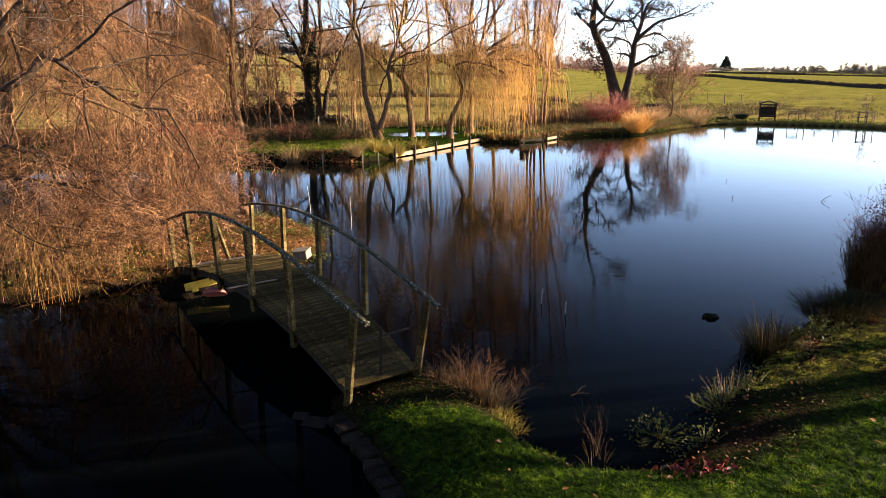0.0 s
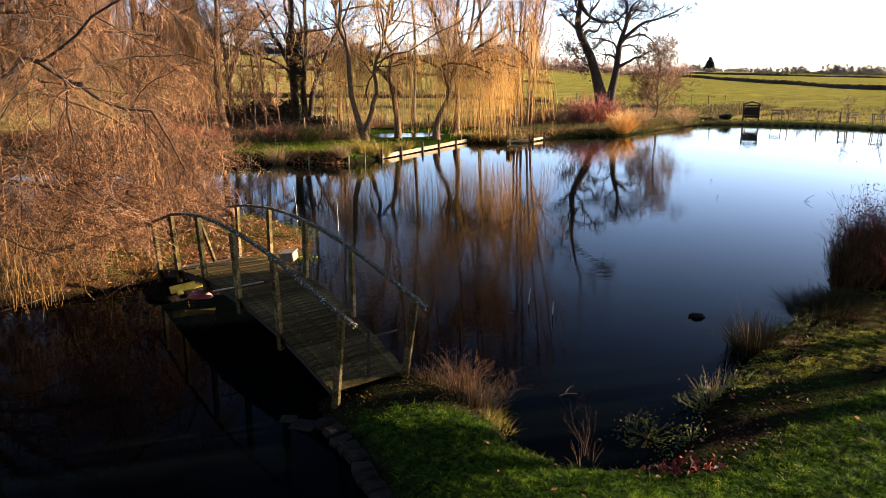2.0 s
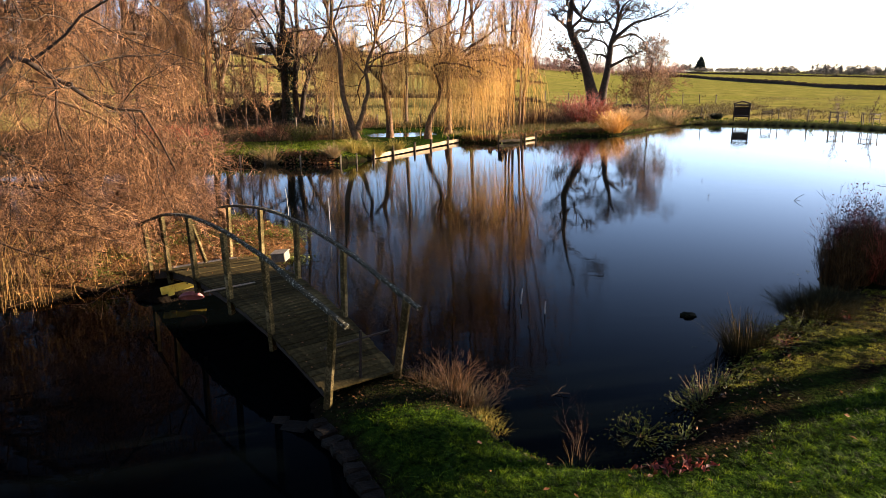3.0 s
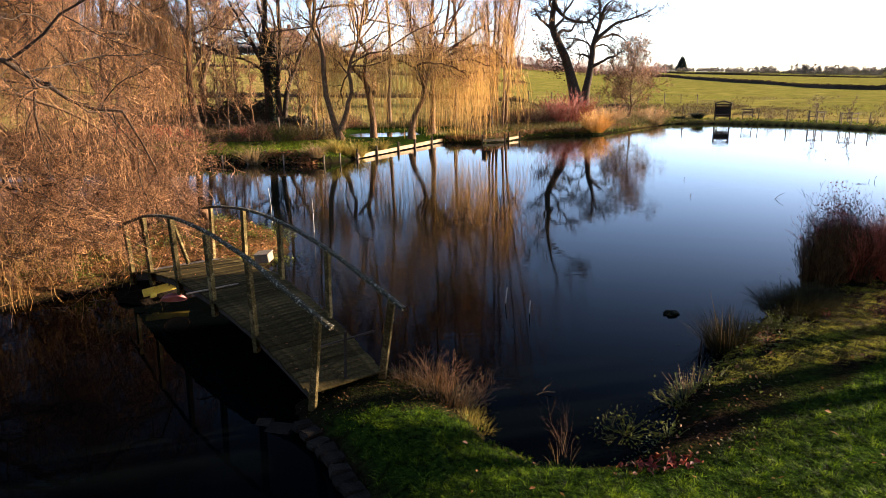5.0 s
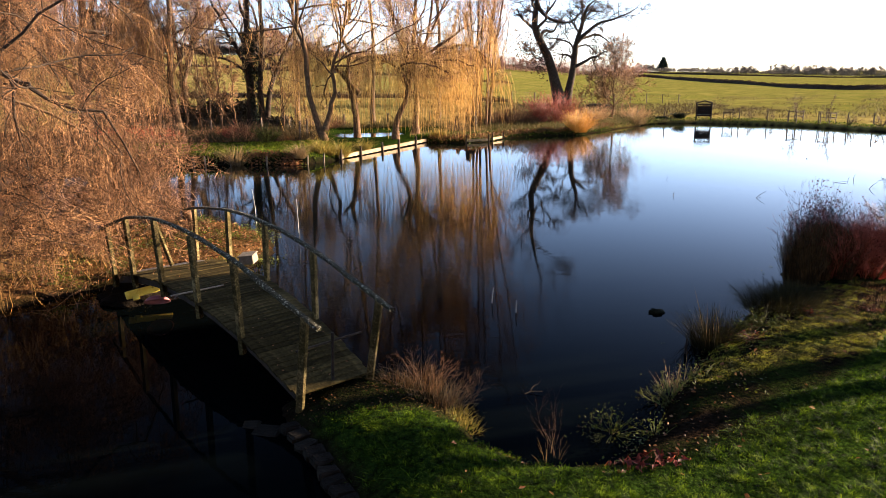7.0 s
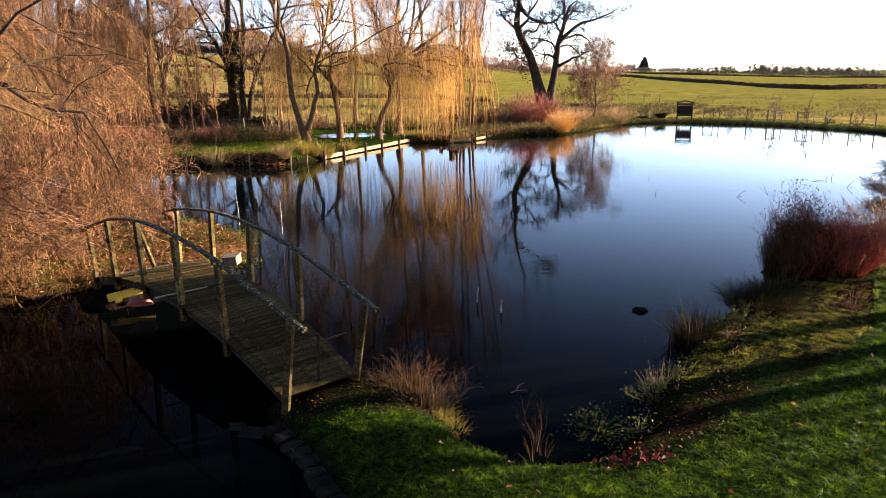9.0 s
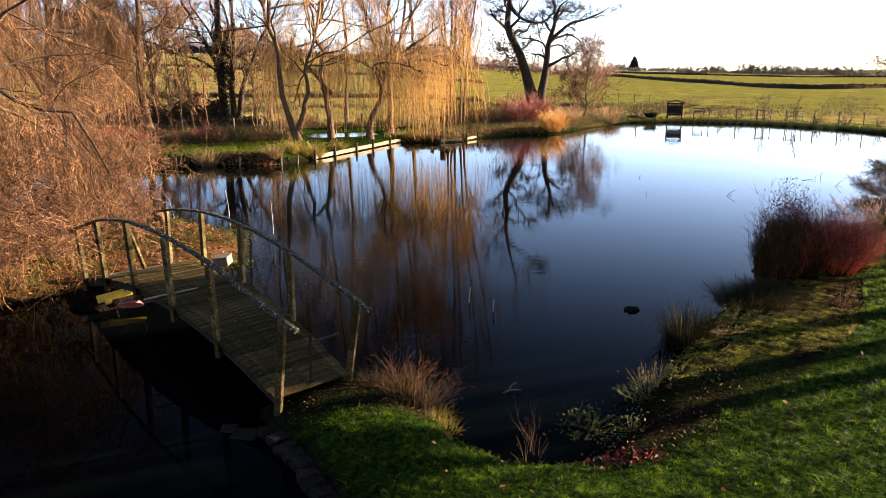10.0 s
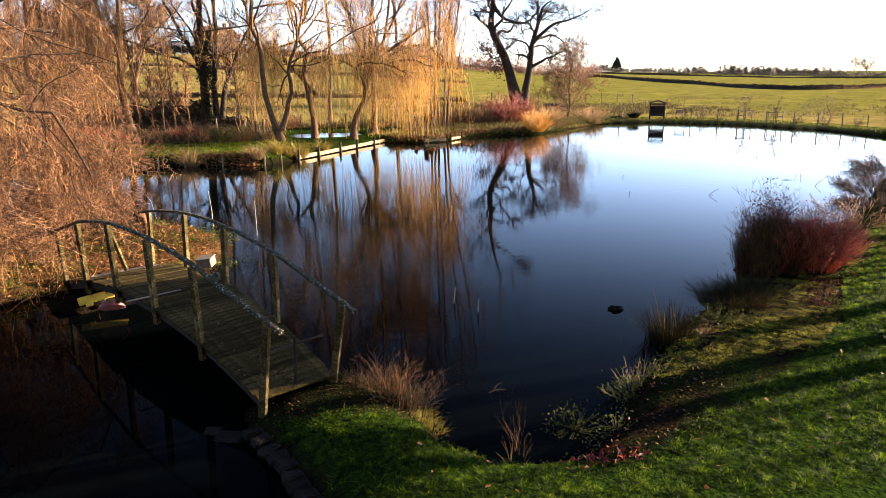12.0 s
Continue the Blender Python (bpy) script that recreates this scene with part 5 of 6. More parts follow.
leafy("weed_clump", "leafy yellow-green weed at the muddy edge", (3.25, 7.7), 0.38, 0.30, 260, 351, LEAF_GREEN)
leafy("weed_clump", "leafy yellow-green weed at the muddy edge", (3.65, 7.35), 0.28, 0.22, 160, 352, LEAF_GREEN)
leafy("weed_clump", "bright green cress at the water's edge", (4.35, 8.45), 0.36, 0.20, 300, 353, LEAF_GREEN, 0.04)
leafy("weed_clump", "bright green cress at the water's edge", (4.9, 8.6), 0.4, 0.14, 260, 354, LEAF_GREEN, 0.04)
leafy("weed_clump", "bright green weed behind the rush clump", (6.9, 10.35), 0.45, 0.25, 320, 355, LEAF_GREEN, 0.05)
leafy("weed_clump", "low red herb on the bare soil", (9.12, 10.6), 0.17, 0.12, 90, 359, LEAF_WINE, 0.035)
loose_leaves("soil_litter", "brown leaf crumbs on the bare soil", 6500, (7.6, 9.2, 11.5, 12.2), 318, lambda x, y, z, s: (s > 0.1) & (wild(x, y) > 0.5) & (waves(x, y, 1.9) > -0.3), 0.02, LEAF_LITTER, 0.015, 0.7)
leafy("weed_clump", "reddish herb among the weeds", (6.35, 9.75), 0.22, 0.2, 50, 356, LEAF_WINE, 0.05)
leafy("weed_clump", "reddish herb among the weeds", (7.9, 10.5), 0.2, 0.15, 36, 357, LEAF_WINE, 0.06)
leafy("weed_clump", "floating green weed beside the rushes", (6.7, 10.9), 0.35, 0.1, 140, 358, LEAF_GREEN, 0.06)

for k, (x, y, h, w) in enumerate(((-2.35, 17.0, 0.35, 0.7), (-2.5, 18.4, 0.3, 0.8), (-3.1, 16.2, 0.3, 0.6), (-2.9, 20.0, 0.35, 0.8), (-3.4, 18.6, 0.25, 0.8), (-5.2, 16.0, 0.3, 0.7), (-6.3, 15.2, 0.3, 0.7), (-8.6, 14.6, 0.3, 0.9), (-4.4, 20.6, 0.3, 0.8))):
    leafy("weed_clump", "low green weeds and ivy on the island edge", (x, y), w * 0.6, h, 220, 360 + k, LEAF_GREEN, 0.07)

# ---------------------------------------------------------------- plank edging along the far bank


def revetment():
    e = thing("plank_edging", "pale sawn boards on posts holding the far bank", "retaining edge")
    a, b = Vector((-0.75, 38.45, 0)), Vector((5.0, 47.45, 0))
    u = (b - a).normalized()
    n = Vector((u.y, -u.x, 0))
    ln = (b - a).length
    k = 0
    s = 0.0
    g = random.Random(4)
    while s < ln - 0.3:
        w = min(g.uniform(1.9, 2.6), ln - s)
        for z in (0.16,):
            p = a + u * (s + w / 2) + n * (0.06 + g.uniform(-0.02, 0.02)) + Vector((0, 0, z + g.uniform(-0.012, 0.012)))
            m = Matrix.Translation(p) @ Matrix.Rotation(math.atan2(u.y, u.x) + g.uniform(-0.008, 0.008), 4, "Z") @ Matrix.Rotation(g.uniform(-0.008, 0.008), 4, "Y")
            part_of("board", box_mesh("board", (w - 0.02, 0.035, 0.21), WOOD_PALE, 0.005, k, 0.003), e, at=m)
            k += 1
        part_of("post", box_mesh("post", (0.10, 0.10, 0.95), OAK_BARK, 0.01, k, 0.004), e, at=Matrix.Translation(a + u * (s + 0.05) + n * 0.14 + Vector((0, 0, 0.1))) @ pose(0, 0, 0, g.uniform(-3, 3), g.uniform(-3, 3), math.degrees(math.atan2(u.y, u.x))))
        s += w
    # low planks further along
    for (x0, y0), (x1, y1) in (((7.6, 46.25), (9.2, 46.6)), ((9.6, 47.3), (10.6, 48.4))):
        d = Vector((x1 - x0, y1 - y0, 0))
        part_of("board", box_mesh("board", (d.length, 0.04, 0.16), WOOD_PALE, 0.005, 77, 0.003), e, at=Matrix.Translation(((x0 + x1) / 2, (y0 + y1) / 2, 0.16)) @ Matrix.Rotation(math.atan2(d.y, d.x), 4, "Z"))
        for x, y in ((x0, y0), (x1, y1)):
            part_of("post", box_mesh("post", (0.09, 0.09, 0.9), OAK_BARK, 0.01, 5, 0.004), e, at=Matrix.Translation((x, y - 0.08, 0.1)))


revetment()

# stakes along the lawn's edge
stake = box_mesh("stake", (0.07, 0.07, 0.75), POST_WOOD, 0.008, 3, 0.004)
for k, (x, y) in enumerate(((-9.6, 37.75), (-8.24, 37.55), (-7.63, 37.42), (-6.3, 37.1), (-4.4, 36.75), (-2.3, 36.6), (-1.5, 37.3), (-11.2, 38.0))):
    ob = tagged(new("edge_stake", stake), "short weathered stake at the lawn's water edge", "stake", "stakes along the lawn edge")
    ob.matrix_basis = pose(x, y, 0.12, random.uniform(-4, 4), random.uniform(-4, 4), random.uniform(0, 90))


def wire(pts, radius, mat, parent, name="wire"):
    P = np.array(pts, float)[None]
    v, f = tube_arrays(P, np.full((1, P.shape[1]), radius), 3)
    return part_of(name, mesh_of(name, v, [f], mat), parent)


def fence(label, places, height, size, seed, wires=(0.35, 0.7, 1.0)):
    """Posts and strained wires."""
    g = random.Random(seed)
    e = thing("wire_fence", label, "fence")
    tops = []
    for k, (x, y) in enumerate(places):
        z = ground_z(x, y)
        h = height * g.uniform(0.93, 1.07)
        part_of("post", box_mesh("post", (size, size, h + 0.2), POST_WOOD, size * 0.12, k, 0.004), e, at=pose(x, y, z + h / 2 - 0.1, g.uniform(-3, 3), g.uniform(-3, 3), g.uniform(0, 90)))
        tops.append((x, y, z))
    for w in wires:
        wire([(x, y, z + height * 0.95 * w) for x, y, z in tops], 0.006, POST_WOOD, e)
    return e


fence("weathered post and wire fence on the far bank", [(24.6, 64.5), (26.8, 63.6), (28.9, 62.2), (31.8, 61.3), (34.2, 58.6), (35.7, 56.7), (36.7, 55.2), (37.9, 53.0), (38.9, 50.9), (39.7, 49.1), (40.3, 47.2), (40.6, 45.0), (41.2, 42.5), (41.6, 40.0)], 1.0, 0.065, 5)
fence("old post and wire fence behind the willows", [(-16, 51.5), (-13, 51), (-9.6, 50.0), (-6.2, 50.0), (-3.4, 47.2), (-3.0, 48.6), (-0.6, 57.5), (3.0, 58), (6.5, 58.6), (10.5, 59.5), (13.5, 59.5), (18, 60.5), (21.5, 62.3), (24.6, 64.5)], 1.15, 0.11, 6)
fence("distant fence of wooden posts below the oaks", [(27.5 + 2.1 * k, 88.5 - 0.2 * k) for k in range(8)], 1.2, 0.09, 7, (0.5, 0.95))
fence("distant fence of wooden posts below the oaks", [(15.0 + 3.0 * k, 92 - 0.4 * k) for k in range(4)], 1.2, 0.12, 8, (0.5, 0.95))


def arbour():
    """A dark timber garden arbour with a seat, lattice sides and a low pitched top."""
    a, b = Vector((30.85, 60.4, 0)), Vector((32.3, 59.55, 0))
    u = (b - a).normalized()
    z0 = 0.28
    e = thing("garden_arbour", "dark-stained timber arbour seat with lattice panels", "arbour", ((a + b) / 2 + Vector((0, 0, z0))))
    e.rotation_euler = (0, 0, math.atan2(u.y, u.x))
    W, D, Hh = 1.25, 0.55, 1.42
    for x in (-W / 2, W / 2):
        for y in (-D / 2, D / 2):
            part_of("post", box_mesh("post", (0.10, 0.10, Hh), WOOD_DARK, 0.008), e, at=(x, y, Hh / 2))
        part_of("side_beam", box_mesh("side_beam", (0.09, D + 0.3, 0.09), WOOD_DARK, 0.006), e, at=(x, 0, Hh + 0.03))
    for y in (-D / 2 - 0.02, D / 2 + 0.02):
        part_of("cross_beam", box_mesh("cross_beam", (W + 0.16, 0.06, 0.10), WOOD_DARK, 0.006), e, at=(0, y, Hh - 0.04))
        for sgn in (-1, 1):
            part_of("rafter", box_mesh("rafter", (0.06, 0.09, math.hypot(W / 2 + 0.1, 0.22)), WOOD_DARK, 0.006), e, at=beam((sgn * (W / 2 + 0.1), y, Hh + 0.05), (0, y, Hh + 0.27)))
    for k in range(7):
        x = -W / 2 + (k + 0.5) * W / 7
        zz = Hh + 0.09 + 0.22 * (1 - abs(x) / (W / 2 + 0.1))
        part_of("roof_slat", box_mesh("roof_slat", (0.05, D + 0.3, 0.03), WOOD_DARK, 0.004), e, at=(x, 0, zz))
    part_of("seat", box_mesh("seat", (W - 0.1, 0.5, 0.05), WOOD_DARK, 0.006), e, at=(0, 0.05, 0.45))
    part_of("seat_front", box_mesh("seat_front", (W - 0.1, 0.03, 0.12), WOOD_DARK, 0.004), e, at=(0, -0.19, 0.38))
    part_of("back_panel", box_mesh("back_panel", (W - 0.1, 0.03, 0.72), WOOD_DARK, 0.004), e, at=(0, D / 2 - 0.03, 0.84))
    for k in range(9):
        x = -W / 2 + 0.1 + k * (W - 0.2) / 8
        part_of("lattice_slat", box_mesh("lattice_slat", (0.03, 0.02, 0.95), WOOD_DARK, 0.003), e, at=pose(x, D / 2 - 0.07, 0.95, 0, 18 if k % 2 else -18, 0))
    for k in range(5):
        part_of("back_rail", box_mesh("back_rail", (W - 0.1, 0.03, 0.045), WOOD_DARK, 0.003), e, at=(0, D / 2 - 0.10, 0.55 + 0.2 * k))


arbour()


def tree_guard(at, seed, h=0.95, w=0.8):
    g = random.Random(seed)
    z = ground_z(*at)
    e = thing("tree_guard", "square timber guard of posts and rails round a sapling", "tree guard", (at[0], at[1], z), "timber guards along the far bank")
    e.rotation_euler = (0, 0, g.uniform(0.2, 0.6))
    for x in (-w / 2, w / 2):
        for y in (-w / 2, w / 2):
            part_of("post", box_mesh("post", (0.055, 0.055, h + 0.1), POST_WOOD, 0.006, seed, 0.004), e, at=pose(x, y, h / 2 - 0.05, g.uniform(-4, 4), g.uniform(-4, 4), 0))
    for zz in (h * 0.45, h * 0.85):
        for y in (-w / 2, w / 2):
            part_of("rail", box_mesh("rail", (w + 0.1, 0.025, 0.045), POST_WOOD, 0.004), e, at=(0, y * 1.1, zz))
            part_of("rail", box_mesh("rail", (0.025, w + 0.1, 0.045), POST_WOOD, 0.004), e, at=(y * 1.1, 0, zz + 0.03))
    return e


for k, at in enumerate(((37.2, 55.0), (38.3, 52.4))):
    tree_guard(at, 60 + k)
    bare_tree("sapling", "thin bare sapling inside a timber guard", at, [([(0, 0, 0), (0.05, 0, 0.7), (0, 0, 1.6)], 0.03, 0.01)], 600 + k, TWIG_BROWN, TWIG_BROWN, (7, 4, 3, 2), 40, 0.15, 0.08, 0.008, "saplings", 0.3, 0.6)
for k, at in enumerate(((35.9, 56.6), (39.0, 50.6), (39.9, 48.5), (40.4, 45.8), (40.9, 43.0), (34.9, 58.0))):
    shrub("sapling", "thin bare shrub on the far bank", at, 0.8, 0.6, 620 + k, TWIG_BROWN, 12, (5, 3), 0.009, group="shrubs along the far bank")


def field_chair(at, turn):
    e = thing("garden_bench", "small slatted wooden bench beside the arbour", "bench", (at[0], at[1], ground_z(*at)))
    e.rotation_euler = (0, 0, turn)
    for x in (-0.4, 0.4):
        part_of("back_leg", box_mesh("back_leg", (0.06, 0.06, 0.9), POST_WOOD, 0.005), e, at=(x, 0.2, 0.45))
        part_of("front_leg", box_mesh("front_leg", (0.06, 0.06, 0.6), POST_WOOD, 0.005), e, at=(x, -0.25, 0.3))
        part_of("armrest", box_mesh("armrest", (0.06, 0.5, 0.04), POST_WOOD, 0.005), e, at=(x, -0.02, 0.62))
    for k in range(4):
        part_of("seat_slat", box_mesh("seat_slat", (0.82, 0.09, 0.025), POST_WOOD, 0.004), e, at=(0, -0.2 + 0.11 * k, 0.42))
    for k in range(3):
        part_of("back_slat", box_mesh("back_slat", (0.82, 0.025, 0.07), POST_WOOD, 0.004), e, at=(0, 0.19, 0.56 + 0.14 * k))


field_chair((33.5, 59.2), -0.5)
# dark clipped evergreen ball beside the arbour
clump("evergreen_bush", "low black-green evergreen bush beside the arbour", (29.9, 61.3), 0.62, 0.7, 700, 640, CONIFER, 0.05, 0.35, 0.9, category="shrub")
clump("evergreen_bush", "low black-green evergreen bush beside the arbour", (28.3, 61.6), 0.3, 0.9, 300, 641, CONIFER, 0.05, 0.5, 0.9, category="shrub")

# ---------------------------------------------------------------- plants of the far bank
SEDGE = material("yellow_green_sedge", [(0.06, 0.055, 0.010), (0.62, 0.46, 0.09)], 0.6, 2.0, per="island", jitter=0.4, translucent=0.3)
for k, (x, y, h, w) in enumerate(((-1.75, 38.3, 1.15, 0.7), (-0.62, 39.1, 1.25, 0.7), (0.72, 41.4, 1.05, 0.6), (-1.2, 38.6, 0.8, 0.5), (5.9, 47.9, 0.9, 0.9))):
    clump("pendulous_sedge", "arching yellow-green sedge at the pond edge", (x, y), h * 0.85, w, 230, 650 + k, SEDGE, 0.035, 0.38, 1.3, group="sedges by the willow")
for k, (x, y, h, w) in enumerate(((-6.0, 37.35, 1.0, 0.6), (-2.7, 36.95, 0.7, 0.5), (24.7, 58.4, 1.1, 1.2), (-10.4, 38.4, 0.6, 1.2))):
    clump("reed_tuft", "orange-brown dead reed tuft at the far water edge", (x, y), h * 1.25, w, 260, 660 + k, REED_DRY, 0.025, 0.5, 0.8, group="dead reeds at the far edge")


def bank_growth(name, label, line, n, seed, size, mat, height, depth):
    """Leafy growth hanging along an edge."""
    g = np.random.default_rng(seed)
    P = smooth_line([(x, y, 0) for x, y in line], 200)
    i = g.integers(0, 200, n)
    p = P[i] + g.normal(scale=depth, size=(n, 3)) * np.array([1, 1, 0])
    z = np.maximum(land(p[:, 0], p[:, 1])[0], 0.02)
    p[:, 2] = z + g.uniform(0, 1, n) ** 1.5 * height
    v, f = leaf_arrays(p, size * g.uniform(0.6, 1.4, n), g, 0.8)
    tagged(new(name, mesh_of(name, v, [f], mat, False)), label, "plants", kind="stuff")


bank_growth("bank_ivy", "trailing brown and cream leaves over the lawn's edge", [(-5.2, 37.35), (-4.4, 37.25), (-3.4, 37.0), (-2.8, 37.0)], 650, 671, 0.14, LEAF_LITTER, 0.24, 0.2)
bank_growth("bank_plants", "dead brown herbage along the far bank", [(5.4, 47.6), (8, 46.8), (10.5, 49.2), (13.5, 50.8), (16.5, 51.2), (19.5, 54.0), (21.5, 56.0)], 2400, 672, 0.13, LEAF_LITTER, 0.26, 0.2)
bank_growth("bank_plants", "green weeds along the far bank", [(5.4, 48.0), (8, 47.2), (10.5, 49.8), (13.5, 51.2), (16.5, 51.6), (19.5, 54.6), (24, 58.6), (27, 60.6)], 2600, 673, 0.15, LEAF_GREEN, 0.16, 0.45)
bank_growth("bank_plants", "green weeds along the lawn's edge", [(-14, 38.6), (-11, 38.7), (-8.9, 38.4), (-5.3, 37.6), (-2.4, 37.2)], 1500, 674, 0.14, LEAF_GREEN, 0.2, 0.3)


def far_grass(name, label, n, box, seed, keep, h, w, mat):
    g = np.random.default_rng(seed)
    p, s = scatter(n, box, g, keep)
    B = len(p)
    v, f = blade_arrays(p, g.uniform(0, 2 * np.pi, B), np.abs(g.normal(0.5, 0.25, B)), h * g.uniform(0.5, 1.3, B), w * g.uniform(0.7, 1.3, B), g, 0.7, 3)
    tagged(new(name, mesh_of(name, v, [f], mat)), label, "grass", kind="stuff")


# lighter version of GRASS_BLADE: the far lawn's sunlight is put into its colour
SUNLIT_FAR_BLADE = material("sunlit_far_lawn_blade", [(0.045, 0.075, 0.004), (0.26, 0.32, 0.02)], 0.7, 1.2, spec=0.04, per="island", jitter=0.6, translucent=0.4)
far_grass("far_lawn_grass", "mown bright lawn across the pond", 22000, (-15, 36.5, 0, 46), 681, lambda x, y, z, s: (s > 0.12) & (y < 44.5 + 0.5 * waves(x, y, 0.9)), 0.09, 0.045, SUNLIT_FAR_BLADE)
far_grass("bank_grass", "grass on the bank beyond the willows", 15000, (4, 46, 30, 64), 682, lambda x, y, z, s: (s > 0.2) & (y < 50 + 0.62 * (x - 4)), 0.08, 0.05, GRASS_BLADE)
far_grass("bank_grass", "straw-coloured dead grass on the bank beyond the willows", 11000, (4, 46, 30, 64), 688, lambda x, y, z, s: (s > 0.1) & (y < 50 + 0.62 * (x - 4)) & (waves(x, y, 0.9) > -0.2), 0.22, 0.04, REED_DRY)
far_grass("bank_grass", "grass on the bank by the arbour", 16000, (26, 40, 44, 66), 683, lambda x, y, z, s: (s > 0.15) & (s < 2.2), 0.12, 0.05, GRASS_BLADE)
DRY_FIELD = material("dry_tussock", [(0.13, 0.11, 0.03), (0.26, 0.21, 0.07)], 0.8, 0.4, per="island", jitter=0.35, translucent=0.25)
far_grass("tussock_grass", "rough yellowed tussock grass in the pasture", 34000, (-30, 56, 85, 110), 684, lambda x, y, z, s: (s > 2.0) & (waves(x, y, 0.21) + 0.4 * waves(x, y, 0.9) > 0.25), 0.30, 0.06, DRY_FIELD)
far_grass("tussock_grass", "rough reedy grass between the willows and the pasture", 22000, (-8, 49, 27, 60), 685, lambda x, y, z, s: (s > 0.3) & (y > 51 + 0.1 * x) & ((x > 7) | (x < -6) | (y > 57)), 0.45, 0.035, DRY_FIELD)

ROUGH = material("brown_rough_grass", [(0.06, 0.045, 0.016), (0.17, 0.12, 0.045)], 0.85, 0.4, per="island", jitter=0.4, translucent=0.2)
far_grass("rough_grass", "brown rough grass just beyond the fence", 9000, (20, 58, 75, 105), 686, lambda x, y, z, s: (s > 1.6) & (np.hypot(x, y) < 96) & (waves(x, y, 0.33) + 0.5 * waves(x, y, 1.4) > 0.1), 0.22, 0.07, ROUGH)

far_grass("rough_grass", "tussocky brown grass between the shrubs and the oaks", 16000, (8, 57, 45, 84), 689, lambda x, y, z, s: (s > 1.2) & (y > 52 + 0.35 * x) & (waves(x, y, 0.5) + 0.5 * waves(x, y, 1.7) > -0.15), 0.34, 0.05, ROUGH)
far_grass("rough_grass", "dead brown stems behind the mown lawn", 5000, (-17, 44.6, -2.4, 53), 687, lambda x, y, z, s: (s > 0.5) & (waves(x, y, 0.8) > -0.3), 0.62, 0.03, ROUGH)

# low shrubs and thickets behind the far bank
for k, (x, y, h, w, m, n) in enumerate(((-6.8, 46.0, 1.3, 1.4, TWIG_RUST, 60), (-5.2, 44.2, 1.1, 1.0, LEAF_GREEN, 50), (-9.3, 48.8, 0.9, 2.2, TWIG_RUST, 70), (13.5, 55.8, 1.5, 3.0, TWIG_BROWN, 70),
                                        (18.8, 55.8, 1.2, 2.0, TWIG_BROWN, 50), (20.6, 58.2, 1.4, 2.0, TWIG_GREY, 50), (26.0, 62.6, 1.4, 2.4, TWIG_GREY, 50), (12.3, 58.0, 1.8, 2.4, DRY_FIELD, 60), (4.5, 58.5, 1.4, 4.0, DRY_FIELD, 70),
                                        (-7.6, 47.6, 0.9, 1.5, TWIG_RED, 60), (-14.8, 47.2, 1.2, 2.6, TWIG_CORAL, 150), (-2.0, 55.6, 1.5, 3.0, TWIG_RUST, 70), (21.8, 61.0, 1.6, 2.2, TWIG_GREY, 50), (8.0, 52.0, 0.9, 1.5, TWIG_BROWN, 40))):
    shrub("bank_shrub", "bare twiggy shrub on the far bank", (x, y), h, w, 700 + k, m, n, (5, 3), 0.009, group="shrubs behind the far bank")


def evergreen_bank(name, label, line, height, depth, n, seed, mat=HEDGE, size=0.35, N=60):
    """A dense dark hedge: a lumpy core and many leaf sprays on it."""
    g = np.random.default_rng(seed)
    e = thing(name, label, "hedge")
    P = smooth_line([(x, y, 0) for x, y in line], N)
    t = unit(np.gradient(P, axis=0))
    nrm = np.stack([-t[:, 1], t[:, 0], 0 * t[:, 0]], 1)
    ang = np.linspace(0, np.pi, 9)
    h = height * (0.85 + 0.18 * waves(P[:, 0], P[:, 1], 0.9)) * np.clip(np.minimum(np.arange(N), N - 1 - np.arange(N)) / 4 + 0.3, 0.3, 1)
    z0 = land(P[:, 0], P[:, 1])[0]
    V = P[:, None, :] + nrm[:, None, :] * (np.cos(ang)[None, :, None] * depth * 0.42) + np.stack([0 * h[:, None] * ang, 0 * h[:, None] * ang, z0[:, None] - 0.1 + h[:, None] * 0.92 * np.sin(ang)[None, :] ** 0.7], -1)
    V += g.normal(scale=height * 0.04, size=V.shape)
    idx = np.arange(N * 9).reshape(N, 9)
    F = np.stack([idx[:-1, :-1], idx[:-1, 1:], idx[1:, 1:], idx[1:, :-1]], -1).reshape(-1, 4)
    part_of("core", mesh_of("core", V, [F], mat), e)
    i, j = g.integers(0, N, n), g.integers(0, 9, n)
    p = V[i, j] + g.normal(scale=height * 0.09, size=(n, 3))
    v, f = leaf_arrays(p, size * g.uniform(0.6, 1.4, n), g, 0.9)
    tagged(part_of("foliage", mesh_of("foliage", v, [f], mat, False), e), kind="stuff")
    return e


HEDGE_FAR = material("far_hedge", [(0.055, 0.040, 0.025), (0.13, 0.088, 0.055)], 1.0, 0.3, per="island", jitter=0.4, spec=0.0)
evergreen_bank("laurel_hedge", "dark evergreen thicket behind the lawn", [(-19.5, 57.5), (-16, 57), (-12.5, 57.2), (-9.2, 56.8), (-7.9, 57.0)], 2.3, 1.8, 5000, 720, HEDGE, 0.28)
evergreen_bank("laurel_hedge", "low dark evergreen bush beside the ivy-clad tree", [(-6.4, 55.2), (-5.4, 54.8), (-4.6, 54.4)], 1.2, 1.2, 1500, 721, HEDGE, 0.2)
IVY = CONIFER
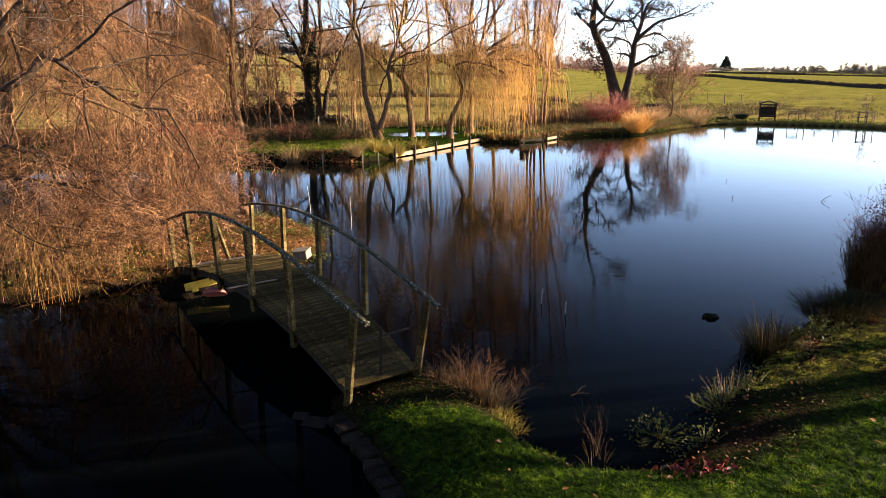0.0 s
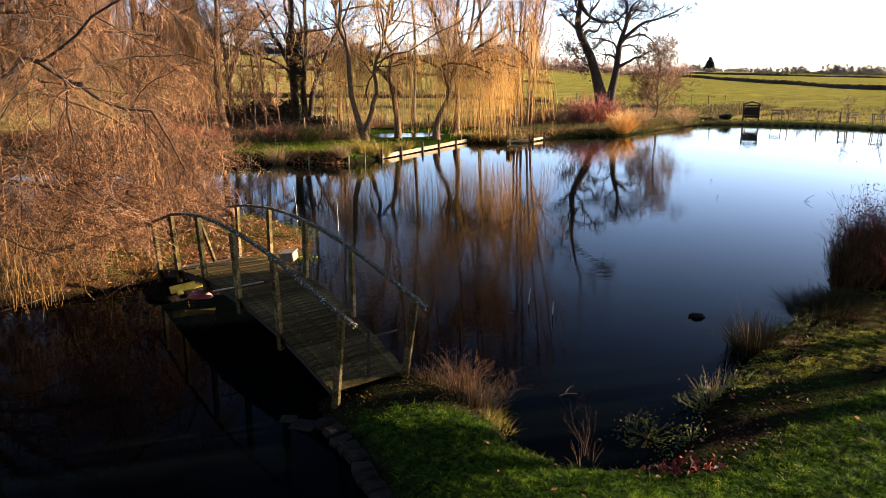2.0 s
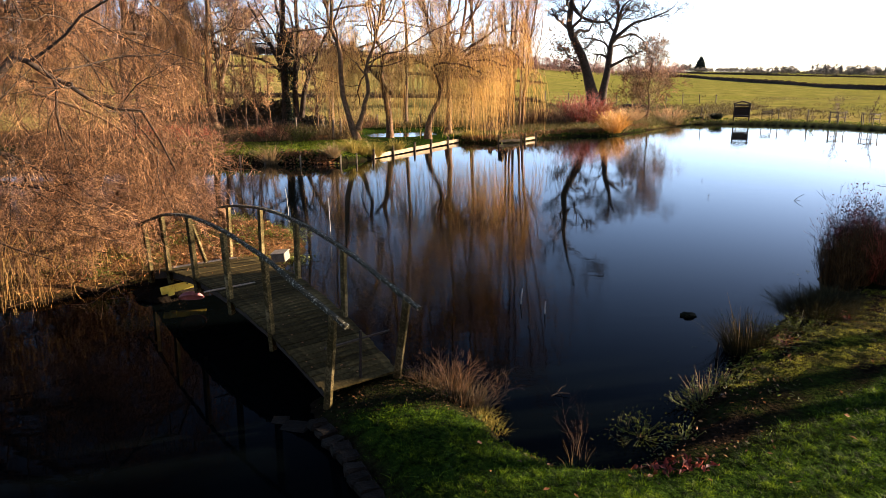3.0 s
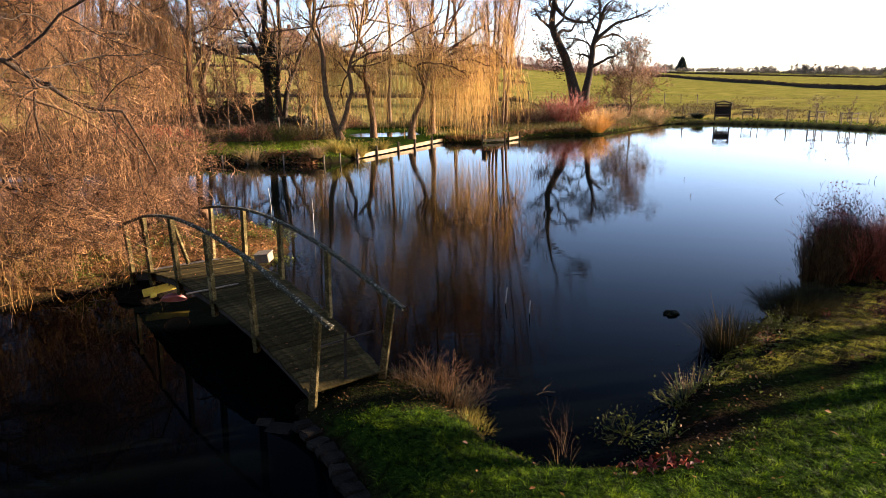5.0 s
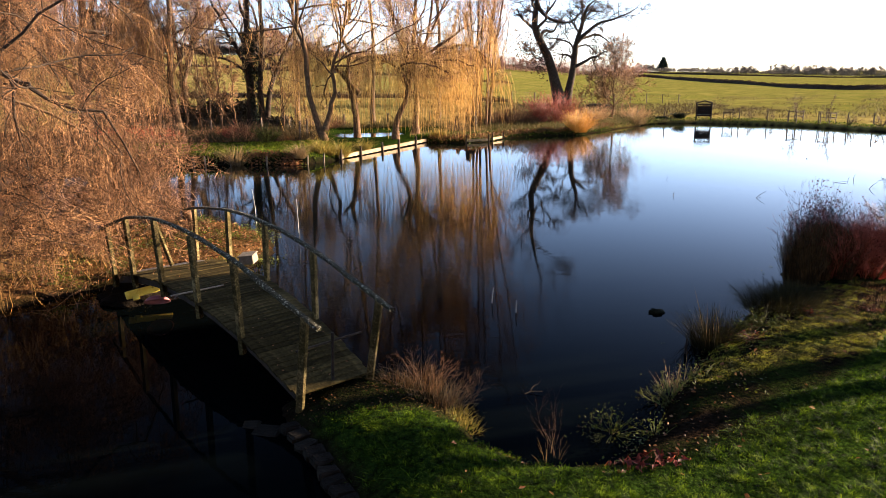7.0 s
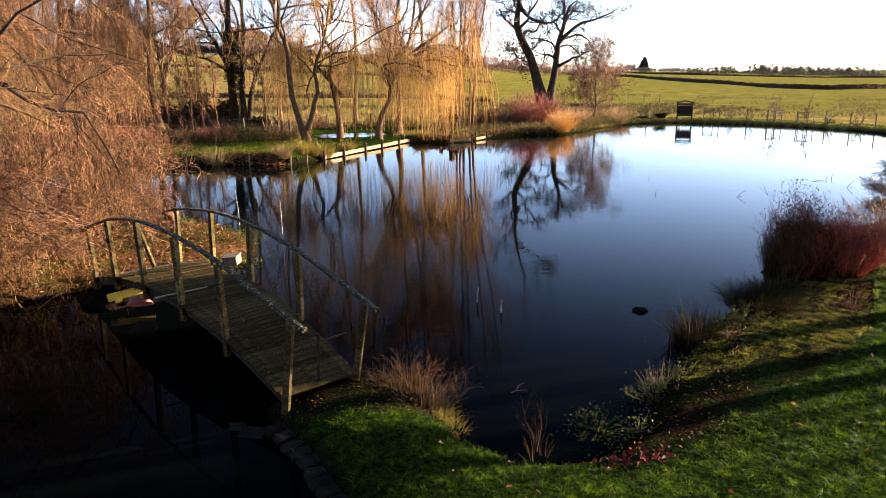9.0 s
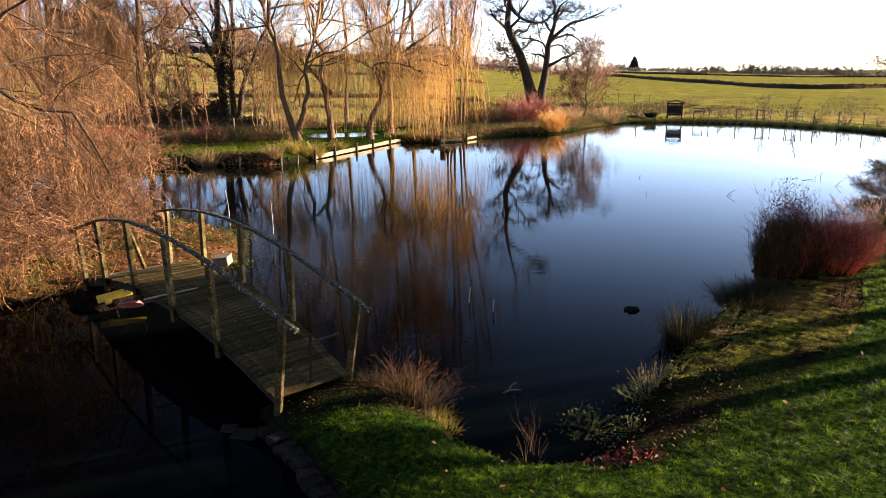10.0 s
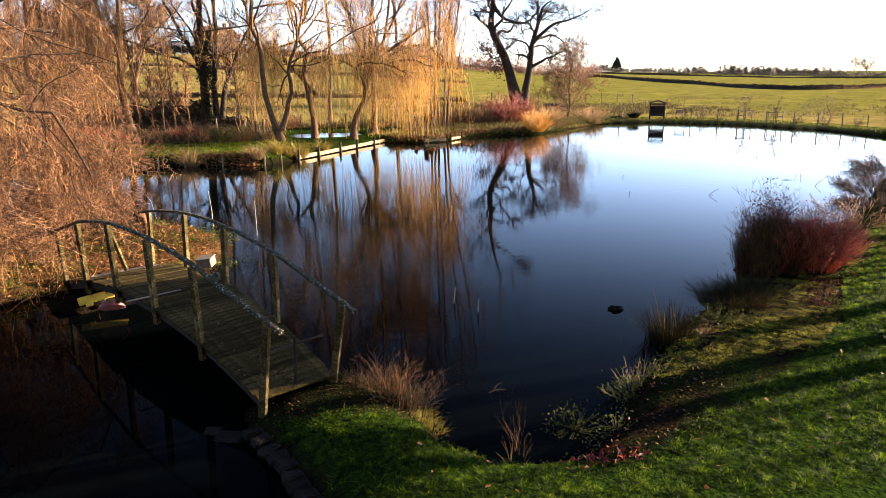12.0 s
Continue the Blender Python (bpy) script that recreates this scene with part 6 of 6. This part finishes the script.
# ivy up the many-stemmed tree
g = np.random.default_rng(730)
a, z = g.uniform(0, 2 * np.pi, 3200), g.uniform(0.2, 7.5, 3200)
cl = np.stack([-7.6 + 0.35 * (z > 3.8) * g.uniform(-1, 1, 3200) + np.cos(a) * (0.52 - 0.02 * z) + 0.25, 56.0 + np.sin(a) * (0.5 - 0.02 * z), z + 0.3], 1)
v, f = leaf_arrays(cl, 0.17 * g.uniform(0.6, 1.4, 3200), g, 0.9)
tagged(new("ivy", mesh_of("ivy", v, [f], IVY, False)), "dark glossy ivy climbing the bare tree", "ivy", kind="stuff")

# slender young stems behind the lawn
for k, (x, y, h) in enumerate(((-10.6, 55.0, 9), (-9.6, 54.2, 8), (-4.4, 56.5, 8), (-3.6, 57.5, 7.5), (-14.2, 54.6, 10), (-15.6, 55.8, 10), (-5.6, 58.0, 9), (-18.0, 55.0, 11), (-20.5, 56.5, 12), (0.6, 58.5, 7), (-12.0, 58.5, 9), (-13.0, 50.5, 5), (-11.6, 51.5, 5.5), (-10.4, 50.8, 5), (-9.2, 51.6, 5), (-14.8, 51.2, 6), (-16.4, 50.4, 5.5), (-8.4, 53.2, 5), (-5.0, 52.6, 5))):
    bare_tree("young_ash", "slender bare young tree behind the lawn", (x, y), [([(0, 0, 0), (0.1 * (-1) ** k, 0, h * 0.4), (-0.1, 0.1, h)], 0.075, 0.02)], 740 + k, BARK_PALE if k % 2 else BARK, TWIG_GREY if k % 2 else TWIG_RUST, (14, 5, 4, 3), 42, 0.14, 0.1, 0.014, "young trees behind the lawn", 0.25, 0.22)
for k, (x, y) in enumerate(((-21, 62), (-27, 60), (-33, 55), (-15, 66))):
    bare_tree("ash_tree", "tall bare tree behind the willows", (x, y), [([(0, 0, 0), (0.3, 0, 4), (-0.2, 0, 8), (0.2, 0, 15)], 0.3, 0.1), ([(0.1, 0, 3), (1.5, 0, 7), (2.5, 0, 12)], 0.2, 0.08)], 760 + k, BARK, TWIG_RUST, (12, 7, 6, 4), 48, 0.2, 0.06, 0.02, "tall trees behind the willows", 0.3, 0.35)

for k, (x, y, h) in enumerate(((-4.5, 61.0, 23), (1.8, 60.0, 25), (7.6, 61.5, 24))):
    bare_tree("ash_tree", "tall slender bare ash with a high brown crown", (x, y), [([(0, 0, 0), (0.2, 0, h * 0.3), (-0.2, 0, h * 0.6), (0.1, 0, h)], 0.17, 0.05), ([(0, 0, h * 0.42), (1.6, 0.2, h * 0.62), (2.6, 0.3, h * 0.86)], 0.10, 0.04), ([(0, 0, h * 0.42), (-1.7, -0.2, h * 0.62), (-2.8, -0.3, h * 0.86)], 0.10, 0.04)], 770 + k, BARK, TWIG_RUST, (11, 7, 6, 3), 48, 0.2, 0.04, 0.013, "tall ashes behind the golden willows", 0.45, 0.28)

# old stumps by the pale stems
for k, (x, y, h, r) in enumerate(((9.0, 53.6, 1.75, 0.28), (8.1, 53.4, 1.1, 0.2), (9.35, 53.3, 1.2, 0.22))):
    g = np.random.default_rng(780 + k)
    P = smooth_line([(0, 0, -0.1), (0.03, 0, h * 0.5), (-0.04, 0.02, h)], 9, g, 0.02)[None]
    v, f = tube_arrays(P, (r * (1 + 0.12 * g.normal(size=9)))[None] * np.linspace(1.25, 0.8, 9)[None], 10)
    top = len(v) - 10
    me = mesh_of("tree_stump", v, [f, np.arange(top, top + 10)[None]], OAK_BARK)
    ob = tagged(new("tree_stump", me), "tall broken dark tree stump on the bank", "tree stump", "stumps on the bank")
    ob.location = (x, y, ground_z(x, y))
# a felled log below the oaks
P = smooth_line([(27.2, 79.5, 0.75), (28.6, 79.0, 0.8), (30.2, 78.8, 0.72)], 8)[None]
v, f = tube_arrays(P, np.array([[0.25, 0.28, 0.27, 0.26, 0.25, 0.22, 0.2, 0.16]]), 9)
tagged(new("fallen_log", mesh_of("fallen_log", v, [f], OAK_BARK)), "fallen dark log lying in the grass", "log")

# ---------------------------------------------------------------- distance: hedges, woods, houses
def at_az(az, r):
    return (math.sin(radians(az)) * r, math.cos(radians(az)) * r)


evergreen_bank("field_hedge", "dark clipped hedge across the pasture", [(106, 320), (118, 292), (121, 262), (108, 205), (108, 178), (106, 150), (112, 142), (135, 152), (175, 180)], 1.1, 2.4, 18000, 800, HEDGE_FAR, 0.32, 400)
evergreen_bank("field_hedge", "low dark hedge below the skyline", [at_az(a, r) for a, r in ((20, 470), (25, 440), (30, 430), (36, 450), (43, 460))], 1.1, 2.5, 10000, 803, HEDGE_FAR, 0.5, 300)
evergreen_bank("field_hedge", "low scrubby hedge at the foot of the hill", [(-34, 84), (-20, 88), (-6, 90), (8, 90), (20, 87)], 0.75, 1.0, 3000, 804, HEDGE_FAR, 0.25, 160)
evergreen_bank("field_hedge", "dark hedge along the hillside", [(-60, 150), (-35, 155), (-10, 152), (15, 150), (35, 152)], 0.7, 1.6, 4000, 801, HEDGE_FAR, 0.4, 200)
evergreen_bank("field_hedge", "dark hedge along the hill crest", [(-130, 205), (-90, 228), (-50, 236), (-20, 246), (15, 258), (45, 280), (80, 320), (110, 350)], 2.6, 3.0, 9000, 802, HEDGE_FAR, 0.8, 300)


def far_wood(name, label, line, n, height, seed, mat=FAR_TREE, spread=6.0, per=(8, 5)):
    """Winter trees too far off to count."""
    g = np.random.default_rng(seed)
    P = smooth_line([(x, y, 0) for x, y in line], 300)
    base = P[g.integers(0, 300, n)] + g.normal(scale=spread, size=(n, 3)) * np.array([1, 1, 0])
    base[:, 2] = land(base[:, 0], base[:, 1])[0] - 0.3
    h = g.uniform(*height, n)
    s = np.linspace(0, 1, 4)[None, :, None]
    T = base[:, None, :] + s * np.stack([g.normal(scale=0.06, size=n) * h, 0 * h, h], 1)[:, None, :]
    R = (0.016 * h)[:, None] * np.array([[1, 0.8, 0.6, 0.3]])
    A = grow(g, T, R, per[0], 55, 0.55, 4, 0.25, 0.05, 0.6, 0.2)
    B = grow(g, *A, per[1], 50, 0.6, 3, 0.3, 0.05, 0.7, 0.2)
    m = 0.00016 * np.hypot(base[:, 0], base[:, 1]).mean()
    v, f = joined([tube_arrays(T, R, 5), tube_arrays(A[0], np.maximum(A[1], m), 3), tube_arrays(B[0], np.maximum(B[1], m), 3)])
    tagged(new(name, mesh_of(name, v, f, mat)), label, "trees", kind="stuff")


for az, wide, n, tall in ((23.6, 0.9, 24, 4.6), (26.7, 0.5, 9, 3.2), (28.4, 0.5, 14, 4.2), (30.2, 0.9, 26, 4.8), (32.9, 0.7, 26, 6.2), (34.6, 0.9, 32, 6.0), (36.7, 0.9, 32, 5.6), (38.8, 1.0, 32, 5.6), (44.5, 1.6, 40, 5.4)):
    far_wood("far_trees", "grove of distant bare trees on the skyline", [at_az(az - wide, 600), at_az(az, 605), at_az(az + wide, 600)], n, (tall * 0.6, tall * 1.15), 811 + int(az), FAR_TREE, 3.0, (10, 6))
far_wood("far_scrub", "low hedgerow scrub under the skyline trees", [at_az(a, 590) for a in (21, 25, 29, 33, 38, 43, 48)], 950, (1.2, 3.0), 812, FAR_TREE, 7.0, (7, 4))
far_wood("far_poplars", "tall pale bare poplars in the distance", [at_az(a, 560) for a in (40.6, 41.2, 41.8)], 9, (9, 14), 813, FAR_PALE, 3.0, (10, 6))
far_wood("hill_trees", "bare trees along the hill crest", [(-140, 205), (-90, 232), (-55, 240), (-25, 250)], 46, (4, 8), 814)
far_wood("hill_trees", "russet winter trees along the hill crest", [(-110, 216), (-70, 232), (-30, 240), (0, 246), (28, 256), (55, 275)], 230, (3, 6.5), 816, FAR_RED, 4.0, (7, 4))
far_wood("hill_trees", "reddish bare trees beyond the oaks", [at_az(a, 300) for a in (6, 9, 12, 15, 17, 20, 22)], 160, (3.0, 5.5), 815, FAR_RED, 6.0, (10, 6))
p = at_az(24.5, 600)
conifer("far_conifer", "dark pointed conifer on the skyline", p, 11.5, 4.6, 820, 17, 17, 0.5)

ROOF = material("clay_roof", [(0.10, 0.055, 0.035), (0.20, 0.11, 0.07)], 0.85, 1.5)
RENDERED = material("cream_render", [(0.30, 0.21, 0.14), (0.42, 0.30, 0.20)], 0.8, 0.6)
WINDOW_DARK = material("dark_window_pane", [(0.02, 0.02, 0.025), (0.04, 0.04, 0.05)], 0.1, 1.0, spec=0.5)


def house(at, size, turn, label, roof_h=2.6):
    w, d, h = size
    e = thing("hill_house", label, "house", (at[0], at[1], ground_z(*at) - 0.3))
    e.rotation_euler = (0, 0, radians(turn))
    bm = bmesh.new()
    vs = [bm.verts.new(c) for c in ((-w / 2, -d / 2, 0), (w / 2, -d / 2, 0), (w / 2, d / 2, 0), (-w / 2, d / 2, 0), (-w / 2, -d / 2, h), (w / 2, -d / 2, h), (w / 2, d / 2, h), (-w / 2, d / 2, h), (-w / 2, 0, h + roof_h), (w / 2, 0, h + roof_h))]
    for f in ((0, 1, 5, 4), (2, 3, 7, 6), (1, 2, 6, 9, 5), (3, 0, 4, 8, 7), (4, 5, 9, 8), (6, 7, 8, 9)):
        bm.faces.new([vs[i] for i in f])
    part("wall", bm, RENDERED, e)
    sl = math.hypot(d / 2 + 0.4, roof_h)
    for sgn in (-1, 1):
        m = Matrix.Translation((0, sgn * (d / 4 + 0.1), h + roof_h / 2 + 0.12)) @ Matrix.Rotation(-sgn * math.atan2(roof_h, d / 2), 4, "X")
        part_of("roof", box_mesh("roof", (w + 0.8, sl + 0.4, 0.2), ROOF, 0.03), e, at=m)
    part_of("chimney", box_mesh("chimney", (0.9, 0.9, 2.2), ROOF, 0.05), e, at=(w * 0.3, 0, h + roof_h + 0.5))
    for x in (-0.3, 0, 0.3):
        for z in (0.28, 0.72):
            part_of("window", box_mesh("window", (1.1, 0.1, 1.3), WINDOW_DARK, 0.02), e, at=(x * w, -d / 2 - 0.02, z * h))
    return e


house(at_az(-6.6, 244), (11, 8, 5.6), 35, "cream rendered house with a clay roof on the hill")
house(at_az(7.7, 285), (8, 6, 3.6), -15, "brown roofed cottage half hidden behind trees", 3.4)

# ---------------------------------------------------------------- things on the island, the bridge and in the water
YELLOW = material("weathered_yellow_paint", [(0.85, 0.60, 0.06), (0.98, 0.78, 0.14)], 0.7, 9.0, 0.002, 80)
PINK = material("faded_pink_plastic", [(0.36, 0.12, 0.12), (0.48, 0.19, 0.18)], 0.45, 6.0)
CREAM = material("cream_plastic", [(0.16, 0.13, 0.085), (0.32, 0.275, 0.20)], 0.7, 5.0)
CANE = material("bleached_cane", [(0.45, 0.40, 0.31), (0.75, 0.68, 0.56)], 0.7, 8.0)
PALE_WOOD = material("bleached_pole_wood", [(0.20, 0.165, 0.12), (0.38, 0.32, 0.25)], 0.8, 8.0)

e = thing("yellow_trestle", "weathered yellow wooden board lying at the bridge foot", "board", (-4.18, 14.09, 0.30))
e.rotation_euler = (radians(-25), radians(-5), radians(30))
bm = bmesh.new()
box_bm(bm, (0.86, 0.05, 0.16), None, 0.012)
board = part("board", bm, YELLOW, e)
for x in (-0.26,):
    part_of("block", box_mesh("block", (0.12, 0.10, 0.10), YELLOW, 0.01), e, at=(x, -0.06, -0.09))
bm = bmesh.new()
bmesh.ops.create_cone(bm, cap_ends=True, segments=14, radius1=0.022, radius2=0.022, depth=0.004, matrix=Matrix.Translation((0.1, -0.023, 0.03)) @ Matrix.Rotation(radians(90), 4, "X"))
part("knot_hole", bm, WOOD_DARK, board, "dark hole")

net = thing("pond_dipper", "faded pink round dipper on a long bleached wooden pole", "dipper", (-3.82, 13.40, 0.27))
net.rotation_euler = (radians(150), radians(6), radians(20))
bm = bmesh.new()
rings = []
for r, z in ((0.02, -0.10), (0.13, -0.10), (0.20, -0.05), (0.24, 0.0), (0.25, 0.012), (0.23, 0.004), (0.19, -0.04), (0.12, -0.085), (0.01, -0.088)):
    rings.append([bm.verts.new((r * math.cos(a), 0.82 * r * math.sin(a), z)) for a in [k * 2 * math.pi / 24 for k in range(24)]])
for r0, r1 in zip(rings, rings[1:]):
    for k in range(24):
        bm.faces.new((r0[k], r0[(k + 1) % 24], r1[(k + 1) % 24], r1[k]))
bmesh.ops.recalc_face_normals(bm, faces=bm.faces)
part("bowl", bm, PINK, net, smooth=True)
pole = tagged(new("wooden_pole", None), "bleached wooden pole resting on the bridge deck", "pole")
pole.location = (-2.63, 11.65, 0.98)
P = np.array([[(-0.39, -0.23, -0.005), (0.0, 0.0, 0.0), (0.38, 0.23, 0.005)]], float)
v, f = tube_arrays(P, np.array([[0.016, 0.016, 0.013]]), 8)
part_of("shaft", mesh_of("shaft", v, [f], PALE_WOOD), pole)

bx = thing("feed_box", "cream lidded box with a dark open side on the island edge", "box", (-2.42, 15.95, 0.30))
bx.scale = (0.8, 0.8, 0.85)
bx.rotation_euler = (radians(4), radians(-6), radians(-14))
body = part_of("body", box_mesh("body", (0.42, 0.40, 0.22), CREAM, 0.015), bx, at=(0, 0, 0.11))
part_of("lid", box_mesh("lid", (0.46, 0.44, 0.035), CREAM, 0.01), bx, at=(0, 0, 0.24))
part_of("opening", box_mesh("opening", (0.006, 0.3, 0.16), WOOD_DARK, 0.002), body, "dark opening", at=(-0.212, 0, 0))

bm = bmesh.new()
bmesh.ops.create_icosphere(bm, subdivisions=4, radius=1.0)
for q in bm.verts:
    c = q.co * 3.1
    q.co = Vector((q.co.x * 0.85, q.co.y * 0.6, q.co.z * 0.2)) * (1 + 0.22 * noise.noise(c) + 0.10 * noise.noise(c * 3))
heap = tagged(part("mud_mound", bm, material("wet_black_debris", [(0.004, 0.003, 0.002), (0.014, 0.010, 0.006)], 0.9, 7.0, 0.05, 26, spec=0.02), smooth=True), "dark wet heap of mud and debris beside the bridge", "debris heap")
heap.matrix_basis = pose(-4.75, 14.75, 0.0, 0, 0, 110)
st = box_mesh("leaning_stake", (0.085, 0.06, 1.0), WOOD, 0.006)
ob = tagged(new("leaning_stake", st), "pale thin stake leaning against the bridge rail", "stake")
ob.matrix_basis = beam((-3.75, 14.45, 0.71), (-4.02, 14.50, 1.66))
P = smooth_line([(-4.45, 19.3, 0.2), (-4.4, 19.3, 0.6), (-4.5, 19.25, 1.0)], 6)[None]
v, f = tube_arrays(P, np.array([[0.14, 0.11, 0.10, 0.10, 0.10, 0.09]]), 9)
tagged(new("tree_stump", mesh_of("tree_stump", v, [f, np.arange(45, 54)[None]], BARK_PALE)), "short reddish cut trunk on the island", "tree stump")

# wire mesh laid over the far end of the deck
P0 = []
for k in range(26):
    s = 0.86 + 0.13 * k / 25
    P0.append([on_bridge(s, o, deck_z(s) + 0.006) for o in np.linspace(-0.45, 0.45, 6)])
for o in np.linspace(-0.45, 0.45, 20):
    P0.append([on_bridge(s, o, deck_z(s) + 0.008) for s in np.linspace(0.86, 0.99, 6)])
v, f = tube_arrays(np.array([[tuple(q) for q in r] for r in P0]), np.full((len(P0), 6), 0.0022), 3)
tagged(new("chicken_wire", mesh_of("chicken_wire", v, [f], material("galvanised_wire", [(0.3, 0.28, 0.24), (0.45, 0.42, 0.36)], 0.45, 4.0, metal=0.8))), "wire netting nailed over the deck against slipping", "wire netting")


def stick(label, pts, r, mat, name="stick", category="stick", group=""):
    P = smooth_line(pts, 7)[None]
    v, f = tube_arrays(P, np.linspace(r, r * 0.6, 7)[None], 6)
    return tagged(new(name, mesh_of(name, v, [f], mat)), label, category, group)


stick("thin pale stake standing in the pond", [(2.73, 13.05, -0.3), (2.74, 13.05, 0.1), (2.76, 13.02, 0.34)], 0.014, CANE)
stick("thin pale stake standing in the pond", [(3.08, 12.4, -0.3), (3.08, 12.4, 0.1), (3.09, 12.39, 0.26)], 0.014, CANE)
stick("tall thin cane standing in the pond", [(-1.62, 20.3, -0.3), (-1.62, 20.3, 0.5), (-1.63, 20.3, 1.02)], 0.014, CANE, "cane", "cane", "canes in the pond")
stick("tall thin cane standing in the pond", [(-3.05, 21.9, -0.3), (-3.05, 21.9, 0.5), (-3.1, 21.9, 1.1)], 0.014, CANE, "cane", "cane", "canes in the pond")
stick("short stake at the water's edge by the rushes", [(5.35, 10.0, -0.2), (5.36, 10.0, 0.1), (5.37, 10.0, 0.26)], 0.025, WOOD_DARK)
TW = "thin dead twig standing out of the water"
for k, (x, y, dx, dz) in enumerate(((14.6, 23.3, 0.35, 0.22), (14.6, 23.3, 0.3, -0.02), (11.9, 24.3, 0.02, 0.12), (13.5, 28.3, 0.02, 0.1), (19.6, 26.0, 0.6, 0.03), (19.2, 26.1, 0.02, 0.16), (21.0, 26.6, 0.05, 0.22), (20.6, 26.4, 0.02, 0.14), (19.9, 24.3, 0.3, 0.25), (19.9, 24.3, 0.35, -0.02), (2.35, 8.95, 0.3, 0.03), (2.5, 9.05, 0.12, 0.1))):
    stick(TW, [(x, y, -0.02), (x + dx * 0.5, y + 0.02, dz * 0.5 + 0.01), (x + dx, y - 0.03, dz + 0.01)], 0.010 if y > 15 else 0.006, WOOD_DARK if y > 15 else TWIG_GREY, "water_twig", "twig", "twigs in the water")
# a mossy lump and floating weed
bm = bmesh.new()
bmesh.ops.create_icosphere(bm, subdivisions=3, radius=0.5)
for q in bm.verts:
    q.co = Vector((q.co.x * 0.27, q.co.y * 0.22, q.co.z * 0.11)) * (1 + 0.55 * noise.noise(q.co * 5) + 0.2 * noise.noise(q.co * 13))
ob = tagged(part("mossy_stone", bm, material("wet_moss", [(0.008, 0.008, 0.004), (0.026, 0.024, 0.010)], 0.9, 12, 0.02, 40, spec=0.03), smooth=True), "small dark mossy stone breaking the water", "stone")
ob.location = (5.75, 11.98, 0.015)
loose_leaves("floating_leaves", "small leaves floating by the shore", 900, (4.0, 8.4, 10.5, 16), 830, lambda x, y, z, s: (s < 0.0) & (s > -1.0) & (waves(x, y, 2.4) > 0.35), 0.05, LEAF_GREEN, 0.006, 0.08)
clump("water_weed", "dark tuft of weed growing out of the water", (8.3, 13.7), 0.2, 0.5, 200, 831, SEDGE_DARK, 0.010, 0.7, 0.9)
shrub("water_weed", "sparse dark weed stems in the shallows", (8.6, 13.9), 0.30, 1.1, 832, TWIG_DARK, 16, (3, 3), 0.004)

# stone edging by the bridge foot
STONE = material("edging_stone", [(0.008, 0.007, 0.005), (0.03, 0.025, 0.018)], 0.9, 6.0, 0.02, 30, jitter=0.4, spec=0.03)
edge = thing("stone_edging", "worn stone slabs edging the near bank", "edging", kind="structure")
g = random.Random(12)
line = [(-0.92, 8.35), (-0.70, 7.95), (-0.48, 7.55), (-0.30, 7.1), (-0.14, 6.65), (0.02, 6.25), (0.12, 5.9), (0.22, 5.5)]
for k, ((x0, y0), (x1, y1)) in enumerate(zip(line, line[1:])):
    for off in (0.0, 0.5):
        w = g.uniform(0.20, 0.24)
        x, y = x0 + (x1 - x0) * (off + 0.25), y0 + (y1 - y0) * (off + 0.25)
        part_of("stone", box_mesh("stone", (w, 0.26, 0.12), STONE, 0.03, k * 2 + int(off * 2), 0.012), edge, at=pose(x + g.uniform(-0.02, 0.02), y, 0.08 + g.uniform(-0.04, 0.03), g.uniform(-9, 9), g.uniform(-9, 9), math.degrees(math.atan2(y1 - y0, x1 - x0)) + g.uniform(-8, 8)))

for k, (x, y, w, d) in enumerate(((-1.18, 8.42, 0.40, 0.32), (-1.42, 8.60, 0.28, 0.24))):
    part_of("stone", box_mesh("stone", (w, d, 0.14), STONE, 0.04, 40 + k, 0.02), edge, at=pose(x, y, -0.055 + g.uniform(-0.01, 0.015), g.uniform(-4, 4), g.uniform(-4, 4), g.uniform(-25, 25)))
loose_leaves("bank_litter", "damp brown leaf litter at the bridge foot", 220, (-1.3, 7.9, 1.2, 9.2), 319, lambda x, y, z, s: (s > 0.02) & (bare(x, y) > 0.3), 0.032, LEAF_LITTER, 0.02, 0.5)

# leaves blown onto the deck
gd = np.random.default_rng(840)
P = np.array([tuple(on_bridge(a, o, deck_z(a) + 0.008)) for a, o in zip(gd.uniform(0.02, 0.98, 110), gd.uniform(-0.5, 0.5, 110))])
v, f = leaf_arrays(P, 0.045 * gd.uniform(0.5, 1.3, 110), gd, 0.15)
tagged(new("deck_leaves", mesh_of("deck_leaves", v, [f], LEAF_LITTER, False)), "small wet leaves stuck to the bridge deck", "leaves", kind="stuff")
